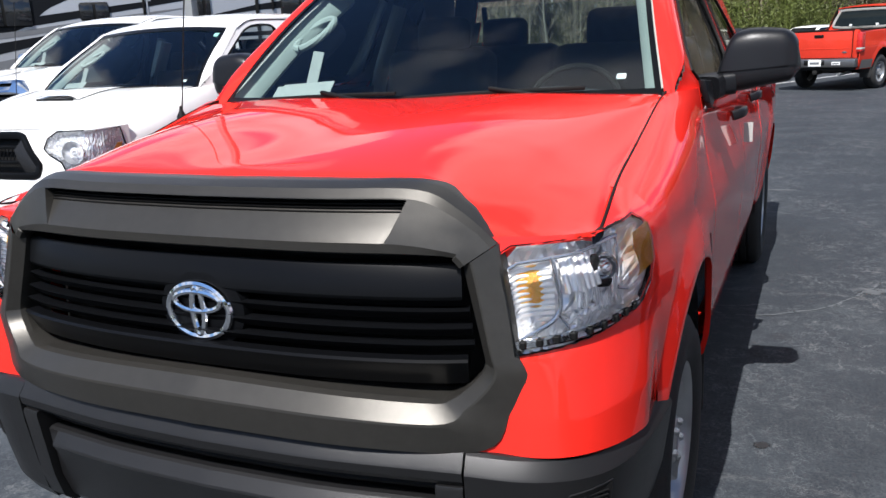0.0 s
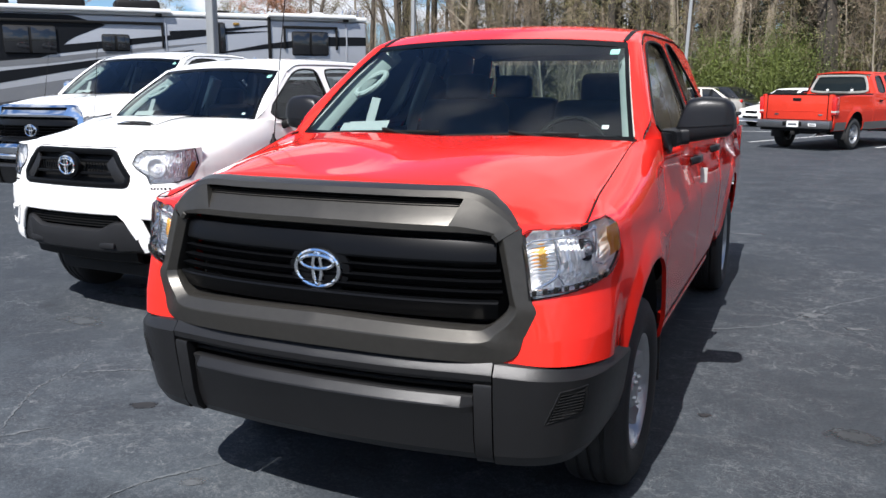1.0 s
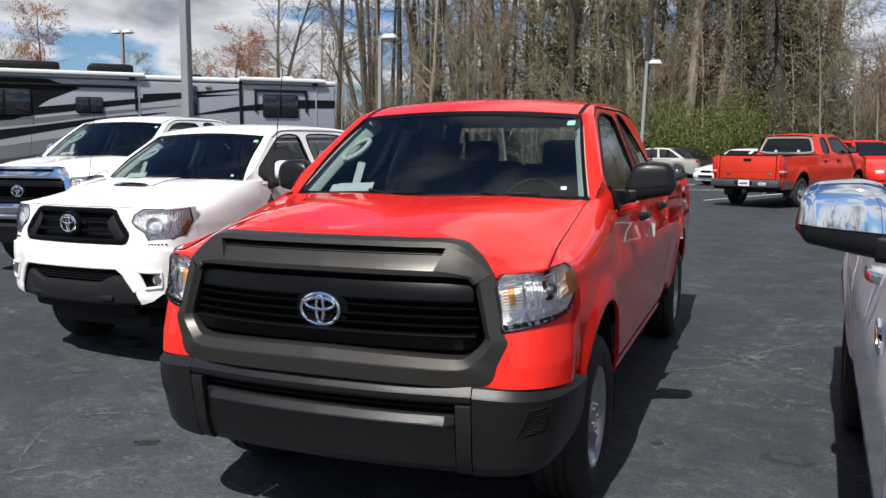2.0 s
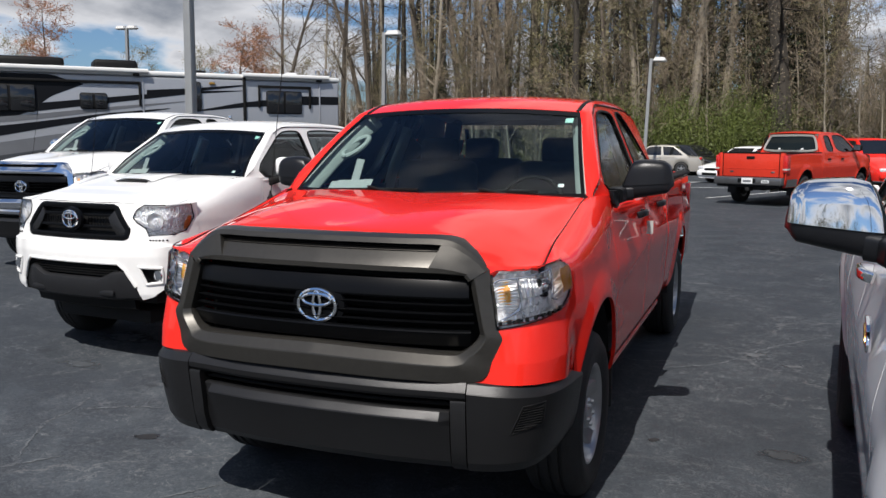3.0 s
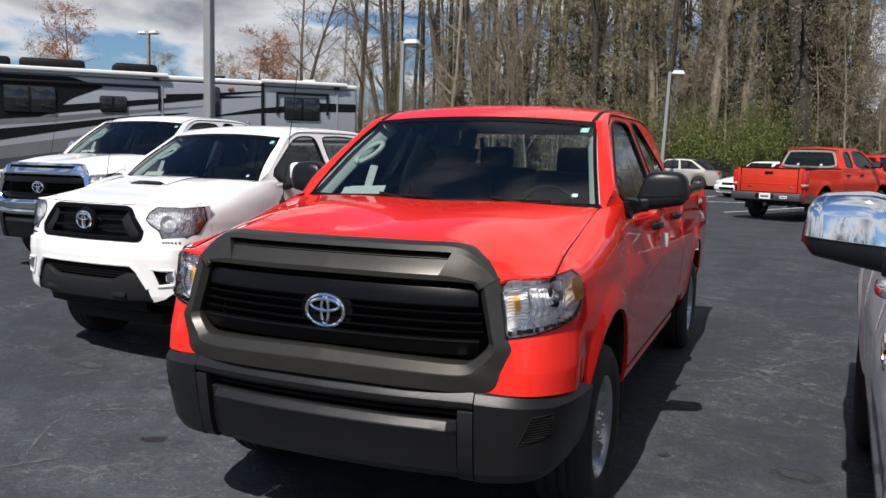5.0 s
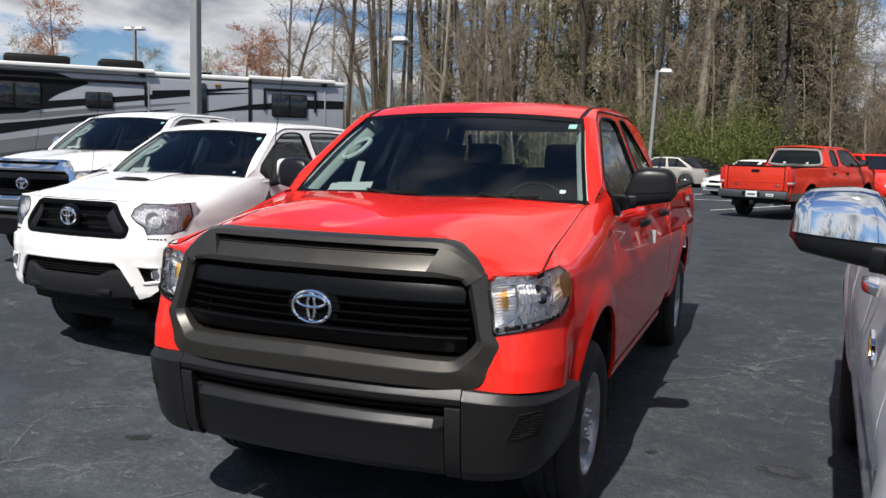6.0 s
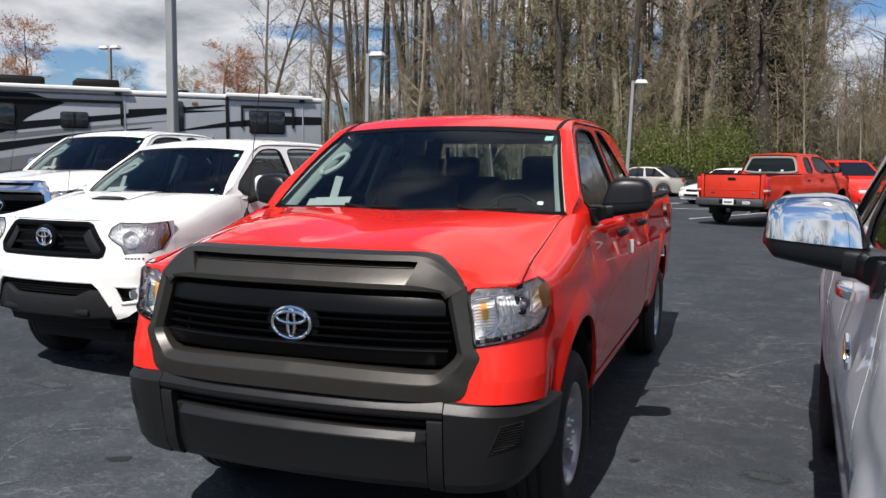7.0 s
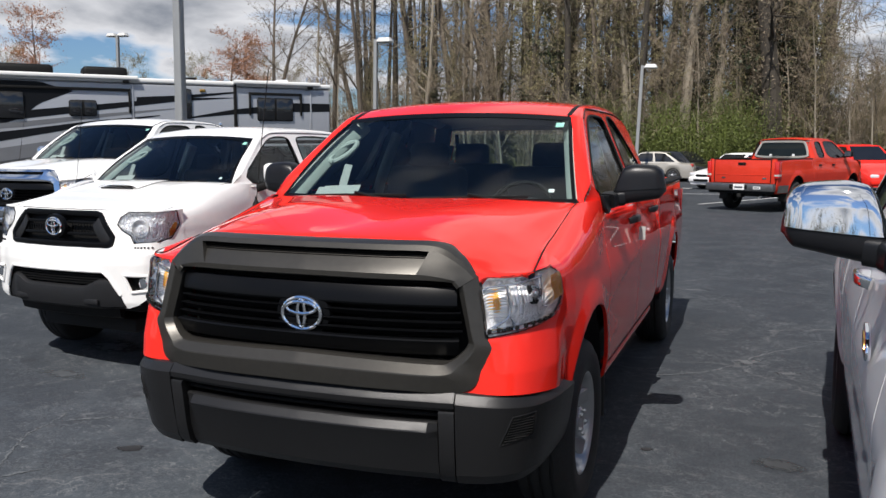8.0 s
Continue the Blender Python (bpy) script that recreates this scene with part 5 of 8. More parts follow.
def full_size_pickup(name, label, m, paint, chrome=False, wheels_dark=False, papers=True, group="trucks for sale"):
    root = thing(name, label, "pickup truck", m, group)
    full_size_front(root, paint, CHROME if chrome else CHARCOAL, CHROME if chrome else CHARCOAL, BUMPER if not chrome else CHROME)
    both("front_wing", lambda: side_panel(0.4755, 1.398, 40, lips=(0, 1)), paint, root)
    for y0, y1, n in ((1.404, 2.556, 30), (2.562, 3.420, 22)):
        for s, door in zip((1, -1), both("door", lambda: side_panel(y0, y1, n), paint, root)):
            yh = y1 - 0.24 if y0 < 2 else y1 - 0.18
            hx = 0.968
            hd = curve([(s * (hx + 0.0), yh - 0.10, 1.258), (s * (hx + 0.035), yh - 0.07, 1.268), (s * (hx + 0.035), yh + 0.05, 1.268), (s * hx, yh + 0.09, 1.262)], 14)
            part("door_handle", sweep(hd, rrect(0.024, 0.040, 0.009, 4)), CHROME if chrome else BLACKPL, door, "chrome door handle" if chrome else "black door handle")
            part("handle_cup", box(0.012, 0.12, 0.07, (s * (hx - 0.022), yh, 1.265), 0.004), MATTE, door)
    both("rear_quarter", lambda: side_panel(3.426, 3.640, 10), paint, root)
    both("bed_side", lambda: side_panel(3.662, 5.78, 44), paint, root)
    both("sill", lambda: sweep([(0.905, y, 0.462) for y in (1.42, 2.2, 3.0, 3.64)], rrect(0.06, 0.05, 0.015, 3)), paint, root)
    cab(root, paint, papers=papers)
    bed_and_tail(root, paint, CHROME)
    underbody(root)
    for y in WHEEL_Y:
        for x in (-0.845, 0.845):
            wheel(root, x, y, turn=0.35 + y)
    for sgn in (1, -1):
        mirror(root, sgn, CHROME if chrome else BLACKPL, BLACKPL)
    if chrome:
        for sgn in (1, -1):
            pts = [(sgn * 0.992, 1.76 + 0.075 * math.cos(t), 1.165 + 0.042 * math.sin(t) + 0.02 * math.cos(t)) for t in np.linspace(0, 2 * math.pi, 17)[:-1]]
            bd = part("side_badge", poly_plate(pts, (sgn * 0.014, 0, 0), bevel=0.003), CHROME, root, "chrome and gold side badge")
            part("badge_inlay", poly_plate([(sgn * 1.006, 1.76 + 0.05 * math.cos(t), 1.165 + 0.022 * math.sin(t) + 0.013 * math.cos(t)) for t in np.linspace(0, 2 * math.pi, 13)[:-1]], (sgn * 0.003, 0, 0)), GOLD, bd)
    part("antenna", sweep([(-0.875, 1.02, 1.39), (-0.88, 1.10, 1.75), (-0.885, 1.19, 2.13)], circle(0.0028, 6)), MATTE, root, "thin black antenna")
    part("antenna_foot", lathe([(0.0, 0.02), (0.012, 0.018), (0.03, 0.008), (0.05, 0.004)], 12, "z"), MATTE, root).matrix_basis = Matrix.Translation((-0.875, 1.02, fender_top(1.02) - 0.015))
    return root


red_truck = full_size_pickup("pickup_truck", "bright red crew pickup with charcoal grille and bumper", pose(0, 0, 0), RED)
tag = part("door_tag", box(0.040, 0.004, 0.085, m=Matrix.Translation((1.016, 2.44, 1.165)) @ Matrix.Rotation(radians(25), 4, "Z")), CARD, red_truck, "white paper tag hanging from the door handle", smooth=False)


# ---- white full-size pickups ----
full_size_pickup("pickup_truck", "white pickup with chrome mirrors parked beside the red one", pose(2.90, -2.16, 0, 0, 0, -3.0), PEARL, chrome=True)
full_size_pickup("pickup_truck", "white pickup with a chrome grille parked before the motorhome", pose(-6.675, 4.546, ground_z(-6.675, 6.5), 0, 0, 0.3), WHITE, chrome=True)


# ---- mid-size pickup ----
LEAN2 = ((0.50, -0.01), (0.60, -0.045), (0.90, -0.06), (0.985, -0.05), (0.996, -0.012), (1.05, 0.0), (1.20, 0.025), (1.335, 0.075))
M_GRILLE = [(-0.40, 1.285), (0.40, 1.285), (0.44, 1.272), (0.575, 1.105), (0.56, 1.055), (0.53, 1.045), (-0.53, 1.045), (-0.56, 1.055), (-0.575, 1.105), (-0.44, 1.272)]
M_LAMP = [(0.606, 1.205), (0.62, 1.262), (0.675, 1.300), (0.847, 1.303), (0.968, 1.307), (0.9725, 1.20), (0.955, 1.10), (0.915, 1.072), (0.752, 1.062), (0.718, 1.122), (0.64, 1.168)]
M_INTAKE = [(-0.52, 0.845), (0.52, 0.845), (0.575, 0.80), (0.66, 0.66), (0.70, 0.555), (-0.70, 0.555), (-0.66, 0.66), (-0.575, 0.80)]
M_FOG = [(0.69, 0.822), (0.87, 0.815), (0.87, 0.70), (0.755, 0.685)]


def mid_at(s, z, d=0.0):
    """A point of the mid-size nose by its way along the plan line (negative on the other side) and its height."""
    x, y, n = arc_pt(abs(s))
    k = sstep(ARC_K0, ARC_END, abs(s))
    p = Vector((x, y + interp(z, LEAN2) * (1 - k), z)) + n * (d + 0.012 * k * (1 if z < 0.99 else 0))
    p.x += k * (side0_x(max(0.75, min(z, 1.2))) - 0.976)
    return Vector((math.copysign(p.x, s) if s else 0.0, p.y, p.z))


def mid_pt(x, z, d=0.0):
    return mid_at(math.copysign(arc_of(abs(x)), x), z, d)


def plate_on(poly, d, n=14):
    """A dished panel that fills a polygon of the front."""
    cx, cz = sum(a for a, b in poly) / len(poly), sum(b for a, b in poly) / len(poly)
    ring = []
    for (a, b), (c, e) in zip(poly, poly[1:] + poly[:1]):
        ring += [(a + (c - a) * k / 5, b + (e - b) * k / 5) for k in range(5)]
    bm = bmesh.new()
    rows = []
    for q in range(n):
        s = 1 - q / (n - 1) * 0.999
        rows.append([mid_pt(cx + (a - cx) * s, cz + (b - cz) * s, d(1 - s)) for a, b in ring])
    skin(bm, rows, closed=True)
    return bm


def mid_size_front(root, paint, scoop=True):
    holes = [M_GRILLE, M_LAMP, [(-a, b) for a, b in M_LAMP], M_INTAKE, M_FOG, [(-a, b) for a, b in M_FOG]]
    def where(u, v):
        sa = (2 * u - 1) * ARC_END
        x = abs(arc_pt(abs(sa))[0])
        lo = interp(x, ((0.0, 0.552), (0.66, 0.552), (0.72, 0.56), (0.8, 0.585), (0.95, 0.70), (0.97, 0.735)))
        return sa, lo + (1.313 - lo) * v
    polys = [[(math.copysign(arc_of(abs(a)), a), b) for a, b in h] for h in holes]
    bm = holed(lambda u, v: mid_at(*where(u, v)), np.linspace(0, 1, 170).tolist(), np.linspace(0, 1, 70).tolist(), polys, where, mid_at)
    part("front_fascia", bm, paint, root)
    for h in holes[3:]:
        lip = []
        for (a, b), (c, e) in zip(h, h[1:] + h[:1]):
            lip += [mid_pt(a + (c - a) * k / 8, b + (e - b) * k / 8, 0.001) for k in range(8)]
        if h is M_INTAKE:
            n = len(lip)
            lip = [p for p in lip[n * 7 // 8 - 8:] + lip if p.z > 0.66]
            cut = max(range(len(lip) - 1), key=lambda k: (lip[k + 1] - lip[k]).length)
            lip = lip[:cut + 1] if cut > len(lip) / 2 else lip[cut + 1:]
            part("opening_lip", sweep(lip, circle(0.013, 8), up=(0, 1, 0.001)), paint, root)
            continue
        part("opening_lip", sweep(lip + lip[:1], circle(0.013, 8), up=(0, 1, 0.001), caps=False), paint, root)
    def hood(u, v):
        x = (2 * u - 1) * 0.857
        ax = abs(x)
        y0 = interp(ax, ((0, 0.068), (0.55, 0.115), (0.70, 0.16), (0.80, 0.185), (0.857, 0.215)))
        y1 = 1.215 - 0.13 * (1 - (x / 0.857) ** 2)
        y = y0 + (y1 - y0) * v
        zc = interp(y, ((0.05, 1.318), (0.2, 1.365), (0.5, 1.410), (0.9, 1.442), (1.2, 1.452)))
        zc = min(zc, 1.318 + 0.6 * (y - y0) + 0.0) if y - y0 < 0.12 else zc
        ze = min(fender_top(y), 1.318 + 0.5 * (y - y0))
        r = 1 - sstep(0.50, 0.86, ax)
        return Vector((x, y, ze + (zc - ze) * r + 0.004 * math.exp(-((ax - 0.52) / 0.05) ** 2) * sstep(0.05, 0.3, v) * (1 - sstep(0.5, 0.95, v))))
    part("bonnet", sheet(hood, 70, 50), paint, root)
    if scoop:
        sc = sheet(lambda u, v: Vector(((2 * u - 1) * (0.24 - 0.03 * v), 0.70 + 0.46 * v, interp(0.70 + 0.46 * v, ((0.5, 1.415), (0.9, 1.45), (1.2, 1.458))) + 0.026 * (1 - v) ** 0.8 * (1 - abs(2 * u - 1) ** 6))), 20, 12)
        so = part("bonnet_scoop", sc, paint, root)
        part("scoop_mouth", box(0.38, 0.016, 0.016, (0, 0.699, 1.452), 0.004), MATTE, so, "black scoop opening")
    def nose(u, v):
        y = 0.215 + (0.4757 - 0.215) * u
        sa = arc_of(0.86) + (ARC_END - arc_of(0.86)) * u
        a = mid_at(sa, 1.312)
        b = Vector((0.857, y, fender_top(y) - 0.002))
        p = a.lerp(b, v)
        p.z += 0.012 * u * math.sin(v * math.pi)
        return p
    both("front_wing_nose", lambda: sheet(nose, 12, 10), paint, root)
    # grille
    g = part("grille", plate_on(M_GRILLE, lambda k: -0.012 - 0.05 * sstep(0, 0.12, k)), MATTE, root, "dark grey grille")
    frame_pts = []
    for (a, b), (c, e) in zip(M_GRILLE, M_GRILLE[1:] + M_GRILLE[:1]):
        frame_pts += [mid_pt(a + (c - a) * k / 6, b + (e - b) * k / 6, 0.0) for k in range(6)]
    part("grille_frame", sweep(frame_pts + frame_pts[:1], rrect(0.045, 0.03, 0.01, 3), up=(0, 1, 0.001), caps=False), GRILLE, g)
    for sgn in (1, -1):
        part("grille_wing", poly_plate([mid_pt(sgn * a, b, 0.006) for a, b in ((0.43, 1.262), (0.56, 1.105), (0.545, 1.065), (0.47, 1.065), (0.40, 1.15), (0.38, 1.20))], (0, 0.03, 0), bevel=0.004), BUMPER, g)
        part("grille_bar", sweep([mid_pt(sgn * x, 1.215, -0.01) for x in np.linspace(0.1, 0.44, 6)], rrect(0.02, 0.022, 0.005, 3)), GRILLE, g)
        part("grille_bar", sweep([mid_pt(sgn * x, 1.125, -0.01) for x in np.linspace(0.08, 0.44, 6)], rrect(0.02, 0.022, 0.005, 3)), GRILLE, g)
        for k in range(9):
            part("grille_mesh", sweep([mid_pt(sgn * (0.13 + 0.032 * k), 1.13, -0.018), mid_pt(sgn * (0.15 + 0.032 * k), 1.21, -0.018)], rrect(0.007, 0.007, 0.002, 2), up=(0, 1, 0)), GRILLE, g)
    emblem(g, (0, interp(1.18, LEAN2) - 0.02, 1.18), 0.084, 0.066)
    # lamps
    for sgn in (1, -1):
        hl = new("headlamp")
        hl.parent = root
        tagged(hl, "clear headlamp with an amber corner")
        poly = [(sgn * a, b) for a, b in M_LAMP]
        part("lamp_bucket", plate_on(poly, lambda k: -0.006 - 0.030 * sstep(0, 0.25, k)), FACET, hl, "faceted bright reflector")
        part("lamp_lens", plate_on(poly, lambda k: 0.002 + 0.010 * sstep(0, 0.2, k)), LENS, hl, "clear lamp lens")
        am = [(sgn * a, b) for a, b in ((0.950, 1.105), (0.9615, 1.125), (0.9695, 1.215), (0.9625, 1.215), (0.952, 1.16))]
        part("indicator", plate_on(am, lambda k: -0.002), AMBER, hl, "amber indicator")
        c = mid_pt(sgn * 0.79, 1.175, -0.01)
        main = lathe([(0.022, 0.012), (0.030, 0.03), (0.020, 0.050), (0.004, 0.064), (0.0, 0.068)], 24, "y")
        main.transform(Matrix.Translation(c) @ Matrix.Rotation(radians(28 * sgn), 4, "Z"))
        part("main_reflector", main, FLUTE, hl)
        cont = [mid_pt(a, b, 0.003) for a, b in poly]
        part("lamp_bezel", sweep(cont + cont[:1], circle(0.004, 6), up=(0, 1, 0.001), caps=False), GRILLE, hl)
        for k in range(6):
            part("lamp_vent", box(0.018, 0.012, 0.014, mid_pt(sgn * (0.765 + 0.024 * k), 1.030, 0.0), 0.003, 1), MATTE, root)
        fg = part("fog_recess", plate_on([(sgn * a, b) for a, b in M_FOG], lambda k: -0.01 - 0.05 * sstep(0, 0.2, k)), MATTE, root, "black fog lamp recess")
        fl = lathe([(0.03, 0.0), (0.02, 0.03), (-0.01, 0.045), (-0.016, 0.04), (-0.018, 0.0)], 18, "y")
        fl.transform(Matrix.Translation(mid_pt(sgn * 0.845, 0.755, -0.02)))
        part("fog_lamp", fl, CHROME, fg)
    # intake and lower guard
    part("lower_intake", plate_on(M_INTAKE, lambda k: -0.01 - 0.08 * sstep(0, 0.12, k)), MATTE, root, "black lower intake")
    pl = [(x, plan_y(x) + interp(0.65, LEAN2)) for x in np.linspace(-0.70, 0.70, 41)]
    def guard(k, p):
        a = abs(p.x)
        s, w = sstep(0.30, 0.50, a), 0.034 * sstep(0.44, 0.60, a)
        t = 0.722 + 0.062 * s - 0.10 * sstep(0.56, 0.70, a)
        return [(-0.10, t), (-0.012 - w, t), (0.014 - w, t - 0.016), (0.020 - w, t - 0.045), (0.014 - w, 0.61), (0.0 - w, 0.565), (-0.035 - w, 0.545), (-0.10, 0.54)]
    gd = part("bumper_guard", plan_sweep(pl, guard), GUARD, root, "dark textured plastic lower bumper")
    part("lower_valance", plan_sweep([(x, plan_y(x) + interp(0.65, LEAN2)) for x in np.linspace(-0.60, 0.60, 21)], [(-0.16, 0.58), (-0.075, 0.56), (-0.10, 0.47), (-0.16, 0.45)]), MATTE, root, "black lower valance")
    for sgn in (1, -1):
        part("guard_recess", box(0.16, 0.03, 0.045, (sgn * 0.40, plan_y(0.40) + interp(0.65, LEAN2) - 0.008, 0.605), 0.012), GUARD, gd)
    for k in range(4):
        part("intake_bar", plan_sweep([(x, plan_y(x) + interp(0.78, LEAN2) + 0.02) for x in np.linspace(-0.5, 0.5, 15)], [(-0.02, 0.742 + 0.02 * k), (0.0, 0.742 + 0.02 * k), (0.0, 0.748 + 0.02 * k), (-0.02, 0.748 + 0.02 * k)]), MATTE, root)


def mid_size_pickup(name, label, m, paint, scale, mirror_mat, papers=True, group="trucks for sale", scoop=True, front_glass=GLASS, tail=False):
    root = thing(name, label, "pickup truck", m @ Matrix.Diagonal((*scale, 1)), group)
    SHAPE["top"] = TOP_MID
    mid_size_front(root, paint, scoop)
    both("front_wing", lambda: side_panel(0.4755, 1.398, 34, lips=(0, 1)), paint, root)
    for y0, y1, n in ((1.404, 2.556, 24), (2.562, 3.420, 16)):
        for s, door in zip((1, -1), both("door", lambda: side_panel(y0, y1, n), paint, root)):
            yh = y1 - 0.18
            part("door_handle", box(0.03, 0.17, 0.045, (s * 0.99, yh, 1.225), 0.010), MATTE if tail else paint, door)
    both("rear_quarter", lambda: side_panel(3.426, 3.640, 8), paint, root)
    both("bed_side", lambda: side_panel(3.662, 5.78, 36), paint, root)
    both("sill", lambda: sweep([(0.905, y, 0.462) for y in (1.42, 2.2, 3.0, 3.64)], rrect(0.06, 0.05, 0.015, 3)), MATTE, root)
    cab(root, paint, papers=papers, glass=front_glass, bars=not tail, gutter=False, low=True, wins=WIN_OLD if tail else None)
    bed_and_tail(root, paint, DULL if tail else CHROME, lamp=(0.86, 1.32))
    underbody(root)
    for y in WHEEL_Y:
        for x in (-0.845, 0.845):
            wheel(root, x, y, turn=0.9 + y)
    for sgn in (1, -1):
        h = box(0.24, 0.14, 0.19, (sgn * 1.09, 1.62, 1.53), 0.055, 4)
        mr = part("mirror", h, mirror_mat, root)
        part("mirror_arm", sweep([(sgn * 0.91, 1.52, 1.43), (sgn * 1.02, 1.60, 1.47)], rrect(0.06, 0.07, 0.02, 3)), MATTE, mr)
        part("mirror_glass", sheet(lambda u, v, s=sgn: Vector((s * (1.0 + 0.18 * u), 1.694, 1.465 + 0.13 * v)), 2, 2), CHROME, mr)
    SHAPE["top"] = TOP_FULL
    if not tail:
        # the scuttle and the foot of the windscreen stand higher than on the full-size truck
        for ob in root.children:
            if ob.type == "MESH" and ob.matrix_basis == Matrix.Identity(4):
                for v in ob.data.vertices:
                    y, z = v.co.y, v.co.z
                    v.co.z += 0.052 * sstep(1.16, 1.40, z) * (1 - 0.75 * sstep(1.45, 1.85, z)) * sstep(0.35, 1.15, y)
    return root


taco = mid_size_pickup("pickup_truck", "white compact pickup with a bonnet scoop, parked nose out", pose(-3.11, 1.795, ground_z(-3.11, 3.5), 0, 0, -4.5), WHITE, (0.883, 0.847, 0.92), WHITE)
part("antenna", sweep([(-0.875, 1.02, 1.39), (-0.88, 1.10, 1.80), (-0.885, 1.16, 2.15)], circle(0.003, 6)), MATTE, taco, "thin black antenna")
st = part("window_sticker", box(0.004, 0.20, 0.26, m=Matrix.Translation((0.872, 2.56, 1.62)) @ Matrix.Rotation(radians(25), 4, "Y")), PAPER, taco, "white and red window sticker", smooth=False)
for k in range(5):
    part("print_bar", box(0.003, 0.16, 0.036, m=Matrix.Translation((0.872, 2.56, 1.62)) @ Matrix.Rotation(radians(25), 4, "Y") @ Matrix.Translation((0.004, 0, -0.12 + 0.045 * k))), REDPRINT, st, smooth=False)

# ---- faded red pickup across the lot ----
FR = 153.0
tail_at = Vector((1.11, 20.8, 0))
old = mid_size_pickup("pickup_truck", "older faded red pickup with a long bed, seen from its tail", Matrix.Translation(tail_at) @ Matrix.Rotation(radians(FR), 4, "Z") @ Matrix.Translation((0, -5.98 * 0.97, 0)), OLDRED, (1.02, 0.97, 1.0), MATTE, papers=False, group="", scoop=False, front_glass=GLASS_DARK, tail=True)
LGREY = mat("grey_lower_paint", (0.16, 0.15, 0.14), 0.45, 0.3, 0.4, var=0.1, vscale=5)
for sgn in (1, -1):
    part("lower_side_band", sheet(lambda u, v, s=sgn: Vector((s * (0.962 + 0.032 * v), 5.15 + 0.60 * u, 0.52 + 0.20 * v)), 8, 4), LGREY, old)
    part("lower_side_band", sheet(lambda u, v, s=sgn: Vector((s * (0.958 + 0.034 * v), 1.46 + 2.68 * u, 0.50 + 0.20 * v)), 12, 4), LGREY, old)
for sgn in (1, -1):
    tl = part("tail_lamp_lens", box(0.115, 0.20, 0.44, (sgn * 0.945, 5.715, 1.12), 0.025, 3), REDLAMP, old, "red tail lamp with a clear reversing window")
    part("reversing_lamp", box(0.119, 0.204, 0.07, (sgn * 0.945, 5.715, 0.98), 0.02, 2), TRIM, tl)
    part("lamp_gap", box(0.008, 0.05, 0.60, (sgn * 0.79, 5.782, 1.08), 0.004, 1), MATTE, old, "dark shut line beside the tailgate")
part("tailgate_crease", box(1.50, 0.012, 0.018, (0, 5.797, 0.985), 0.005, 1), OLDRED, old)
part("bumper_step", box(0.50, 0.05, 0.12, (0, 5.965, 0.67), 0.015, 2), MATTE, old, "dark plate recess of the bumper")
part("lower_valance", box(1.76, 0.12, 0.10, (0, 5.86, 0.54), 0.02, 2), MATTE, old)
part("hitch", box(0.10, 0.30, 0.10, (0.0, 5.80, 0.44), 0.02, 2), UNDER, old)
part("spare_wheel", lathe([(-0.09, 0.15), (-0.10, 0.34), (-0.05, 0.38), (0.05, 0.38), (0.10, 0.34), (0.09, 0.15)], 28, "z"), RUBBER, old).matrix_basis = Matrix.Translation((0, 5.25, 0.52))
part("number_plate", box(0.31, 0.012, 0.155, (-0.02, 5.99, 0.665), 0.004, 1), PAPER, old, "pale number plate", smooth=False)
part("print_bar", box(0.22, 0.006, 0.05, (-0.02, 5.998, 0.66), 0.001, 1), PRINT, old, smooth=False)
part("bumper_sticker", box(0.20, 0.006, 0.07, (-0.52, 5.985, 0.655), 0.001, 1), PAPER, old, smooth=False)
part("print_bar", box(0.15, 0.005, 0.025, (-0.52, 5.99, 0.655), 0.001, 1), PRINT, old, smooth=False)
for x in (-0.62, 0.52):
    part("tailgate_badge", lathe([(0.0, 0.05), (0.008, 0.045), (0.010, 0.0)], 16, "y"), CHROME if x < 0 else GREYP, old).matrix_basis = Matrix.Translation((x, 5.796, 0.90)) @ Matrix.Diagonal((1.2, 1, 0.5, 1))
def back_pt(x, z, d):
    v = (z - 0.62) / 1.25
    return Vector((x, 3.60 - 0.17 * sstep(0.45, 1.0, v) + d, z))


ring = round_loop([(-0.76, 1.435), (0.76, 1.435), (0.73, 1.60), (0.63, 1.83), (0.56, 1.875), (-0.56, 1.875), (-0.63, 1.83), (-0.73, 1.60)])
pane = bmesh.new()
skin(pane, [[back_pt(a * k, 1.655 + (b - 1.655) * k, 0.022) for a, b in ring] for k in (1.0, 0.6, 0.2, 0.01)], closed=True)
part("rear_screen", pane, DARKPANE, old, "large dark rear window")
ringp = [back_pt(a, b, 0.026) for a, b in ring]
part("rear_screen_surround", sweep(ringp + ringp[:2], rrect(0.06, 0.03, 0.008, 3), up=(0, 1, 0), caps=False), SILVER, old, "silver rear window surround")
part("tailgate_cap", box(1.62, 0.075, 0.02, (0, 5.765, 1.398), 0.006), MATTE, old, "black tailgate cap")
for x in (-0.35, 0.3):
    part("rear_screen_sticker", box(0.07, 0.004, 0.05, back_pt(x, 1.50, 0.03), 0.001, 1), PAPER, old, smooth=False)
part("brake_lamp", box(0.30, 0.03, 0.03, (0, 3.45, 1.885), 0.008), REDLAMP, old)
part("exhaust", sweep([(-0.55, 5.3, 0.42), (-0.58, 5.95, 0.40)], circle(0.035, 12)), ALLOY, old, "steel exhaust pipe")


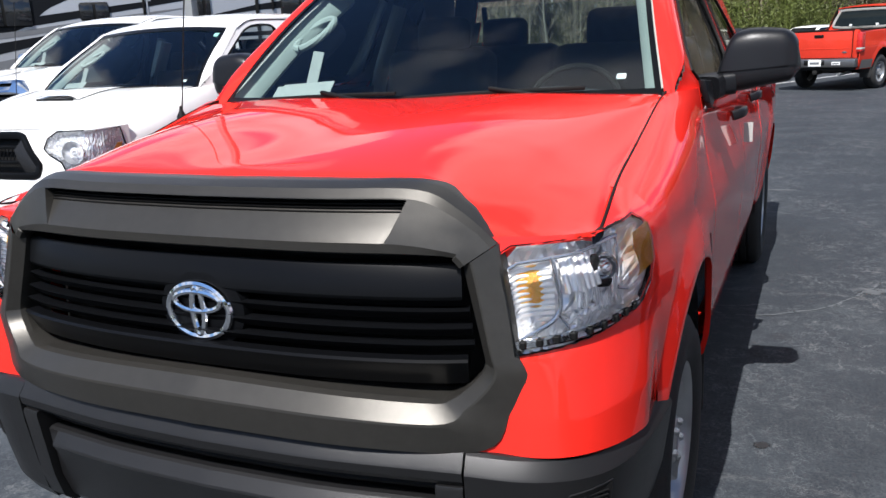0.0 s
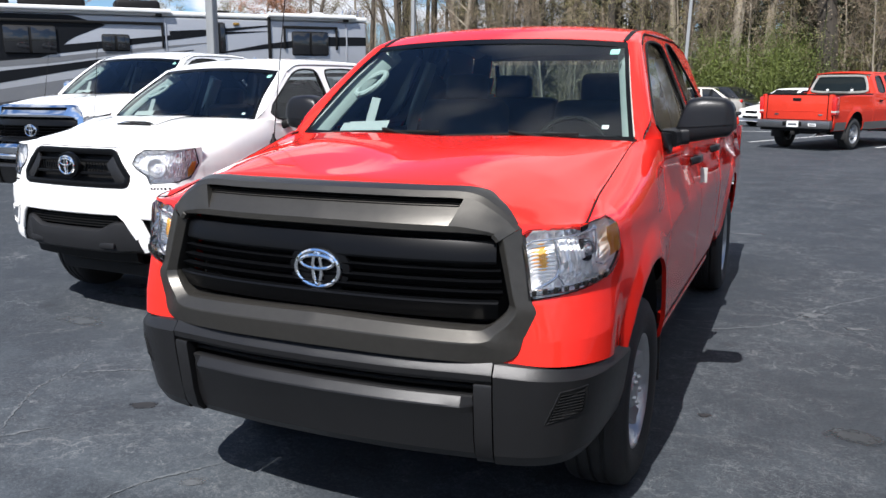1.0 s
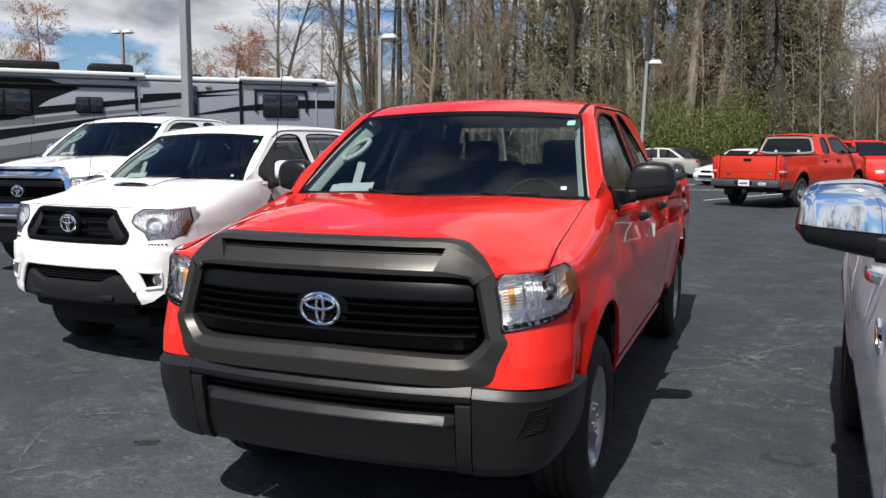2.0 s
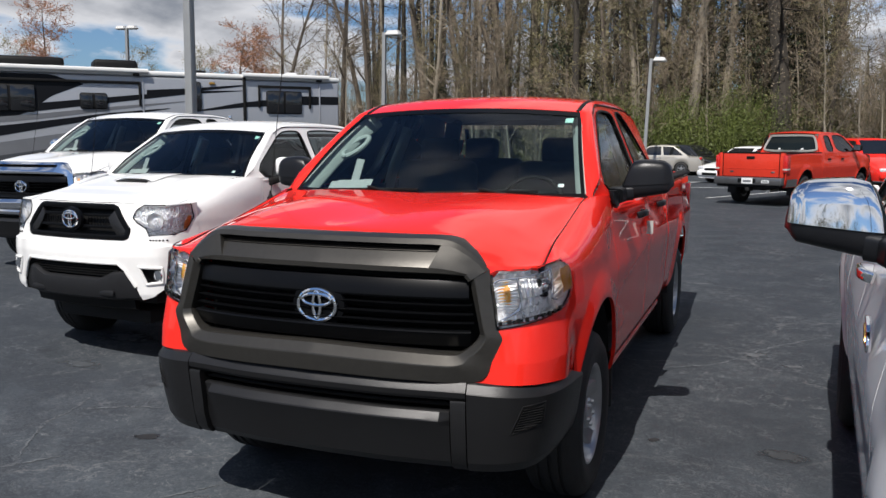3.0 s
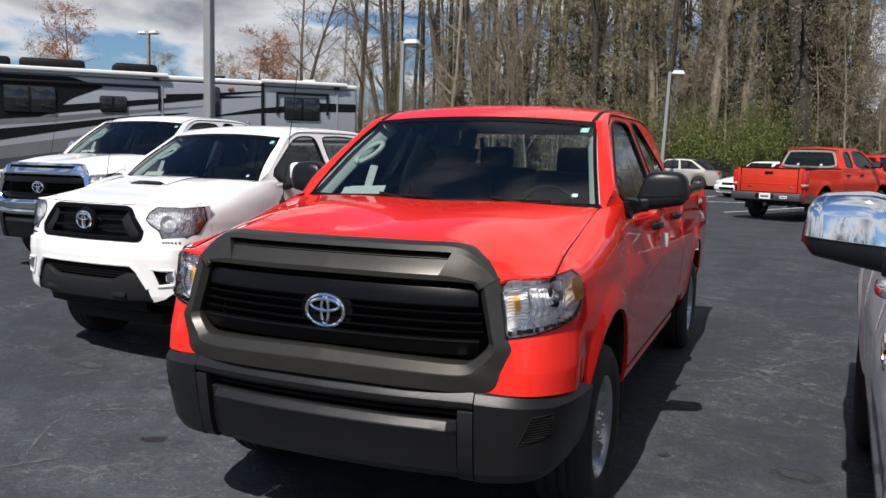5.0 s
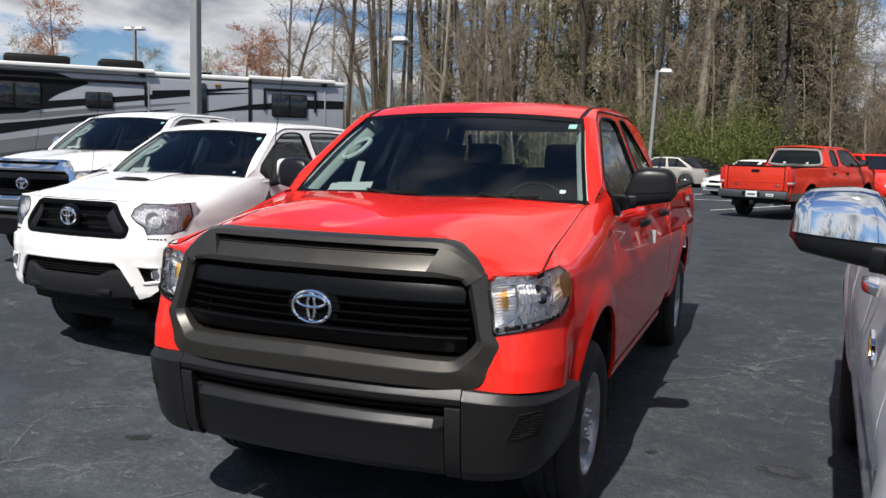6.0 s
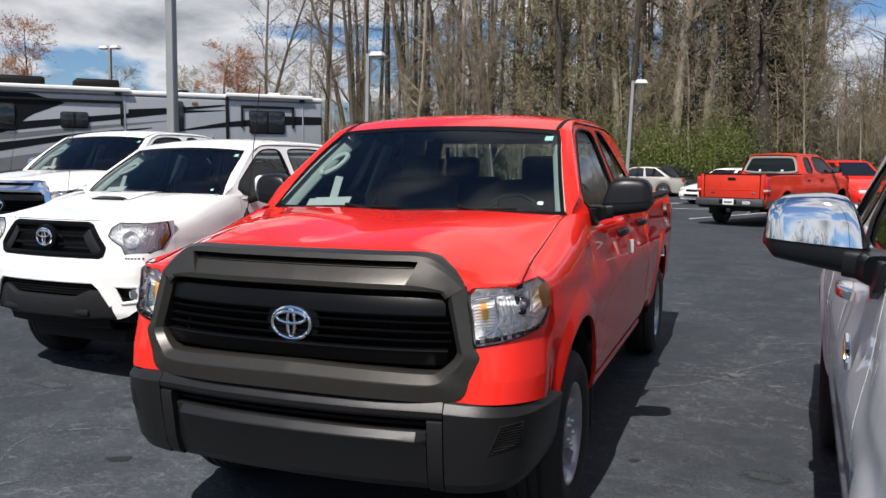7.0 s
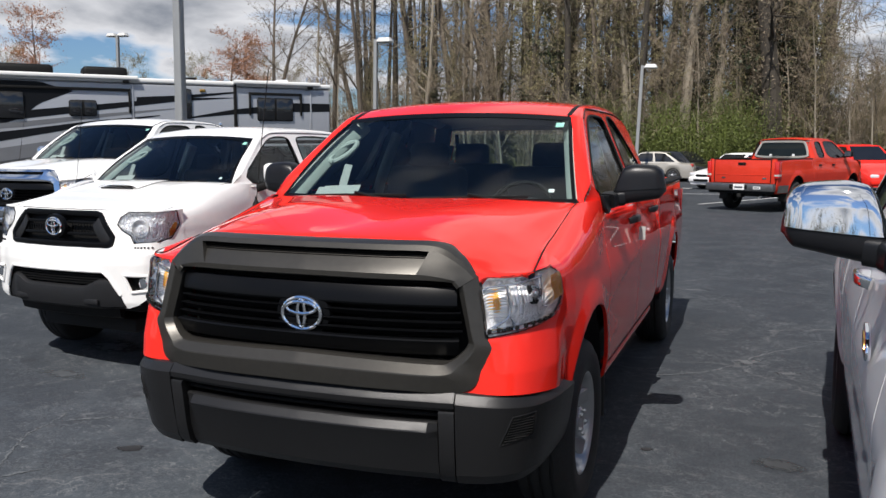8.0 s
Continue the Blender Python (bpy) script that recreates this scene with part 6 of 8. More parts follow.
# ---- passenger cars further off ----
def car(name, label, m, paint, length=4.6, width=1.78, height=1.45, wagon=False, group="cars along the far kerb"):
    """A closed car: body with wheel arches, painted cabin, one pane for each opening."""
    root = thing(name, label, "car", m, group)
    L, W, H = length, width / 2, height
    belt = H * 0.63
    ya, yb, R = 0.185 * L, 0.785 * L, 0.37
    def side(u):
        zt = flow(u, ((0, 0.52), (0.02, 0.66), (0.06, 0.74), (0.24, belt - 0.05), (0.30, belt - 0.01), (0.75, belt + 0.02), (0.95, belt - 0.01 if not wagon else belt), (0.985, belt - 0.09), (1.0, belt - 0.22)))
        w = W * flow(u, ((0, 0.74), (0.03, 0.86), (0.12, 0.965), (0.5, 1.0), (0.85, 0.975), (0.965, 0.90), (1, 0.80)))
        return L * u, zt, w
    def body(u, v):
        y, zt, w = side(u)
        lo = 0.21
        for yc in (ya, yb):
            k = abs(y - yc) / R
            if k < 1:
                lo = max(lo, 0.32 + 0.37 * math.sqrt(1 - k * k))
        q = 2 * v - 1
        a = abs(q)
        if a > 0.45:
            k = (1 - a) / 0.55
            return Vector((math.copysign(w * (0.95 + 0.05 * math.sin(k * math.pi * 0.85)), q), y, lo + (zt - 0.05 - lo) * k))
        k = a / 0.45
        return Vector((q / 0.45 * w * 0.955, y, zt - 0.05 * k ** 4))
    us = sorted(set(np.linspace(0, 1, 44).round(4).tolist() + [(yc + d * (R - e)) / L for yc in (ya, yb) for d in (-1, 1) for e in (0.001, 0.01, 0.04, 0.09)]))
    bm = bmesh.new()
    cap_ends(bm, skin(bm, [[body(u, j / 30) for j in range(31)] for u in us]))
    part("body", bm, paint, root)
    # cabin: corners at the belt and at the roof
    yb0, yb1, yr0, yr1 = 0.255 * L, (0.97 if wagon else 0.87) * L, 0.43 * L, (0.90 if wagon else 0.68) * L
    wb, wr = W * 0.93, W * 0.70
    def shell(a, b):
        """b runs from the belt on one side over the roof to the belt on the other; a from the windscreen to the rear."""
        q = 2 * b - 1
        up = min(1.0, (1 - abs(q)) / 0.42)
        up_ = 1 - (1 - up) ** 1.5
        y0, y1 = yb0 + (yr0 - yb0) * up, yb1 + (yr1 - yb1) * up
        x = math.copysign(wb + (wr - wb) * up, q) if abs(q) > 0.58 else q / 0.58 * wr
        y = y0 + (y1 - y0) * a
        bow = 0.035 * up * (1 - (2 * a - 1) ** 2) + (0.03 * (1 - (q / 0.58) ** 2) if abs(q) < 0.58 else 0)
        return Vector((x, y, belt - 0.03 + (H - 0.05 - belt + 0.03) * (0.35 * up_ + 0.65 * up) + bow))
    sh = bmesh.new()
    rows = [[shell(a, j / 30) for j in range(31)] for a in np.linspace(0, 1, 25)]
    cap_ends(sh, skin(sh, rows))
    part("cabin", sh, paint, root)
    for d in (1, -1):
        cuts = ((0.05, 0.46), (0.50, 0.80), (0.84, 0.95)) if wagon else ((0.07, 0.50), (0.55, 0.92))
        for a0, a1 in cuts:
            pane = sheet(lambda u, v: shell(a0 + (a1 - a0) * u, 0.5 + d * (0.5 - (0.025 + 0.155 * v))) + Vector((d * 0.008, 0, 0.003)), 6, 4)
            part("side_window", pane, GLASS_RV, root, "dark tinted side window")
        part("mirror", box(0.18, 0.11, 0.13, (d * (W + 0.05), 0.33 * L, belt + 0.03), 0.035, 3), paint, root)
        part("headlamp", box(0.32, 0.14, 0.14, (d * W * 0.64, 0.10, 0.62), 0.04, 3), FLUTE, root, "clear headlamp")
        part("tail_lamp", box(0.30, 0.12, 0.15, (d * W * 0.66, L - 0.07, belt - 0.11), 0.04, 3), REDLAMP, root, "red tail lamp")
        part("door_seam", sweep([(d * (W + 0.002), 0.56 * L, 0.30), (d * (W + 0.002), 0.56 * L, belt - 0.06)], rrect(0.008, 0.01, 0.002, 2), up=(0, 1, 0)), MATTE, root)
        part("door_handle", box(0.02, 0.16, 0.03, (d * W, 0.53 * L, belt - 0.10), 0.006), paint, root)
    for y0, y1, name_ in ((yb0, yr0, "windscreen"), (yb1, yr1, "rear_screen")):
        out_ = -1 if y0 < y1 else 1
        def pane_(u, v):
            p = Vector(((2 * u - 1) * (wb + (wr - wb) * (0.12 + 0.80 * v)) * 0.90, y0 + (y1 - y0) * (0.12 + 0.80 * v), belt - 0.03 + (H - 0.02 - belt) * (0.12 + 0.80 * v)))
            return p + Vector((0, out_ * 0.02, 0.02))
        part(name_, sheet(pane_, 8, 6), GLASS_RV, root, "dark car screen")
    part("front_bumper", box(W * 1.66, 0.22, 0.26, (0, 0.06, 0.40), 0.08, 3), paint, root)
    part("air_intake", box(W * 0.9, 0.05, 0.10, (0, -0.045, 0.38), 0.02), MATTE, root)
    part("rear_bumper", box(W * 1.66, 0.22, 0.28, (0, L - 0.06, 0.42), 0.08, 3), paint, root)
    part("grille", box(0.6, 0.06, 0.09, (0, -0.01, 0.58), 0.02), MATTE, root)
    part("underbody", box(W * 1.6, L * 0.9, 0.2, (0, L / 2, 0.32), 0.03), UNDER, root)
    for yc in (ya, yb):
        for d in (1, -1):
            wheel(root, d * (W - 0.12), yc, 0.33)
    return root


car("car", "champagne sedan parked at the wood's edge", pose(-6.0, 41.9, 0, 0, 0, -97), SILVER, 4.6, 1.74, 1.52)
car("car", "white sports coupe parked nose towards the lot", pose(-0.62, 33.0, 0, 0, 0, -42), WHITE, 4.5, 1.78, 1.50)
car("car", "black estate car under the shrubs", pose(-0.4, 41.6, 0, 0, 0, 62), BLACKP, 4.3, 1.75, 1.55, True)
car("car", "dark grey estate car in the far row", pose(5.6, 40.0, 0, 0, 0, 20), GREYP, 4.8, 1.85, 1.70, True)
car("car", "bright red estate car in the far row", pose(6.3, 33.0, 0, 0, 0, 25), RED, 4.7, 1.90, 1.85, True)
car("car", "black estate car in the far row", pose(3.2, 41.8, 0, 0, 0, 40), BLACKP, 4.4, 1.8, 1.5, True)


# ---- motorhome: x from its tail (0) forward (-11.6), the seen side at y = 0 ----
RVGREY = mat("silver_gelcoat", (0.33, 0.345, 0.37), 0.35, 0.25, 0.5, var=0.05, vscale=1.5)
RVDARK = mat("dark_grey_gelcoat", (0.05, 0.052, 0.058), 0.3, 0.1, 0.7, var=0.1, vscale=2)
RVBLACK = mat("black_vinyl_stripe", (0.008, 0.009, 0.011), 0.35, 0.0, 0.0, spec=0.12, var=0.1, vscale=3)
RVMID = mat("mid_grey_stripe", (0.14, 0.145, 0.155), 0.35, 0.1, 0.5, var=0.08, vscale=3)
RVWHITE = mat("white_fibreglass", (0.72, 0.72, 0.70), 0.4, 0.0, 0.4, var=0.05, vscale=3)
rv = thing("motorhome", "large grey motorhome with black swoosh stripes behind the pickups", "motorhome", pose(-10.7, 20.0, 0, 0, 0, 49.1))
part("body_wall", box(11.5, 2.5, 2.75, (-5.75, 1.25, 2.075), 0.06, 3), RVGREY, rv)
part("skirt", box(11.2, 2.44, 0.55, (-5.75, 1.25, 0.62), 0.03), RVDARK, rv)
part("roof", box(11.55, 2.54, 0.14, (-5.75, 1.25, 3.53), 0.05, 3), RVWHITE, rv, "white roof with rolled awning rail")
part("nose", box(0.5, 2.3, 2.4, (-11.6, 1.25, 1.9), 0.2, 4), RVGREY, rv)
part("front_screen", box(0.04, 2.0, 1.1, (-11.86, 1.25, 2.4), 0.015), GLASS_RV, rv)


def stripe(tab_top, tab_bot, m, y=-0.004, n=30, label=""):
    x0, x1 = tab_top[0][0], tab_top[-1][0]
    bm = sheet(lambda u, v: Vector((x0 + (x1 - x0) * u, y, interp(x0 + (x1 - x0) * u, tab_bot) * (1 - v) + interp(x0 + (x1 - x0) * u, tab_top) * v)), n, 2)
    return part("stripe", thick(bm, 0.002), m, rv, label, smooth=False)


stripe(((-11.4, 3.42), (-8.0, 3.42), (-7.6, 3.30), (-7.2, 3.20)), ((-11.4, 2.10), (-9.3, 2.15), (-8.5, 2.45), (-8.0, 2.85), (-7.2, 3.18)), RVBLACK, label="black paint panel")
stripe(((-11.4, 2.45), (-8.4, 2.66), (-6.6, 2.86), (-4.6, 3.08), (-2.9, 3.14)), ((-11.4, 2.20), (-8.4, 2.45), (-6.6, 2.70), (-4.6, 2.98), (-2.9, 3.13)), RVBLACK, -0.006)
stripe(((-11.4, 2.10), (-8.4, 2.38), (-6.6, 2.60), (-4.6, 2.80)), ((-11.4, 1.95), (-8.4, 2.24), (-6.6, 2.50), (-4.6, 2.78)), RVMID, -0.005)
stripe(((-11.4, 1.80), (-8.4, 2.18), (-6.6, 2.44), (-5.0, 2.60)), ((-11.4, 1.40), (-8.4, 1.98), (-6.6, 2.32), (-5.0, 2.58)), RVBLACK, -0.006)
stripe(((-11.4, 1.30), (-8.0, 1.85), (-5.5, 2.25)), ((-11.4, 1.0), (-8.0, 1.50), (-5.5, 2.22)), RVMID, -0.005)
stripe(((-11.4, 1.45), (-8.0, 1.52), (-4.0, 1.7), (0.0, 1.8)), ((-11.4, 0.85), (-8.0, 0.85), (-4.0, 0.85), (0.0, 0.85)), RVDARK, -0.004)
stripe(((-4.25, 2.55), (-2.95, 2.80), (-1.2, 3.02), (-0.02, 3.03)), ((-4.25, 2.52), (-2.95, 2.66), (-1.2, 2.76), (-0.02, 2.79)), RVBLACK, -0.006)
stripe(((-5.6, 3.08), (-4.4, 3.16), (-2.95, 3.30)), ((-5.6, 2.94), (-4.4, 3.06), (-2.95, 3.26)), RVBLACK, -0.008)


def rv_window(x0, x1, z0, z1):
    cx, cz = (x0 + x1) / 2, (z0 + z1) / 2
    w = part("window", box(x1 - x0, 0.22, z1 - z0, (cx, 0.065, cz), 0.085, 4), MATTE, rv, "dark tinted window in a black rounded frame")
    part("pane", box((x1 - x0) / 2 - 0.06, 0.02, z1 - z0 - 0.09, (cx - (x1 - x0) / 4, -0.05, cz), 0.008), GLASS_RV, w)
    part("pane", box((x1 - x0) / 2 - 0.06, 0.02, z1 - z0 - 0.09, (cx + (x1 - x0) / 4, -0.047, cz), 0.008), GLASS_RV, w)


rv_window(-7.32, -6.60, 2.52, 2.98)
rv_window(-4.48, -4.11, 2.50, 3.36)
rv_window(-2.27, -1.16, 2.47, 3.17)
rv_window(-9.6, -8.35, 2.42, 3.16)
rv_window(-11.2, -10.2, 2.35, 3.10)
for x0, x1, z in ((-11.3, -5.75, 3.26), (-2.50, -0.90, 3.27)):
    fr = part("slide_out_frame", box(x1 - x0, 0.06, 0.07, ((x0 + x1) / 2, -0.03, z), 0.01), MATTE, rv)
    part("frame_leg", box(0.06, 0.06, 0.62, (x1 - 0.03, -0.03, z - 0.30), 0.01), MATTE, fr)
    if x0 > -5:
        part("frame_leg", box(0.06, 0.06, 0.62, (x0 + 0.03, -0.03, z - 0.30), 0.01), MATTE, fr)
for x0, x1 in ((-11.5, -5.56), (-2.95, -0.35)):
    aw = part("awning", sweep([(x0, -0.07, 3.58), (x1, -0.07, 3.58)], rrect(0.14, 0.12, 0.04, 4)), RVWHITE, rv, "rolled white awning")
    part("awning_bracket", box(0.16, 0.10, 0.08, (x1 - 0.30, -0.06, 3.48), 0.02), MATTE, aw)
part("side_seam", box(0.09, 0.05, 2.0, (-2.90, -0.015, 2.52), 0.01), MATTE, rv)
part("side_seam", box(0.05, 0.03, 1.5, (-5.70, -0.01, 2.70), 0.01), RVGREY, rv)
part("side_seam", box(0.04, 0.03, 1.7, (-0.62, -0.01, 2.55), 0.01), RVGREY, rv)
part("porch_lamp", box(0.16, 0.05, 0.08, (-3.82, -0.02, 3.31), 0.015), GOLD, rv)
part("door_latch", box(0.08, 0.04, 0.14, (-3.35, -0.02, 2.35), 0.015), CHROME, rv)
for x, l in ((-6.3, 1.15), (-8.4, 1.6), (-9.9, 1.0)):
    part("roof_air_unit", box(l, 0.8, 0.30, (x, 0.9, 3.76), 0.10, 3), MATTE, rv, "black roof air conditioner")
part("roof_vent", box(0.4, 0.4, 0.14, (-4.0, 1.0, 3.66), 0.04), MATTE, rv)
part("roof_pod", box(0.35, 0.4, 0.18, (-1.2, 1.0, 3.68), 0.06, 3), RVWHITE, rv)
for k in range(3):
    x = -0.55 + 0.24 * k
    part("ladder_rail", sweep(curve([(x, 0.5, 3.55), (x, 0.5, 3.80), (x + 0.08, 0.5, 3.88), (x + 0.16, 0.5, 3.80), (x + 0.16, 0.5, 3.55)], 12), circle(0.018, 6)), CHROME, rv)
for x in (-2.6, -8.9):
    for y in (0.2, 2.3):
        w = wheel(rv, 0.0, 0.0, 0.5)
        w.matrix_basis = Matrix.Translation((x, y, 0.5)) @ Matrix.Rotation(radians(90 if y > 1 else -90), 4, "Z")

# ---- lamp posts ----
POLE = mat("grey_painted_pole", (0.30, 0.31, 0.31), 0.45, 0.3, 0.0, var=0.08, vscale=4)
LAMPHEAD = mat("lamp_housing", (0.55, 0.55, 0.53), 0.5, 0.0, 0.1, var=0.06, vscale=5)


def street_lamp(x, y, h, heads, thick_=0.15, tilt=0.0, turn=0.0):
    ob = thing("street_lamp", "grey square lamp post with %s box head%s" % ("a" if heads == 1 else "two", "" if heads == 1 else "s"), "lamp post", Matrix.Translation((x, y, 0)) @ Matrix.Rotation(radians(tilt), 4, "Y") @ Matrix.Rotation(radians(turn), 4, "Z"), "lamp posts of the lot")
    part("base", box(0.6, 0.6, 0.5, (0, 0, 0.25), 0.04), LAMPHEAD, ob, "concrete lamp base")
    part("pole", sweep([(0, 0, 0.4), (0, 0, h * 0.5), (0, 0, h)], rrect(thick_, thick_, 0.015, 3), up=(0, 1, 0), scale=lambda k: 1 - 0.2 * k), POLE, ob)
    for s in ((1,) if heads == 1 else (1, -1)):
        part("arm", sweep([(0, 0, h - 0.12), (s * 0.30, 0, h - 0.08)], rrect(0.07, 0.07, 0.01, 3)), POLE, ob)
        hd = box(0.62, 0.42, 0.20, (s * 0.40, 0, h - 0.04), 0.05, 2)
        for v in hd.verts:
            if v.co.z > h - 0.02:
                v.co.x = s * 0.40 + (v.co.x - s * 0.40) * 0.78
                v.co.y *= 0.75
        head = part("lamp_head", hd, LAMPHEAD, ob)
        part("lamp_glass", box(0.46, 0.30, 0.03, (s * 0.40, 0, h - 0.15), 0.01), LENS, head)
    return ob


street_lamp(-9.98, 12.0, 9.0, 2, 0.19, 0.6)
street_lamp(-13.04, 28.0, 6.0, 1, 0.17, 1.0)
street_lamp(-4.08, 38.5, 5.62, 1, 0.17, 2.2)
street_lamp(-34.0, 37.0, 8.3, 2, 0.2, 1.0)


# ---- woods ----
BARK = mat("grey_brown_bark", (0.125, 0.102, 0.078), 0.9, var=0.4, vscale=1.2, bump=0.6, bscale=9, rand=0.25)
# dark trunks' own colour; on the far woods it stands in for shade
BARK_DARK = mat("dark_and_shaded_bark", (0.052, 0.044, 0.034), 0.95, var=0.4, vscale=1.2, rand=0.4)
BARK_PALE = mat("pale_bark", (0.27, 0.235, 0.18), 0.9, var=0.3, vscale=1.5, bump=0.5, bscale=9, rand=0.25)
TWIG = mat("bare_twigs", (0.23, 0.185, 0.13), 0.9, var=0.25, vscale=0.4, rand=0.4)
BUD_TAN = mat("tan_buds", (0.235, 0.205, 0.105), 0.8, var=0.3, vscale=0.5, rand=0.4)
BUD_ORANGE = mat("orange_buds", (0.36, 0.175, 0.095), 0.8, var=0.25, vscale=0.5, rand=0.35)
LEAF_GREEN = mat("spring_leaves", (0.105, 0.132, 0.026), 0.6, var=0.35, vscale=0.35, rand=0.45)
LEAF_OLIVE = mat("olive_leaves", (0.11, 0.105, 0.035), 0.7, var=0.3, vscale=0.35, rand=0.45)
LEAF_DARK = mat("ivy_leaves", (0.022, 0.034, 0.012), 0.55, var=0.4, vscale=0.5, rand=0.5)


class Acc:
    """Gathers tubes, twigs and leaves into one mesh."""

    def __init__(self, seed):
        self.v, self.f, self.r = [], [], np.random.RandomState(seed)

    def tube(self, pts, radii, n=5):
        base = len(self.v)
        for k, (p, r) in enumerate(zip(pts, radii)):
            d = (pts[min(k + 1, len(pts) - 1)] - pts[max(k - 1, 0)])
            d = d / (np.linalg.norm(d) + 1e-9)
            a = np.cross(d, (0.31, 0.95, 0.0) if abs(d[2]) > 0.5 else (0, 0, 1.0))
            a /= np.linalg.norm(a) + 1e-9
            b = np.cross(d, a)
            for q in range(n):
                t = 2 * math.pi * q / n
                self.v.append(p + r * (math.cos(t) * a + math.sin(t) * b))
        for k in range(len(pts) - 1):
            for q in range(n):
                o = base + k * n
                self.f.append((o + q, o + (q + 1) % n, o + n + (q + 1) % n, o + n + q))

    def twig(self, p, d, w):
        a = np.cross(d, self.r.normal(size=3))
        a = a / (np.linalg.norm(a) + 1e-9) * w
        o = len(self.v)
        self.v += [p - a, p + a, p + d]
        self.f.append((o, o + 1, o + 2))

    def leaf(self, p, s):
        a = self.r.normal(size=3)
        b = np.cross(a, self.r.normal(size=3))
        a, b = a / np.linalg.norm(a) * s, b / (np.linalg.norm(b) + 1e-9) * s * 0.6
        o = len(self.v)
        self.v += [p - a, p + b, p + a, p - b]
        self.f.append((o, o + 1, o + 2, o + 3))

    def done(self, name, material, parent=None, label=""):
        me = bpy.data.meshes.new(name)
        me.from_pydata([tuple(p) for p in self.v], [], self.f)
        me.materials.append(material)
        ob = new(name, me)
        if parent:
            ob.parent = parent
        if label:
            tagged(ob, label)
        return ob


def grow(wood, crown, p, d, length, r, level, leaf, leaves, twigs, spread=0.7):
    """A limb with its side limbs; the last ones carry twigs and buds."""
    R = wood.r
    n = 4
    pts, rad = [p], [r]
    for k in range(n):
        d = d + R.normal(size=3) * 0.13 + np.array((0, 0, 0.05))
        d /= np.linalg.norm(d)
        p = p + d * length / n
        pts.append(p)
        rad.append(r * (1 - 0.8 * (k + 1) / n))
    wood.tube(pts, rad, 5 if level < 2 else 3)
    if level < 2:
        for k in range(R.randint(4, 7)):
            t = R.uniform(0.25, 1.0)
            i = min(n - 1, int(t * n))
            q = pts[i] + (pts[i + 1] - pts[i]) * (t * n - i)
            e = d + R.normal(size=3) * spread
            e[2] += 0.15
            e /= np.linalg.norm(e)
            grow(wood, crown, q, e, length * R.uniform(0.35, 0.6), r * 0.4, level + 1, leaf, leaves, twigs, spread)
    else:
        for k in range(twigs):
            t = R.uniform(0.1, 1.0)
            i = min(n - 1, int(t * n))
            q = pts[i] + (pts[i + 1] - pts[i]) * (t * n - i)
            e = d * 0.6 + R.normal(size=3) * 0.6
            e *= R.uniform(0.35, 0.9) / (np.linalg.norm(e) + 1e-9)
            crown.twig(q, e, 0.010)
            for _ in range(leaves):
                crown.leaf(q + e * R.uniform(0.2, 1.1) + R.normal(size=3) * 0.06, leaf * R.uniform(0.6, 1.3))


def tree(seed, h, r, bark, crown_mat, first=0.4, limbs=16, leaf=0.05, leaves=1, twigs=9, reach=0.22, ivy=0, label="", m=None, fork=False):
    ob = thing("tree", label, "tree", m, "trees at the lot's edge")
    wood, crown = Acc(seed), Acc(seed + 500)
    R = wood.r
    stems = [(np.zeros(3), np.array((R.normal() * 0.04, R.normal() * 0.04, 1.0)))]
    if fork:
        stems.append((np.array((0.1, 0, h * 0.25)), np.array((0.22, R.normal() * 0.1, 1.0))))
    for p0, d in stems:
        hh = h - p0[2]
        pts, rad = [], []
        p = p0.copy()
        for k in range(11):
            pts.append(p.copy())
            rad.append(r * (1.25 if k == 0 and p0[2] == 0 else 1.0) * (1 - 0.86 * k / 10) * (0.8 if p0[2] else 1))
            d = d + np.array((R.normal() * 0.035, R.normal() * 0.035, 0.02))
            p = p + d / np.linalg.norm(d) * hh / 10
        wood.tube(pts, rad, 8)
        for k in range(limbs):
            t = first + (1 - first) * (k + R.uniform()) / limbs
            i = min(9, int(t * 10))
            q = pts[i] + (pts[i + 1] - pts[i]) * (t * 10 - i)
            a = R.uniform(0, 2 * math.pi)
            e = np.array((math.cos(a), math.sin(a), R.uniform(0.35, 1.1)))
            e /= np.linalg.norm(e)
            grow(wood, crown, q, e, h * reach * R.uniform(0.5, 1.0) * (1.15 - 0.6 * t), r * 0.28 * (1.1 - t * 0.7), 1, leaf, leaves, twigs)
        for k in range(ivy):
            t = R.uniform(0.0, 0.8) ** 1.2
            i = min(9, int(t * 10))
            q = pts[i] + (pts[i + 1] - pts[i]) * (t * 10 - i)
            crown.leaf(q + R.normal(size=3) * (0.35 + 0.5 * R.uniform() ** 2) * np.array((1, 1, 0.7)), leaf * R.uniform(0.8, 1.6))
    wood.done("trunk", bark, ob)
    crown.done("crown", crown_mat, ob)
    return ob


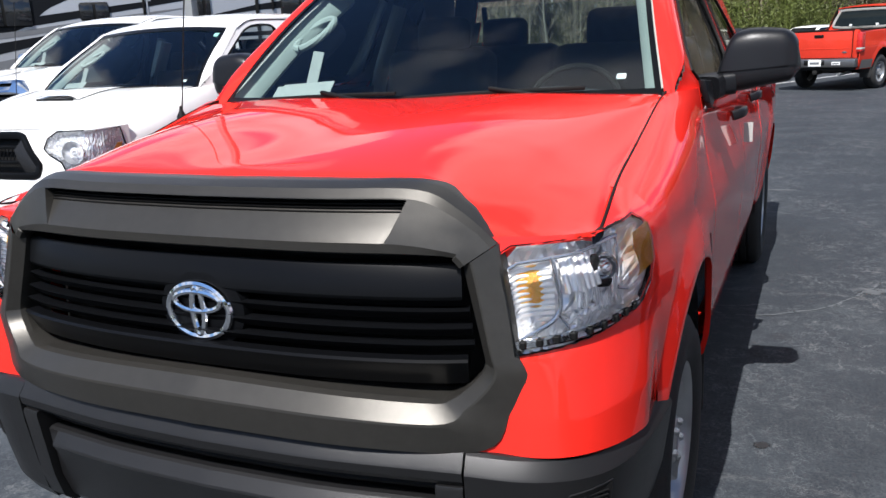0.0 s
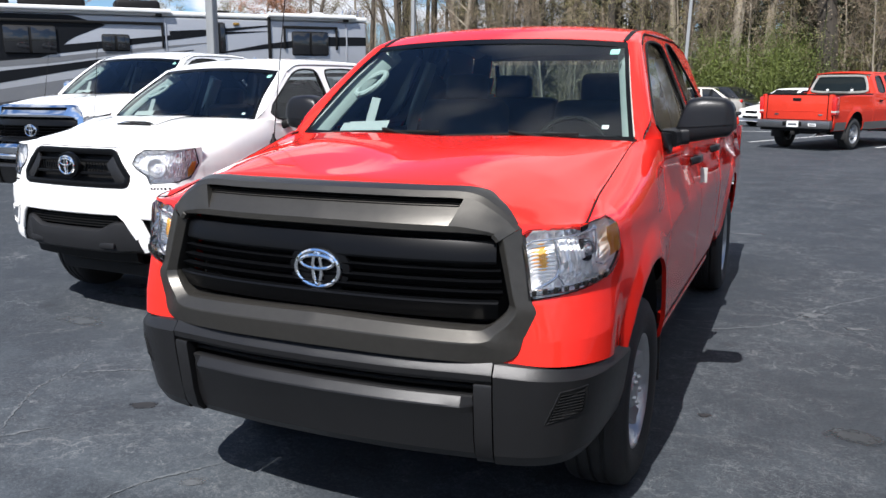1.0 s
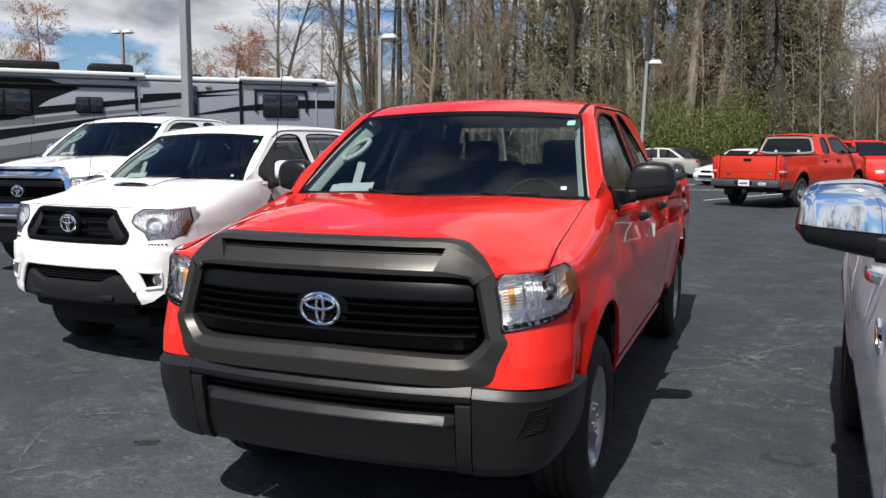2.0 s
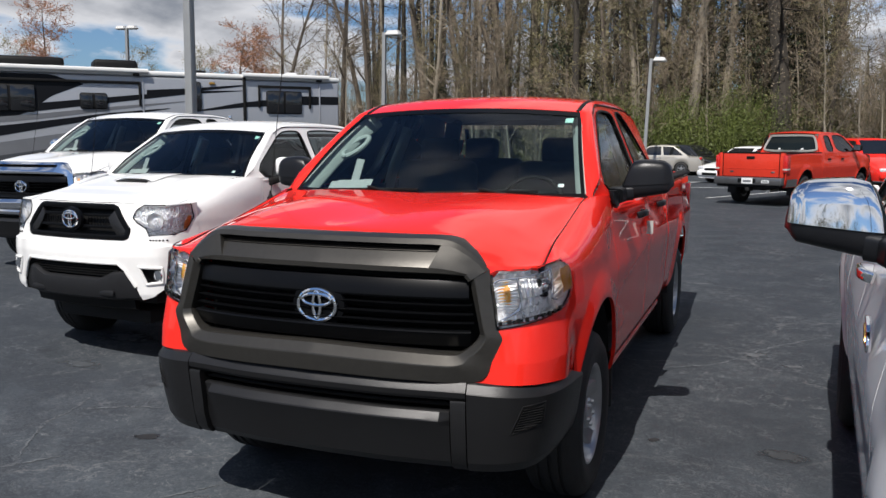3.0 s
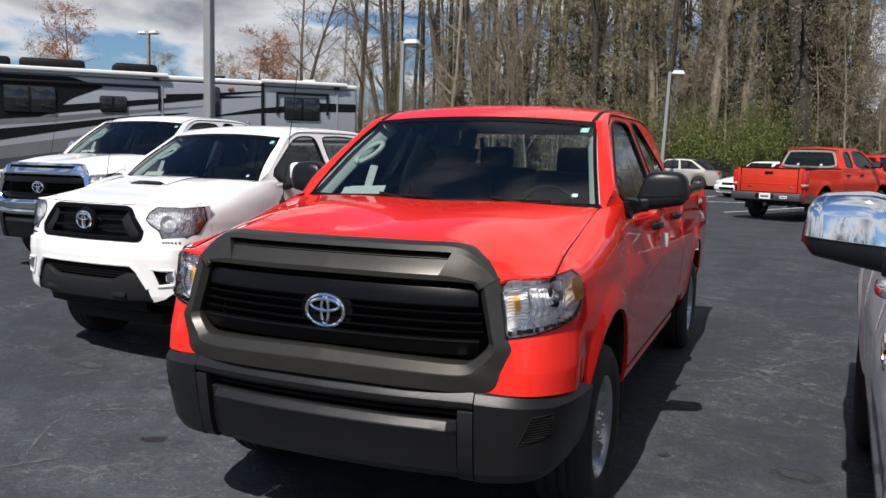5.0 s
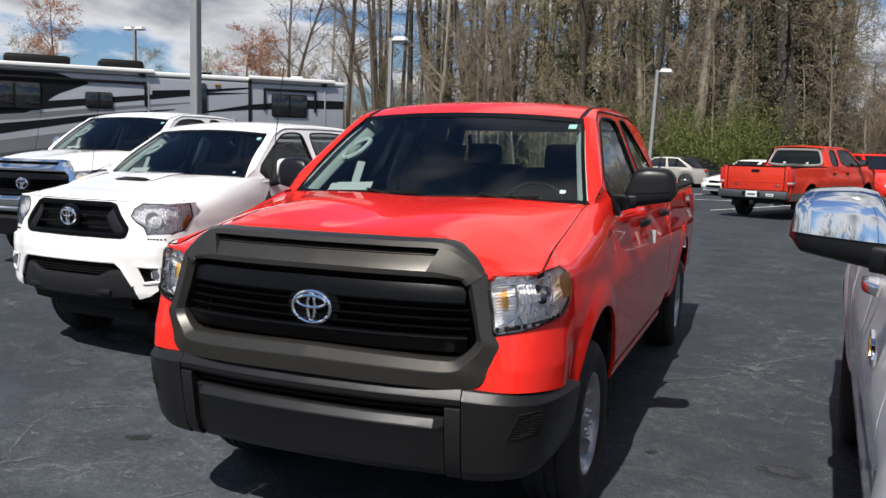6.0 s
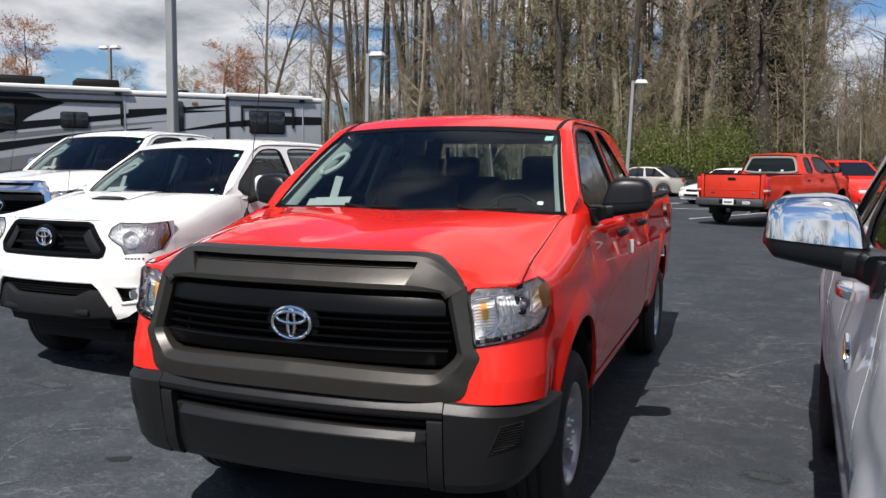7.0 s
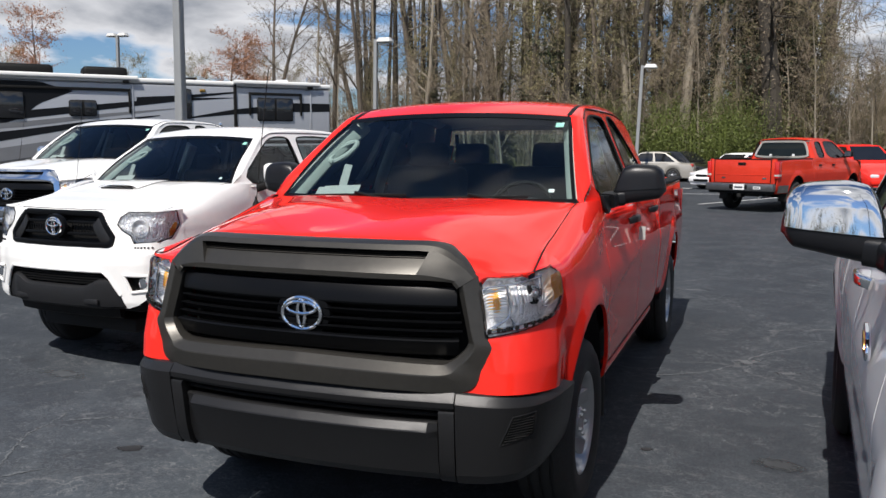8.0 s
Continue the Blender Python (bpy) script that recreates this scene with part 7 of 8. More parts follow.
RT = random.Random(11)
kinds = [
    tree(1, 19, 0.24, BARK, TWIG, 0.30, 18, 0.05, 1, 9, label="tall bare tree with grey-brown bark", m=pose(-25.0, 47.0, 0)),
    tree(2, 21, 0.30, BARK, BUD_TAN, 0.35, 18, 0.06, 2, 8, label="tall tree with tan spring buds", m=pose(-19.5, 49.0, 0)),
    tree(3, 17, 0.17, BARK_PALE, TWIG, 0.25, 16, 0.05, 1, 9, label="slender pale-barked bare tree", m=pose(-15.5, 46.5, 0)),
    tree(4, 18, 0.28, BARK_PALE, LEAF_OLIVE, 0.28, 16, 0.07, 2, 8, ivy=900, label="tall tree wound with dry vines", m=pose(-5.6, 46.0, 0)),
    tree(5, 20, 0.36, BARK, LEAF_DARK, 0.15, 20, 0.11, 4, 9, ivy=2600, label="tall tree thickly covered with dark ivy", m=pose(2.6, 50.0, 0)),
    tree(6, 16, 0.16, BARK, TWIG, 0.2, 18, 0.05, 1, 10, fork=True, label="tall forked bare tree with thin limbs", m=pose(-27.5, 44.0, 0)),
]
# the front rows of the wood: x, y, kind, scale
rows = ((-23.6, 50, 2, 1.0), (-22.4, 46.0, 0, 0.9), (-21.0, 52, 2, 1.1), (-18.2, 45.5, 2, 0.95), (-17.0, 51, 0, 1.0), (-16.3, 47.5, 1, 0.9), (-14.2, 50, 1, 1.05), (-13.2, 46, 0, 1.0),
        (-12.0, 48.5, 3, 0.95), (-11.0, 52, 1, 1.1), (-10.2, 46.8, 4, 0.72), (-9.2, 49, 0, 1.05), (-8.2, 46.4, 2, 1.1), (-7.3, 50.5, 1, 1.0), (-6.6, 47.5, 0, 0.9), (-4.7, 50, 1, 1.1),
        (-3.8, 46.6, 0, 1.1), (-2.9, 49.5, 2, 1.0), (-1.4, 47.2, 3, 1.05), (-0.2, 51, 4, 1.0), (1.2, 47.6, 3, 1.1), (4.8, 51, 1, 1.0), (6.2, 47, 3, 0.8),
        (7.5, 50, 0, 0.95), (9.0, 46.5, 1, 0.9), (10.5, 49, 2, 1.0), (12.5, 46, 3, 0.9), (15, 49, 1, 1.0), (18, 46, 0, 0.95), (-26.2, 53, 0, 1.0), (-29.5, 52, 2, 0.9))
for x, y, k, s in rows:
    s = s * (0.36 if x > 6.0 else 1.0)
    copy_thing(kinds[k], pose(x, y, 0, 0, 0, RT.uniform(0, 360)) @ Matrix.Diagonal((s, s, s * RT.uniform(0.95, 1.1), 1)))
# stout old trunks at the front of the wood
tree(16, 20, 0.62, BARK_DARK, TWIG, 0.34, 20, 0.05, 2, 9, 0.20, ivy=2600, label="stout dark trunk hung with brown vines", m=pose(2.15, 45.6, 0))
tree(17, 21, 0.36, BARK_PALE, TWIG, 0.40, 18, 0.05, 1, 9, 0.20, ivy=1200, label="tall pale trunk wrapped in dry vines", m=pose(-2.6, 45.4, 0))
tree(18, 20, 0.30, BARK_PALE, BUD_TAN, 0.38, 18, 0.05, 2, 8, 0.20, ivy=700, label="tall pale trunk with tan buds", m=pose(-0.8, 45.5, 0))
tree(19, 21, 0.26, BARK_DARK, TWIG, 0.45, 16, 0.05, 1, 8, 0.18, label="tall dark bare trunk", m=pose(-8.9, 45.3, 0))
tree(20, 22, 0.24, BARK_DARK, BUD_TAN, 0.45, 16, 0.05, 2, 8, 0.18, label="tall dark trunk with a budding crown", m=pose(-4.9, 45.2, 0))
# small budding trees behind the motorhome
bud = tree(7, 8.5, 0.12, BARK, BUD_ORANGE, 0.2, 20, 0.042, 6, 10, 0.3, label="small tree with orange-red spring buds", m=pose(-34.5, 31.5, 0))
copy_thing(bud, pose(-27.0, 37.5, 0, 0, 0, 80) @ Matrix.Diagonal((1.1, 1.1, 0.92, 1)))
copy_thing(bud, pose(-25.6, 38.2, 0, 0, 0, 200) @ Matrix.Diagonal((0.9, 0.9, 0.85, 1)))
tan = tree(8, 9.5, 0.15, BARK, BUD_TAN, 0.2, 18, 0.05, 5, 10, 0.34, label="round budding tree in the distance", m=pose(-48, 62, 0))
for x, y, s in ((-54, 60, 1.0), (-43, 64, 0.95), (-38.5, 66, 0.9), (-60, 55, 1.05), (-66, 50, 1.0), (-50, 66, 0.9), (-35, 62, 1.0)):
    copy_thing(tan, pose(x, y, 0, 0, 0, RT.uniform(0, 360)) @ Matrix.Diagonal((s, s, s, 1)))

# brush and far woods
deep = Acc(77)
R = deep.r
for k in range(150):
    x, y = R.uniform(-27, 30), R.uniform(50, 70)
    h, r = R.uniform(14, 22) * (0.42 if x > 7.0 else 1.0), R.uniform(0.10, 0.30)
    lean = R.normal(size=2) * 0.7
    deep.tube([np.array((x + lean[0] * t, y + lean[1] * t, h * t)) for t in (0, 0.35, 0.7, 1.0)], [r, r * 0.8, r * 0.5, 0.02], 5)
    for q in range(46):
        t = R.uniform(0.25, 1.0)
        p = np.array((x + lean[0] * t, y + lean[1] * t, h * t))
        e = R.normal(size=3) * np.array((1, 1, 0.6)) + np.array((0, 0, 0.5))
        e *= R.uniform(1.0, 3.2) / np.linalg.norm(e)
        deep.twig(p, e, 0.028)
        for _ in range(3):
            deep.twig(p + e * R.uniform(0.3, 0.9), e * 0.3 + R.normal(size=3) * 0.6, 0.014)
for k in range(17000):
    x, y = R.uniform(-27, 30), R.uniform(51, 70)
    z = 24 * R.uniform(0.02, 1.0)
    if (x > 7.0 and z > 7.0) or x < -15 and R.uniform() < (-15 - x) / 14:
        continue
    e = R.normal(size=3) * np.array((0.7, 0.7, 0.9)) + np.array((0, 0, 0.4))
    deep.twig(np.array((x, y, z)), e * R.uniform(0.5, 1.5), 0.022)
# the far trunks' dark colour replaces the shade deep in the wood
tagged(deep.done("far_woods", BARK_DARK), "dense bare woods behind the first trees, darkened for shade", "woods", kind="stuff")
haze = Acc(78)
for k in range(60000):
    x, y = haze.r.uniform(-27, 30), haze.r.uniform(47, 66)
    z = 22 * haze.r.uniform(0.02, 1.0) ** 0.9
    clump = noise.noise(Vector((x * 0.35, y * 0.2, z * 0.3)))
    if clump < 0.0 or (x > 6.5 and z > 7.0) or (x < -13 and haze.r.uniform() < (-13 - x) / 13):
        continue
    haze.leaf(np.array((x, y, z)), haze.r.uniform(0.04, 0.10))
    e = haze.r.normal(size=3) * 0.7
    haze.twig(np.array((x, y, z)), e, 0.014)
tagged(haze.done("budding_twigs", BUD_TAN), "tan budding twigs through the wood", "woods", kind="stuff")


def brush(name, seed, spots, material, label, leaf, count, twigs=60, flat=1.0):
    a = Acc(seed)
    for x, y, rx, h in spots:
        for k in range(int(count * rx * h / 4)):
            q = a.r.normal(size=3) * 0.42
            p = np.array((x + q[0] * rx, y + q[1] * rx * 0.8, abs(h * (0.42 + 0.45 * q[2]))))
            a.leaf(p, leaf * a.r.uniform(0.5, 1.4))
        for k in range(twigs):
            p = np.array((x + a.r.normal() * rx * 0.4, y + a.r.normal() * rx * 0.3, 0.0))
            e = np.array((a.r.normal() * 0.35, a.r.normal() * 0.35, h * a.r.uniform(0.5, 1.15)))
            a.twig(p, e, 0.02)
    return tagged(a.done(name, material), label, "undergrowth", kind="stuff")


# ivy-clad trees and bare understory along the front of the wood
ivied = tree(10, 17, 0.42, BARK, LEAF_DARK, 0.2, 20, 0.085, 3, 9, ivy=11000, label="tall tree smothered in dark ivy", m=pose(0.9, 46.8, 0))
for x, y, s in ((-1.9, 46.8, 0.62), (2.9, 47.4, 0.95), (-17.8, 47.2, 0.4)):
    copy_thing(ivied, pose(x, y, 0, 0, 0, RT.uniform(0, 360)) @ Matrix.Diagonal((s, s, s, 1)))
sapling = tree(12, 7.5, 0.07, BARK_PALE, TWIG, 0.12, 22, 0.03, 1, 13, 0.36, label="small bare understory tree with fine twigs", m=pose(-3.5, 45.2, 0))
for k in range(26):
    x = -26.5 + 1.4 * k + RT.uniform(-0.5, 0.5)
    s = RT.uniform(0.6, 1.15) * (0.9 if x < -14 else (0.8 if x > 6.5 else 1.0))
    copy_thing(sapling, pose(x, 45.0 + RT.uniform(-0.6, 1.6), 0, 0, 0, RT.uniform(0, 360)) @ Matrix.Diagonal((s, s, s * RT.uniform(0.9, 1.3), 1)))
vined = tree(14, 15, 0.20, BARK, BUD_TAN, 0.08, 26, 0.045, 3, 10, 0.20, ivy=2500, label="tree hung with brown vines and tan buds", m=pose(-7.4, 45.8, 0))
for x, y, s in ((-11.5, 46.4, 1.0), (-9.6, 45.6, 0.85), (-5.2, 46.8, 1.1), (-2.3, 46.0, 0.9), (3.7, 46.6, 1.05), (4.5, 45.4, 0.75), (7.2, 45.8, 0.36), (9.0, 46.8, 0.42), (0.4, 45.6, 0.8), (-13.8, 47.4, 0.9), (-16.2, 46.2, 0.7), (-18.9, 47.0, 0.62), (-21.3, 46.4, 0.55), (-23.2, 47.2, 0.5)):
    copy_thing(vined, pose(x, y, 0, 0, 0, RT.uniform(0, 360)) @ Matrix.Diagonal((s, s, s, 1)))


RB = random.Random(5)
brush("green_shrubs", 21, [(x + RB.uniform(-0.6, 0.6), 44.8 + RB.uniform(-1.0, 1.2), RB.uniform(1.5, 2.4), RB.uniform(3.2, 5.4)) for x in np.arange(-7.0, 2.5, 1.1)], LEAF_GREEN, "yellow-green spring shrubs along the kerb", 0.042, 3400)
brush("olive_shrubs", 22, [(x + RB.uniform(-0.8, 0.8), 46 + RB.uniform(-1, 2), RB.uniform(1.3, 2.3), RB.uniform(1.8, 4.5)) for x in np.arange(-24, -7, 1.6)] + [(x + RB.uniform(-0.8, 0.8), 46 + RB.uniform(-1, 2), RB.uniform(1.3, 2.3), RB.uniform(2.5, 5.5)) for x in np.arange(3.0, 24, 1.7)], LEAF_OLIVE, "olive undergrowth among the trunks", 0.06, 1000)
brush("dry_brush", 23, [(x + RB.uniform(-0.8, 0.8), 47.5 + RB.uniform(-1, 3), RB.uniform(1.6, 2.8), RB.uniform(3.0, 7.0)) for x in np.arange(-26, 26, 1.0)], TWIG, "dry brown brush and vines", 0.05, 160, 220)
# near-black leaves put the wood's inner shade into colour
brush("dark_thicket", 24, [(x, 52 + RB.uniform(-1, 1), 2.2, RB.uniform(4, 8)) for x in np.arange(-22, 26, 1.8)], LEAF_DARK, "dark thicket standing in for the shade inside the wood", 0.12, 330)
# woods and hedges round the rest of the lot, behind the camera
ring = Acc(99)
for k in range(260):
    a = radians(ring.r.uniform(95, 445))
    d = ring.r.uniform(62, 80)
    x, y = d * math.sin(a), d * math.cos(a)
    if y > 35 and -70 < x < 32:
        continue
    h = ring.r.uniform(7, 12)
    ring.tube([np.array((x, y, 0.0)), np.array((x, y, h * 0.5)), np.array((x, y, h))], [0.2, 0.15, 0.03], 4)
    for q in range(130):
        ring.leaf(np.array((x, y, h * 0.62)) + ring.r.normal(size=3) * np.array((2.2, 2.2, h * 0.2)), 0.45)
tagged(ring.done("distant_trees", LEAF_OLIVE), "distant trees round the lot", "woods", kind="stuff")


# ---- ground, paint, stains ----
def asphalt():
    m = mat("asphalt", (0.05, 0.053, 0.057), 0.8, spec=0.12)
    t = m.node_tree
    p = t.nodes["Principled BSDF"]
    tc = t.nodes.new("ShaderNodeTexCoord")

    def noise_tex(scale, detail=6.0, rough=0.6, dist=0.0):
        n = t.nodes.new("ShaderNodeTexNoise")
        n.inputs["Scale"].default_value, n.inputs["Detail"].default_value = scale, detail
        n.inputs["Roughness"].default_value, n.inputs["Distortion"].default_value = rough, dist
        t.links.new(tc.outputs["Object"], n.inputs["Vector"])
        return n

    def ramp(src, a, b, ca=(0, 0, 0, 1), cb=(1, 1, 1, 1)):
        r = t.nodes.new("ShaderNodeValToRGB")
        r.color_ramp.elements[0].position, r.color_ramp.elements[0].color = a, ca
        r.color_ramp.elements[1].position, r.color_ramp.elements[1].color = b, cb
        t.links.new(src, r.inputs[0])
        return r

    def mix(fac, a, b):
        x = t.nodes.new("ShaderNodeMix")
        x.data_type = "RGBA"
        t.links.new(fac, x.inputs["Factor"])
        for sock, v in (("A", a), ("B", b)):
            if isinstance(v, tuple):
                x.inputs[sock].default_value = v
            else:
                t.links.new(v, x.inputs[sock])
        return x.outputs["Result"]

    def mul(a, b):
        x = t.nodes.new("ShaderNodeMath")
        x.operation = "MULTIPLY"
        t.links.new(a, x.inputs[0])
        if isinstance(b, float):
            x.inputs[1].default_value = b
        else:
            t.links.new(b, x.inputs[1])
        return x.outputs[0]

    big, mid, fine = noise_tex(0.35, 4), noise_tex(2.2, 6, 0.65, 0.4), noise_tex(90, 4, 0.7)
    base = ramp(big.outputs["Fac"], 0.3, 0.7, (0.0185, 0.0228, 0.0290, 1), (0.0325, 0.0385, 0.0475, 1)).outputs["Color"]
    grain = ramp(fine.outputs["Fac"], 0.35, 0.75).outputs["Color"]
    base = mix(mul(grain, 0.5), base, (0.088, 0.095, 0.100, 1))
    # pale worn patches
    worn = mul(ramp(mid.outputs["Fac"], 0.50, 0.72).outputs["Color"], 0.34)
    worn = mul(worn, ramp(noise_tex(0.9, 5, 0.6, 0.6).outputs["Fac"], 0.42, 0.60).outputs["Color"])
    base = mix(worn, base, (0.115, 0.130, 0.138, 1))
    # the seal coat has worn away in a broad, uneven stretch of the lot
    sep = t.nodes.new("ShaderNodeSeparateXYZ")
    t.links.new(tc.outputs["Object"], sep.inputs[0])
    zone = t.nodes.new("ShaderNodeMapRange")
    zone.interpolation_type = "SMOOTHSTEP"
    zone.inputs["From Min"].default_value, zone.inputs["From Max"].default_value = 3.8, -0.4
    t.links.new(sep.outputs["Y"], zone.inputs["Value"])
    bare = mul(mul(ramp(noise_tex(1.7, 7, 0.68, 0.5).outputs["Fac"], 0.42, 0.74).outputs["Color"], zone.outputs[0]), 0.50)
    base = mix(bare, base, (0.100, 0.117, 0.132, 1))
    grit = mul(mul(ramp(noise_tex(38, 5, 0.75).outputs["Fac"], 0.52, 0.72).outputs["Color"], zone.outputs[0]), 0.42)
    base = mix(grit, base, (0.142, 0.158, 0.172, 1))
    # pale cracks in a fine net, where the seal coat has gone
    warp = noise_tex(5.0, 5, 0.7)
    add = t.nodes.new("ShaderNodeVectorMath")
    add.operation = "MULTIPLY_ADD"
    t.links.new(warp.outputs["Color"], add.inputs[0])
    add.inputs[1].default_value = (0.42, 0.42, 0.0)
    t.links.new(tc.outputs["Object"], add.inputs[2])

    def cracks(scale, wid, mask_scale, lo, hi):
        v = t.nodes.new("ShaderNodeTexVoronoi")
        v.feature = "DISTANCE_TO_EDGE"
        v.inputs["Scale"].default_value = scale
        t.links.new(add.outputs[0], v.inputs["Vector"])
        line = ramp(v.outputs["Distance"], 0.0, wid, (1, 1, 1, 1), (0, 0, 0, 1)).outputs["Color"]
        return mul(line, ramp(noise_tex(mask_scale, 5, 0.7).outputs["Fac"], lo, hi).outputs["Color"])

    net = mul(cracks(9.0, 0.035, 0.8, 0.45, 0.58), ramp(noise_tex(7.0, 5, 0.75).outputs["Fac"], 0.42, 0.58).outputs["Color"])
    base = mix(mul(net, 0.55), base, (0.24, 0.25, 0.25, 1))
    net2 = mul(cracks(23.0, 0.085, 1.3, 0.43, 0.56), ramp(noise_tex(11.0, 5, 0.75).outputs["Fac"], 0.40, 0.56).outputs["Color"])
    base = mix(mul(net2, 0.42), base, (0.20, 0.21, 0.215, 1))
    long_ = cracks(0.42, 0.005, 1.4, 0.46, 0.60)
    base = mix(mul(long_, 0.4), base, (0.22, 0.22, 0.215, 1))
    # dark spots
    spot = ramp(noise_tex(1.1, 2, 0.5, 0.8).outputs["Fac"], 0.70, 0.76).outputs["Color"]
    base = mix(mul(spot, 0.6), base, (0.022, 0.022, 0.024, 1))
    t.links.new(base, p.inputs["Base Color"])
    rr = t.nodes.new("ShaderNodeMapRange")
    rr.inputs["To Min"].default_value, rr.inputs["To Max"].default_value = 0.62, 0.92
    t.links.new(mid.outputs["Fac"], rr.inputs["Value"])
    t.links.new(rr.outputs[0], p.inputs["Roughness"])
    b = t.nodes.new("ShaderNodeBump")
    b.inputs["Strength"].default_value, b.inputs["Distance"].default_value = 0.5, 0.006
    t.links.new(fine.outputs["Fac"], b.inputs["Height"])
    t.links.new(b.outputs[0], p.inputs["Normal"])
    return m


ASPHALT = asphalt()
gm = bmesh.new()
gx = [-900, -300, -100, -40, -20, -12, -8] + np.arange(-6.4, -0.6, 0.2).tolist() + [0, 4, 12, 40, 100, 300, 900]
gy = [-900, -300, -100, -30, -8, 0, 4, 8] + np.arange(8.5, 14.3, 0.5).tolist() + [20, 30, 45, 70, 120, 300, 900]
skin(gm, [[Vector((x, y, ground_z(x, y))) for x in gx] for y in gy])
ground = tagged(part("ground", gm, ASPHALT, None, smooth=False), "dark grey worn asphalt of a parking lot", "ground", kind="structure")

LITTER = mat("leaf_litter", (0.075, 0.06, 0.04), 0.95, var=0.4, vscale=0.8, bump=0.6, bscale=12)
fl = sheet(lambda u, v: Vector((-60 + 120 * u, 43.8 + 60 * v, 0.02 + 0.10 * v + 0.05 * math.sin(37 * u) * v)), 30, 8)
tagged(part("forest_floor", fl, LITTER, None), "brown leaf litter under the trees", "ground", kind="structure")
KERB = mat("concrete_kerb", (0.36, 0.35, 0.33), 0.85, var=0.15, vscale=2, bump=0.3, bscale=60)
tagged(part("kerb", box(120, 0.16, 0.30, (0, 43.75, 0.0), 0.02), KERB, None, smooth=False), "pale concrete kerb before the wood", "kerb", kind="structure")

LINE = mat("worn_white_road_paint", (0.62, 0.62, 0.60), 0.75, var=0.35, vscale=3, bump=0.2, bscale=60)


def line(x0, y0, x1, y1, w=0.10):
    d = Vector((x1 - x0, y1 - y0, 0))
    m = Matrix.Translation(((x0 + x1) / 2, (y0 + y1) / 2, 0.003)) @ Matrix.Rotation(math.atan2(d.y, d.x), 4, "Z")
    return tagged(part("parking_line", box(d.length, w, 0.004, m=m), LINE, None, smooth=False), "worn white painted parking line", "road marking", "parking lines", kind="structure")


line(-0.05, 23.6, 2.6, 28.8)
line(-2.6, 29.4, 0.3, 29.6)
line(-2.6, 31.5, 0.0, 35.5)
line(-3.8, 33.8, -0.4, 34.2)
line(3.2, 22.5, 6.0, 27.6)

# stains: thin irregular films on the asphalt
OIL = mat("oil_stain", (0.020, 0.020, 0.021), 0.5, var=0.3, vscale=12)
FAINT = mat("old_oil_stain", (0.036, 0.040, 0.044), 0.85, var=0.4, vscale=14)
PALE = mat("pale_scuff", (0.092, 0.099, 0.105), 0.9, var=0.3, vscale=15, bump=0.3, bscale=90)


def soft(m, lo, hi, scale, radial=True):
    """Lets a film on the ground thin out towards its ragged edge."""
    t = m.node_tree
    out, p = t.nodes["Material Output"], t.nodes["Principled BSDF"]
    tc, n = t.nodes.new("ShaderNodeTexCoord"), t.nodes.new("ShaderNodeTexNoise")
    n.inputs["Scale"].default_value, n.inputs["Detail"].default_value, n.inputs["Roughness"].default_value = scale, 6.0, 0.7
    t.links.new(tc.outputs["Object"], n.inputs["Vector"])
    v = n.outputs["Fac"]
    if radial:
        d = t.nodes.new("ShaderNodeVectorMath")
        d.operation = "DISTANCE"
        d.inputs[1].default_value = (0.5, 0.5, 0.0)
        flat = t.nodes.new("ShaderNodeVectorMath")
        flat.operation = "MULTIPLY"
        flat.inputs[1].default_value = (1, 1, 0)
        t.links.new(tc.outputs["Generated"], flat.inputs[0])
        t.links.new(flat.outputs[0], d.inputs[0])
        a = t.nodes.new("ShaderNodeMath")
        a.operation = "SUBTRACT"
        t.links.new(v, a.inputs[0])
        t.links.new(d.outputs["Value"], a.inputs[1])
        v = a.outputs[0]
    r = t.nodes.new("ShaderNodeMapRange")
    r.interpolation_type = "SMOOTHSTEP"
    r.inputs["From Min"].default_value, r.inputs["From Max"].default_value = lo, hi
    t.links.new(v, r.inputs["Value"])
    mx, tr = t.nodes.new("ShaderNodeMixShader"), t.nodes.new("ShaderNodeBsdfTransparent")
    t.links.new(r.outputs[0], mx.inputs[0])
    t.links.new(tr.outputs[0], mx.inputs[1])
    t.links.new(p.outputs[0], mx.inputs[2])
    t.links.new(mx.outputs[0], out.inputs[0])


soft(OIL, -0.05, 0.22, 9)
soft(FAINT, -0.02, 0.35, 9)
soft(PALE, 0.0, 0.35, 14)


def stain(x, y, rx, ry, turn, m, seed, label):
    r = random.Random(seed)
    ph = [r.uniform(0, 6.28) for _ in range(5)]
    pts = []
    for k in range(40):
        a = 2 * math.pi * k / 40
        q = 1 + 0.14 * math.sin(2 * a + ph[0]) + 0.12 * math.sin(3 * a + ph[1]) + 0.10 * math.sin(5 * a + ph[2]) + 0.07 * math.sin(9 * a + ph[3])
        pts.append(Vector((rx * q * math.cos(a), ry * q * math.sin(a), 0)))
    bm = bmesh.new()
    bm.faces.new([bm.verts.new(p) for p in pts])
    bm.transform(Matrix.Translation((x, y, 0.003)) @ Matrix.Rotation(radians(turn), 4, "Z"))
    bmesh.ops.triangulate(bm, faces=bm.faces)
    for v in bm.verts:
        v.co.z += ground_z(v.co.x, v.co.y)
    return tagged(part("stain", bm, m, None, smooth=False), label, "stain", "stains on the asphalt", kind="structure")


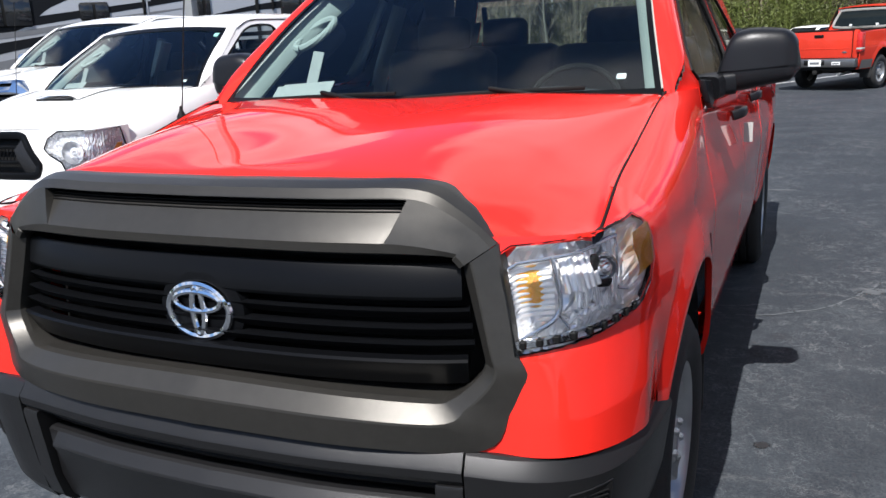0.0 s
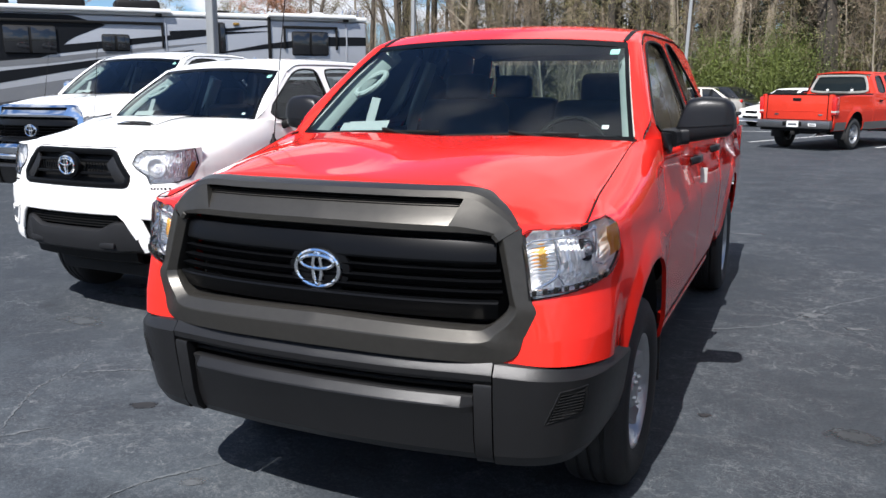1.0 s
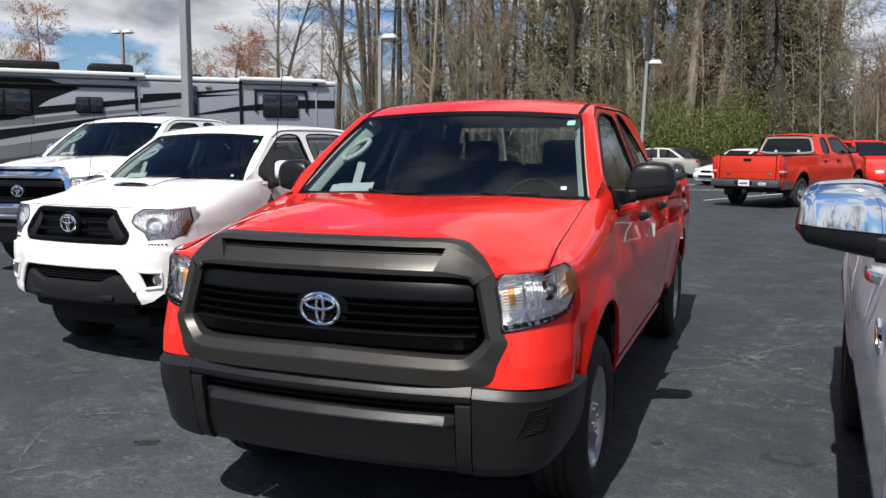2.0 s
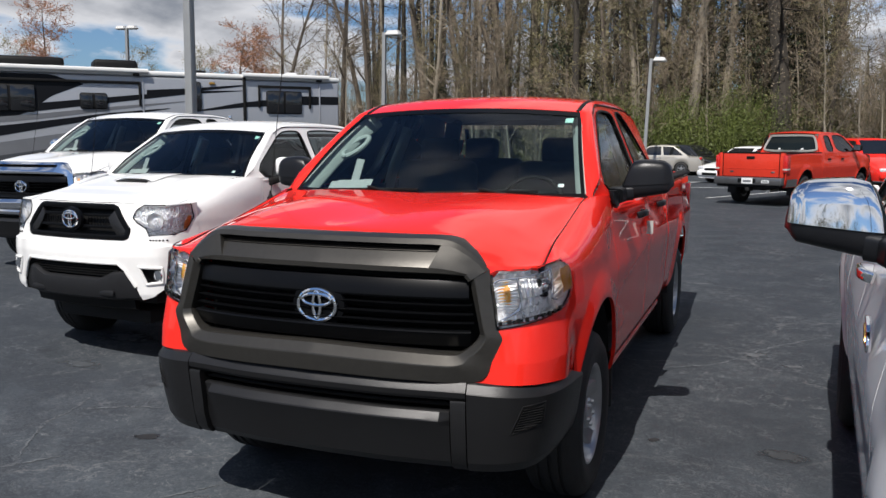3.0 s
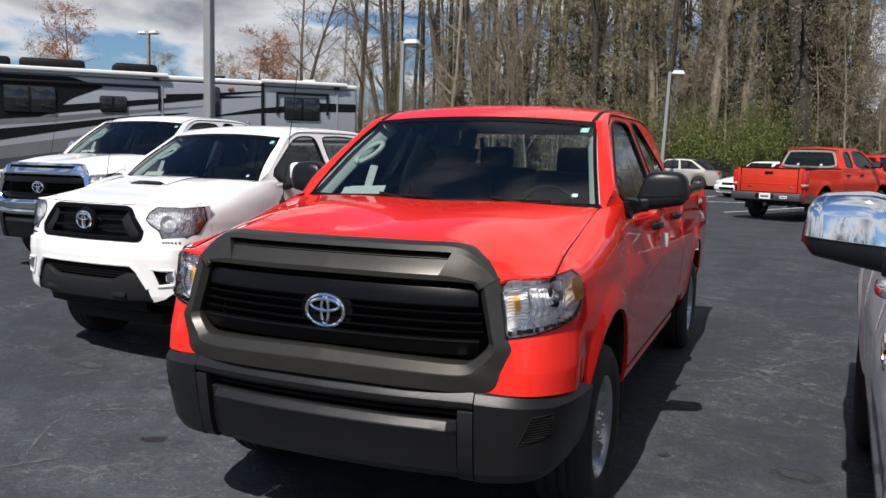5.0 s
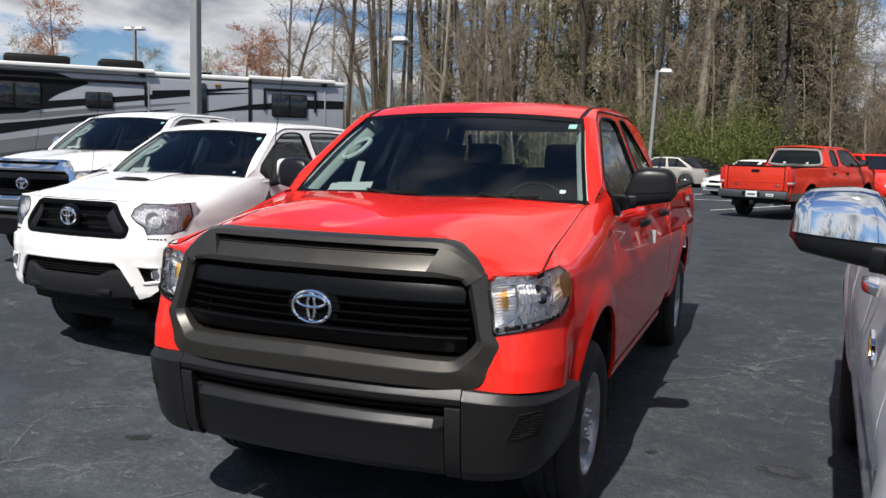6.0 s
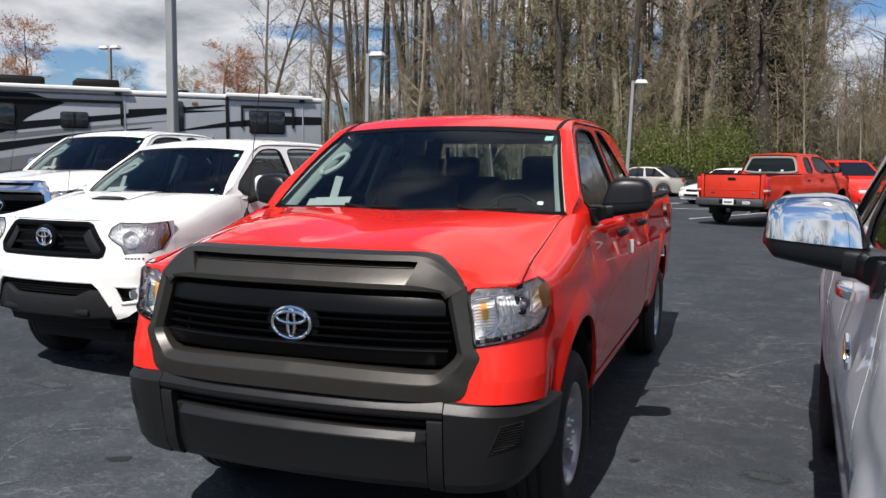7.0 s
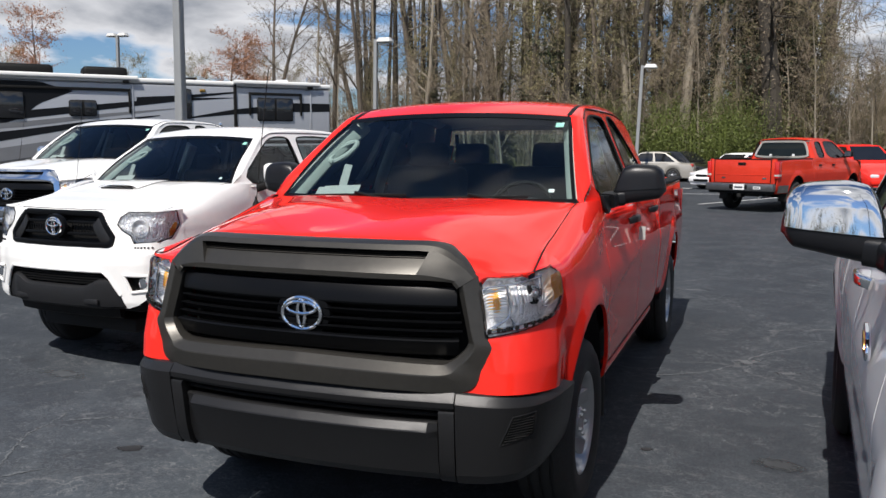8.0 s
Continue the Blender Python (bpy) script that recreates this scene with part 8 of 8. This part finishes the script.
stain(-1.57, 0.75, 0.07, 0.05, 20, OIL, 1, "small dark oil stain on the asphalt")
stain(1.157, 1.789, 0.035, 0.03, 0, OIL, 2, "small dark oil drop on the asphalt")
stain(1.86, 1.80, 0.13, 0.11, -10, FAINT, 3, "faint dark oil patch on the asphalt")
stain(-1.15, 1.05, 0.09, 0.05, 0, OIL, 4, "small dark oil stain on the asphalt")

CRACK = mat("pale_crack_dust", (0.110, 0.120, 0.128), 0.95, var=0.45, vscale=9, bump=0.3, bscale=60)
WORN = mat("worn_pale_asphalt", (0.062, 0.070, 0.078), 0.95, var=0.35, vscale=5, bump=0.4, bscale=90)


soft(CRACK, 0.33, 0.50, 26, False)
soft(WORN, 0.0, 0.42, 7)


def crack(pts, width, seed, n=46):
    """A ragged crack line with its pale dust, laid on the asphalt."""
    r = random.Random(seed)
    mid = curve([(x, y, 0.004) for x, y in pts], n)
    rows = []
    for k, p in enumerate(mid):
        d = (mid[min(k + 1, n - 1)] - mid[max(k - 1, 0)]).normalized()
        side = Vector((-d.y, d.x, 0))
        p = p + side * r.uniform(-1, 1) * width * 0.9
        w = width * r.uniform(0.25, 1.0) * min(1.0, 4 * k / n + 0.1, 4 * (n - 1 - k) / n + 0.1)
        rows.append([q + Vector((0, 0, ground_z(q.x, q.y))) for q in (p - side * w, p + side * w)])
    bm = bmesh.new()
    skin(bm, rows)
    return tagged(part("crack", bm, CRACK, None, smooth=False), "thin pale crack in the asphalt", "crack", "cracks in the asphalt", kind="structure")


for k, (pts, w) in enumerate(((((0.75, 3.35), (1.10, 3.45), (1.45, 3.74), (1.77, 4.34), (2.28, 5.03)), 0.012),
                              (((-1.30, -0.55), (-1.05, -0.22), (-0.97, 0.03), (-0.88, 0.19), (-0.70, 0.45)), 0.010),
                              (((-2.30, -0.25), (-1.99, 0.05), (-1.87, 0.21), (-1.76, 0.38)), 0.012),
                              (((-1.95, 0.16), (-2.26, 0.66), (-2.31, 0.91), (-2.45, 1.30)), 0.009),
                              (((0.62, 3.62), (0.85, 3.55), (1.10, 3.66)), 0.008),
                              (((-2.33, 0.91), (-2.05, 1.12), (-1.80, 1.20)), 0.010))):
    crack(pts, w, 60 + k)
for k, (x, y, rx, ry, turn, m) in enumerate(((0.97, 7.45, 0.30, 0.035, 12, PALE), (1.66, 4.05, 0.16, 0.05, 40, PALE), (1.95, 3.80, 0.13, 0.035, 20, PALE), (-3.35, 2.52, 0.34, 0.20, 20, WORN),
                                             (-3.04, 1.73, 0.22, 0.10, 15, WORN), (-0.76, 0.17, 0.09, 0.035, 40, PALE))):
    stain(x, y, rx, ry, turn, m, 30 + k, "pale worn patch on the asphalt")
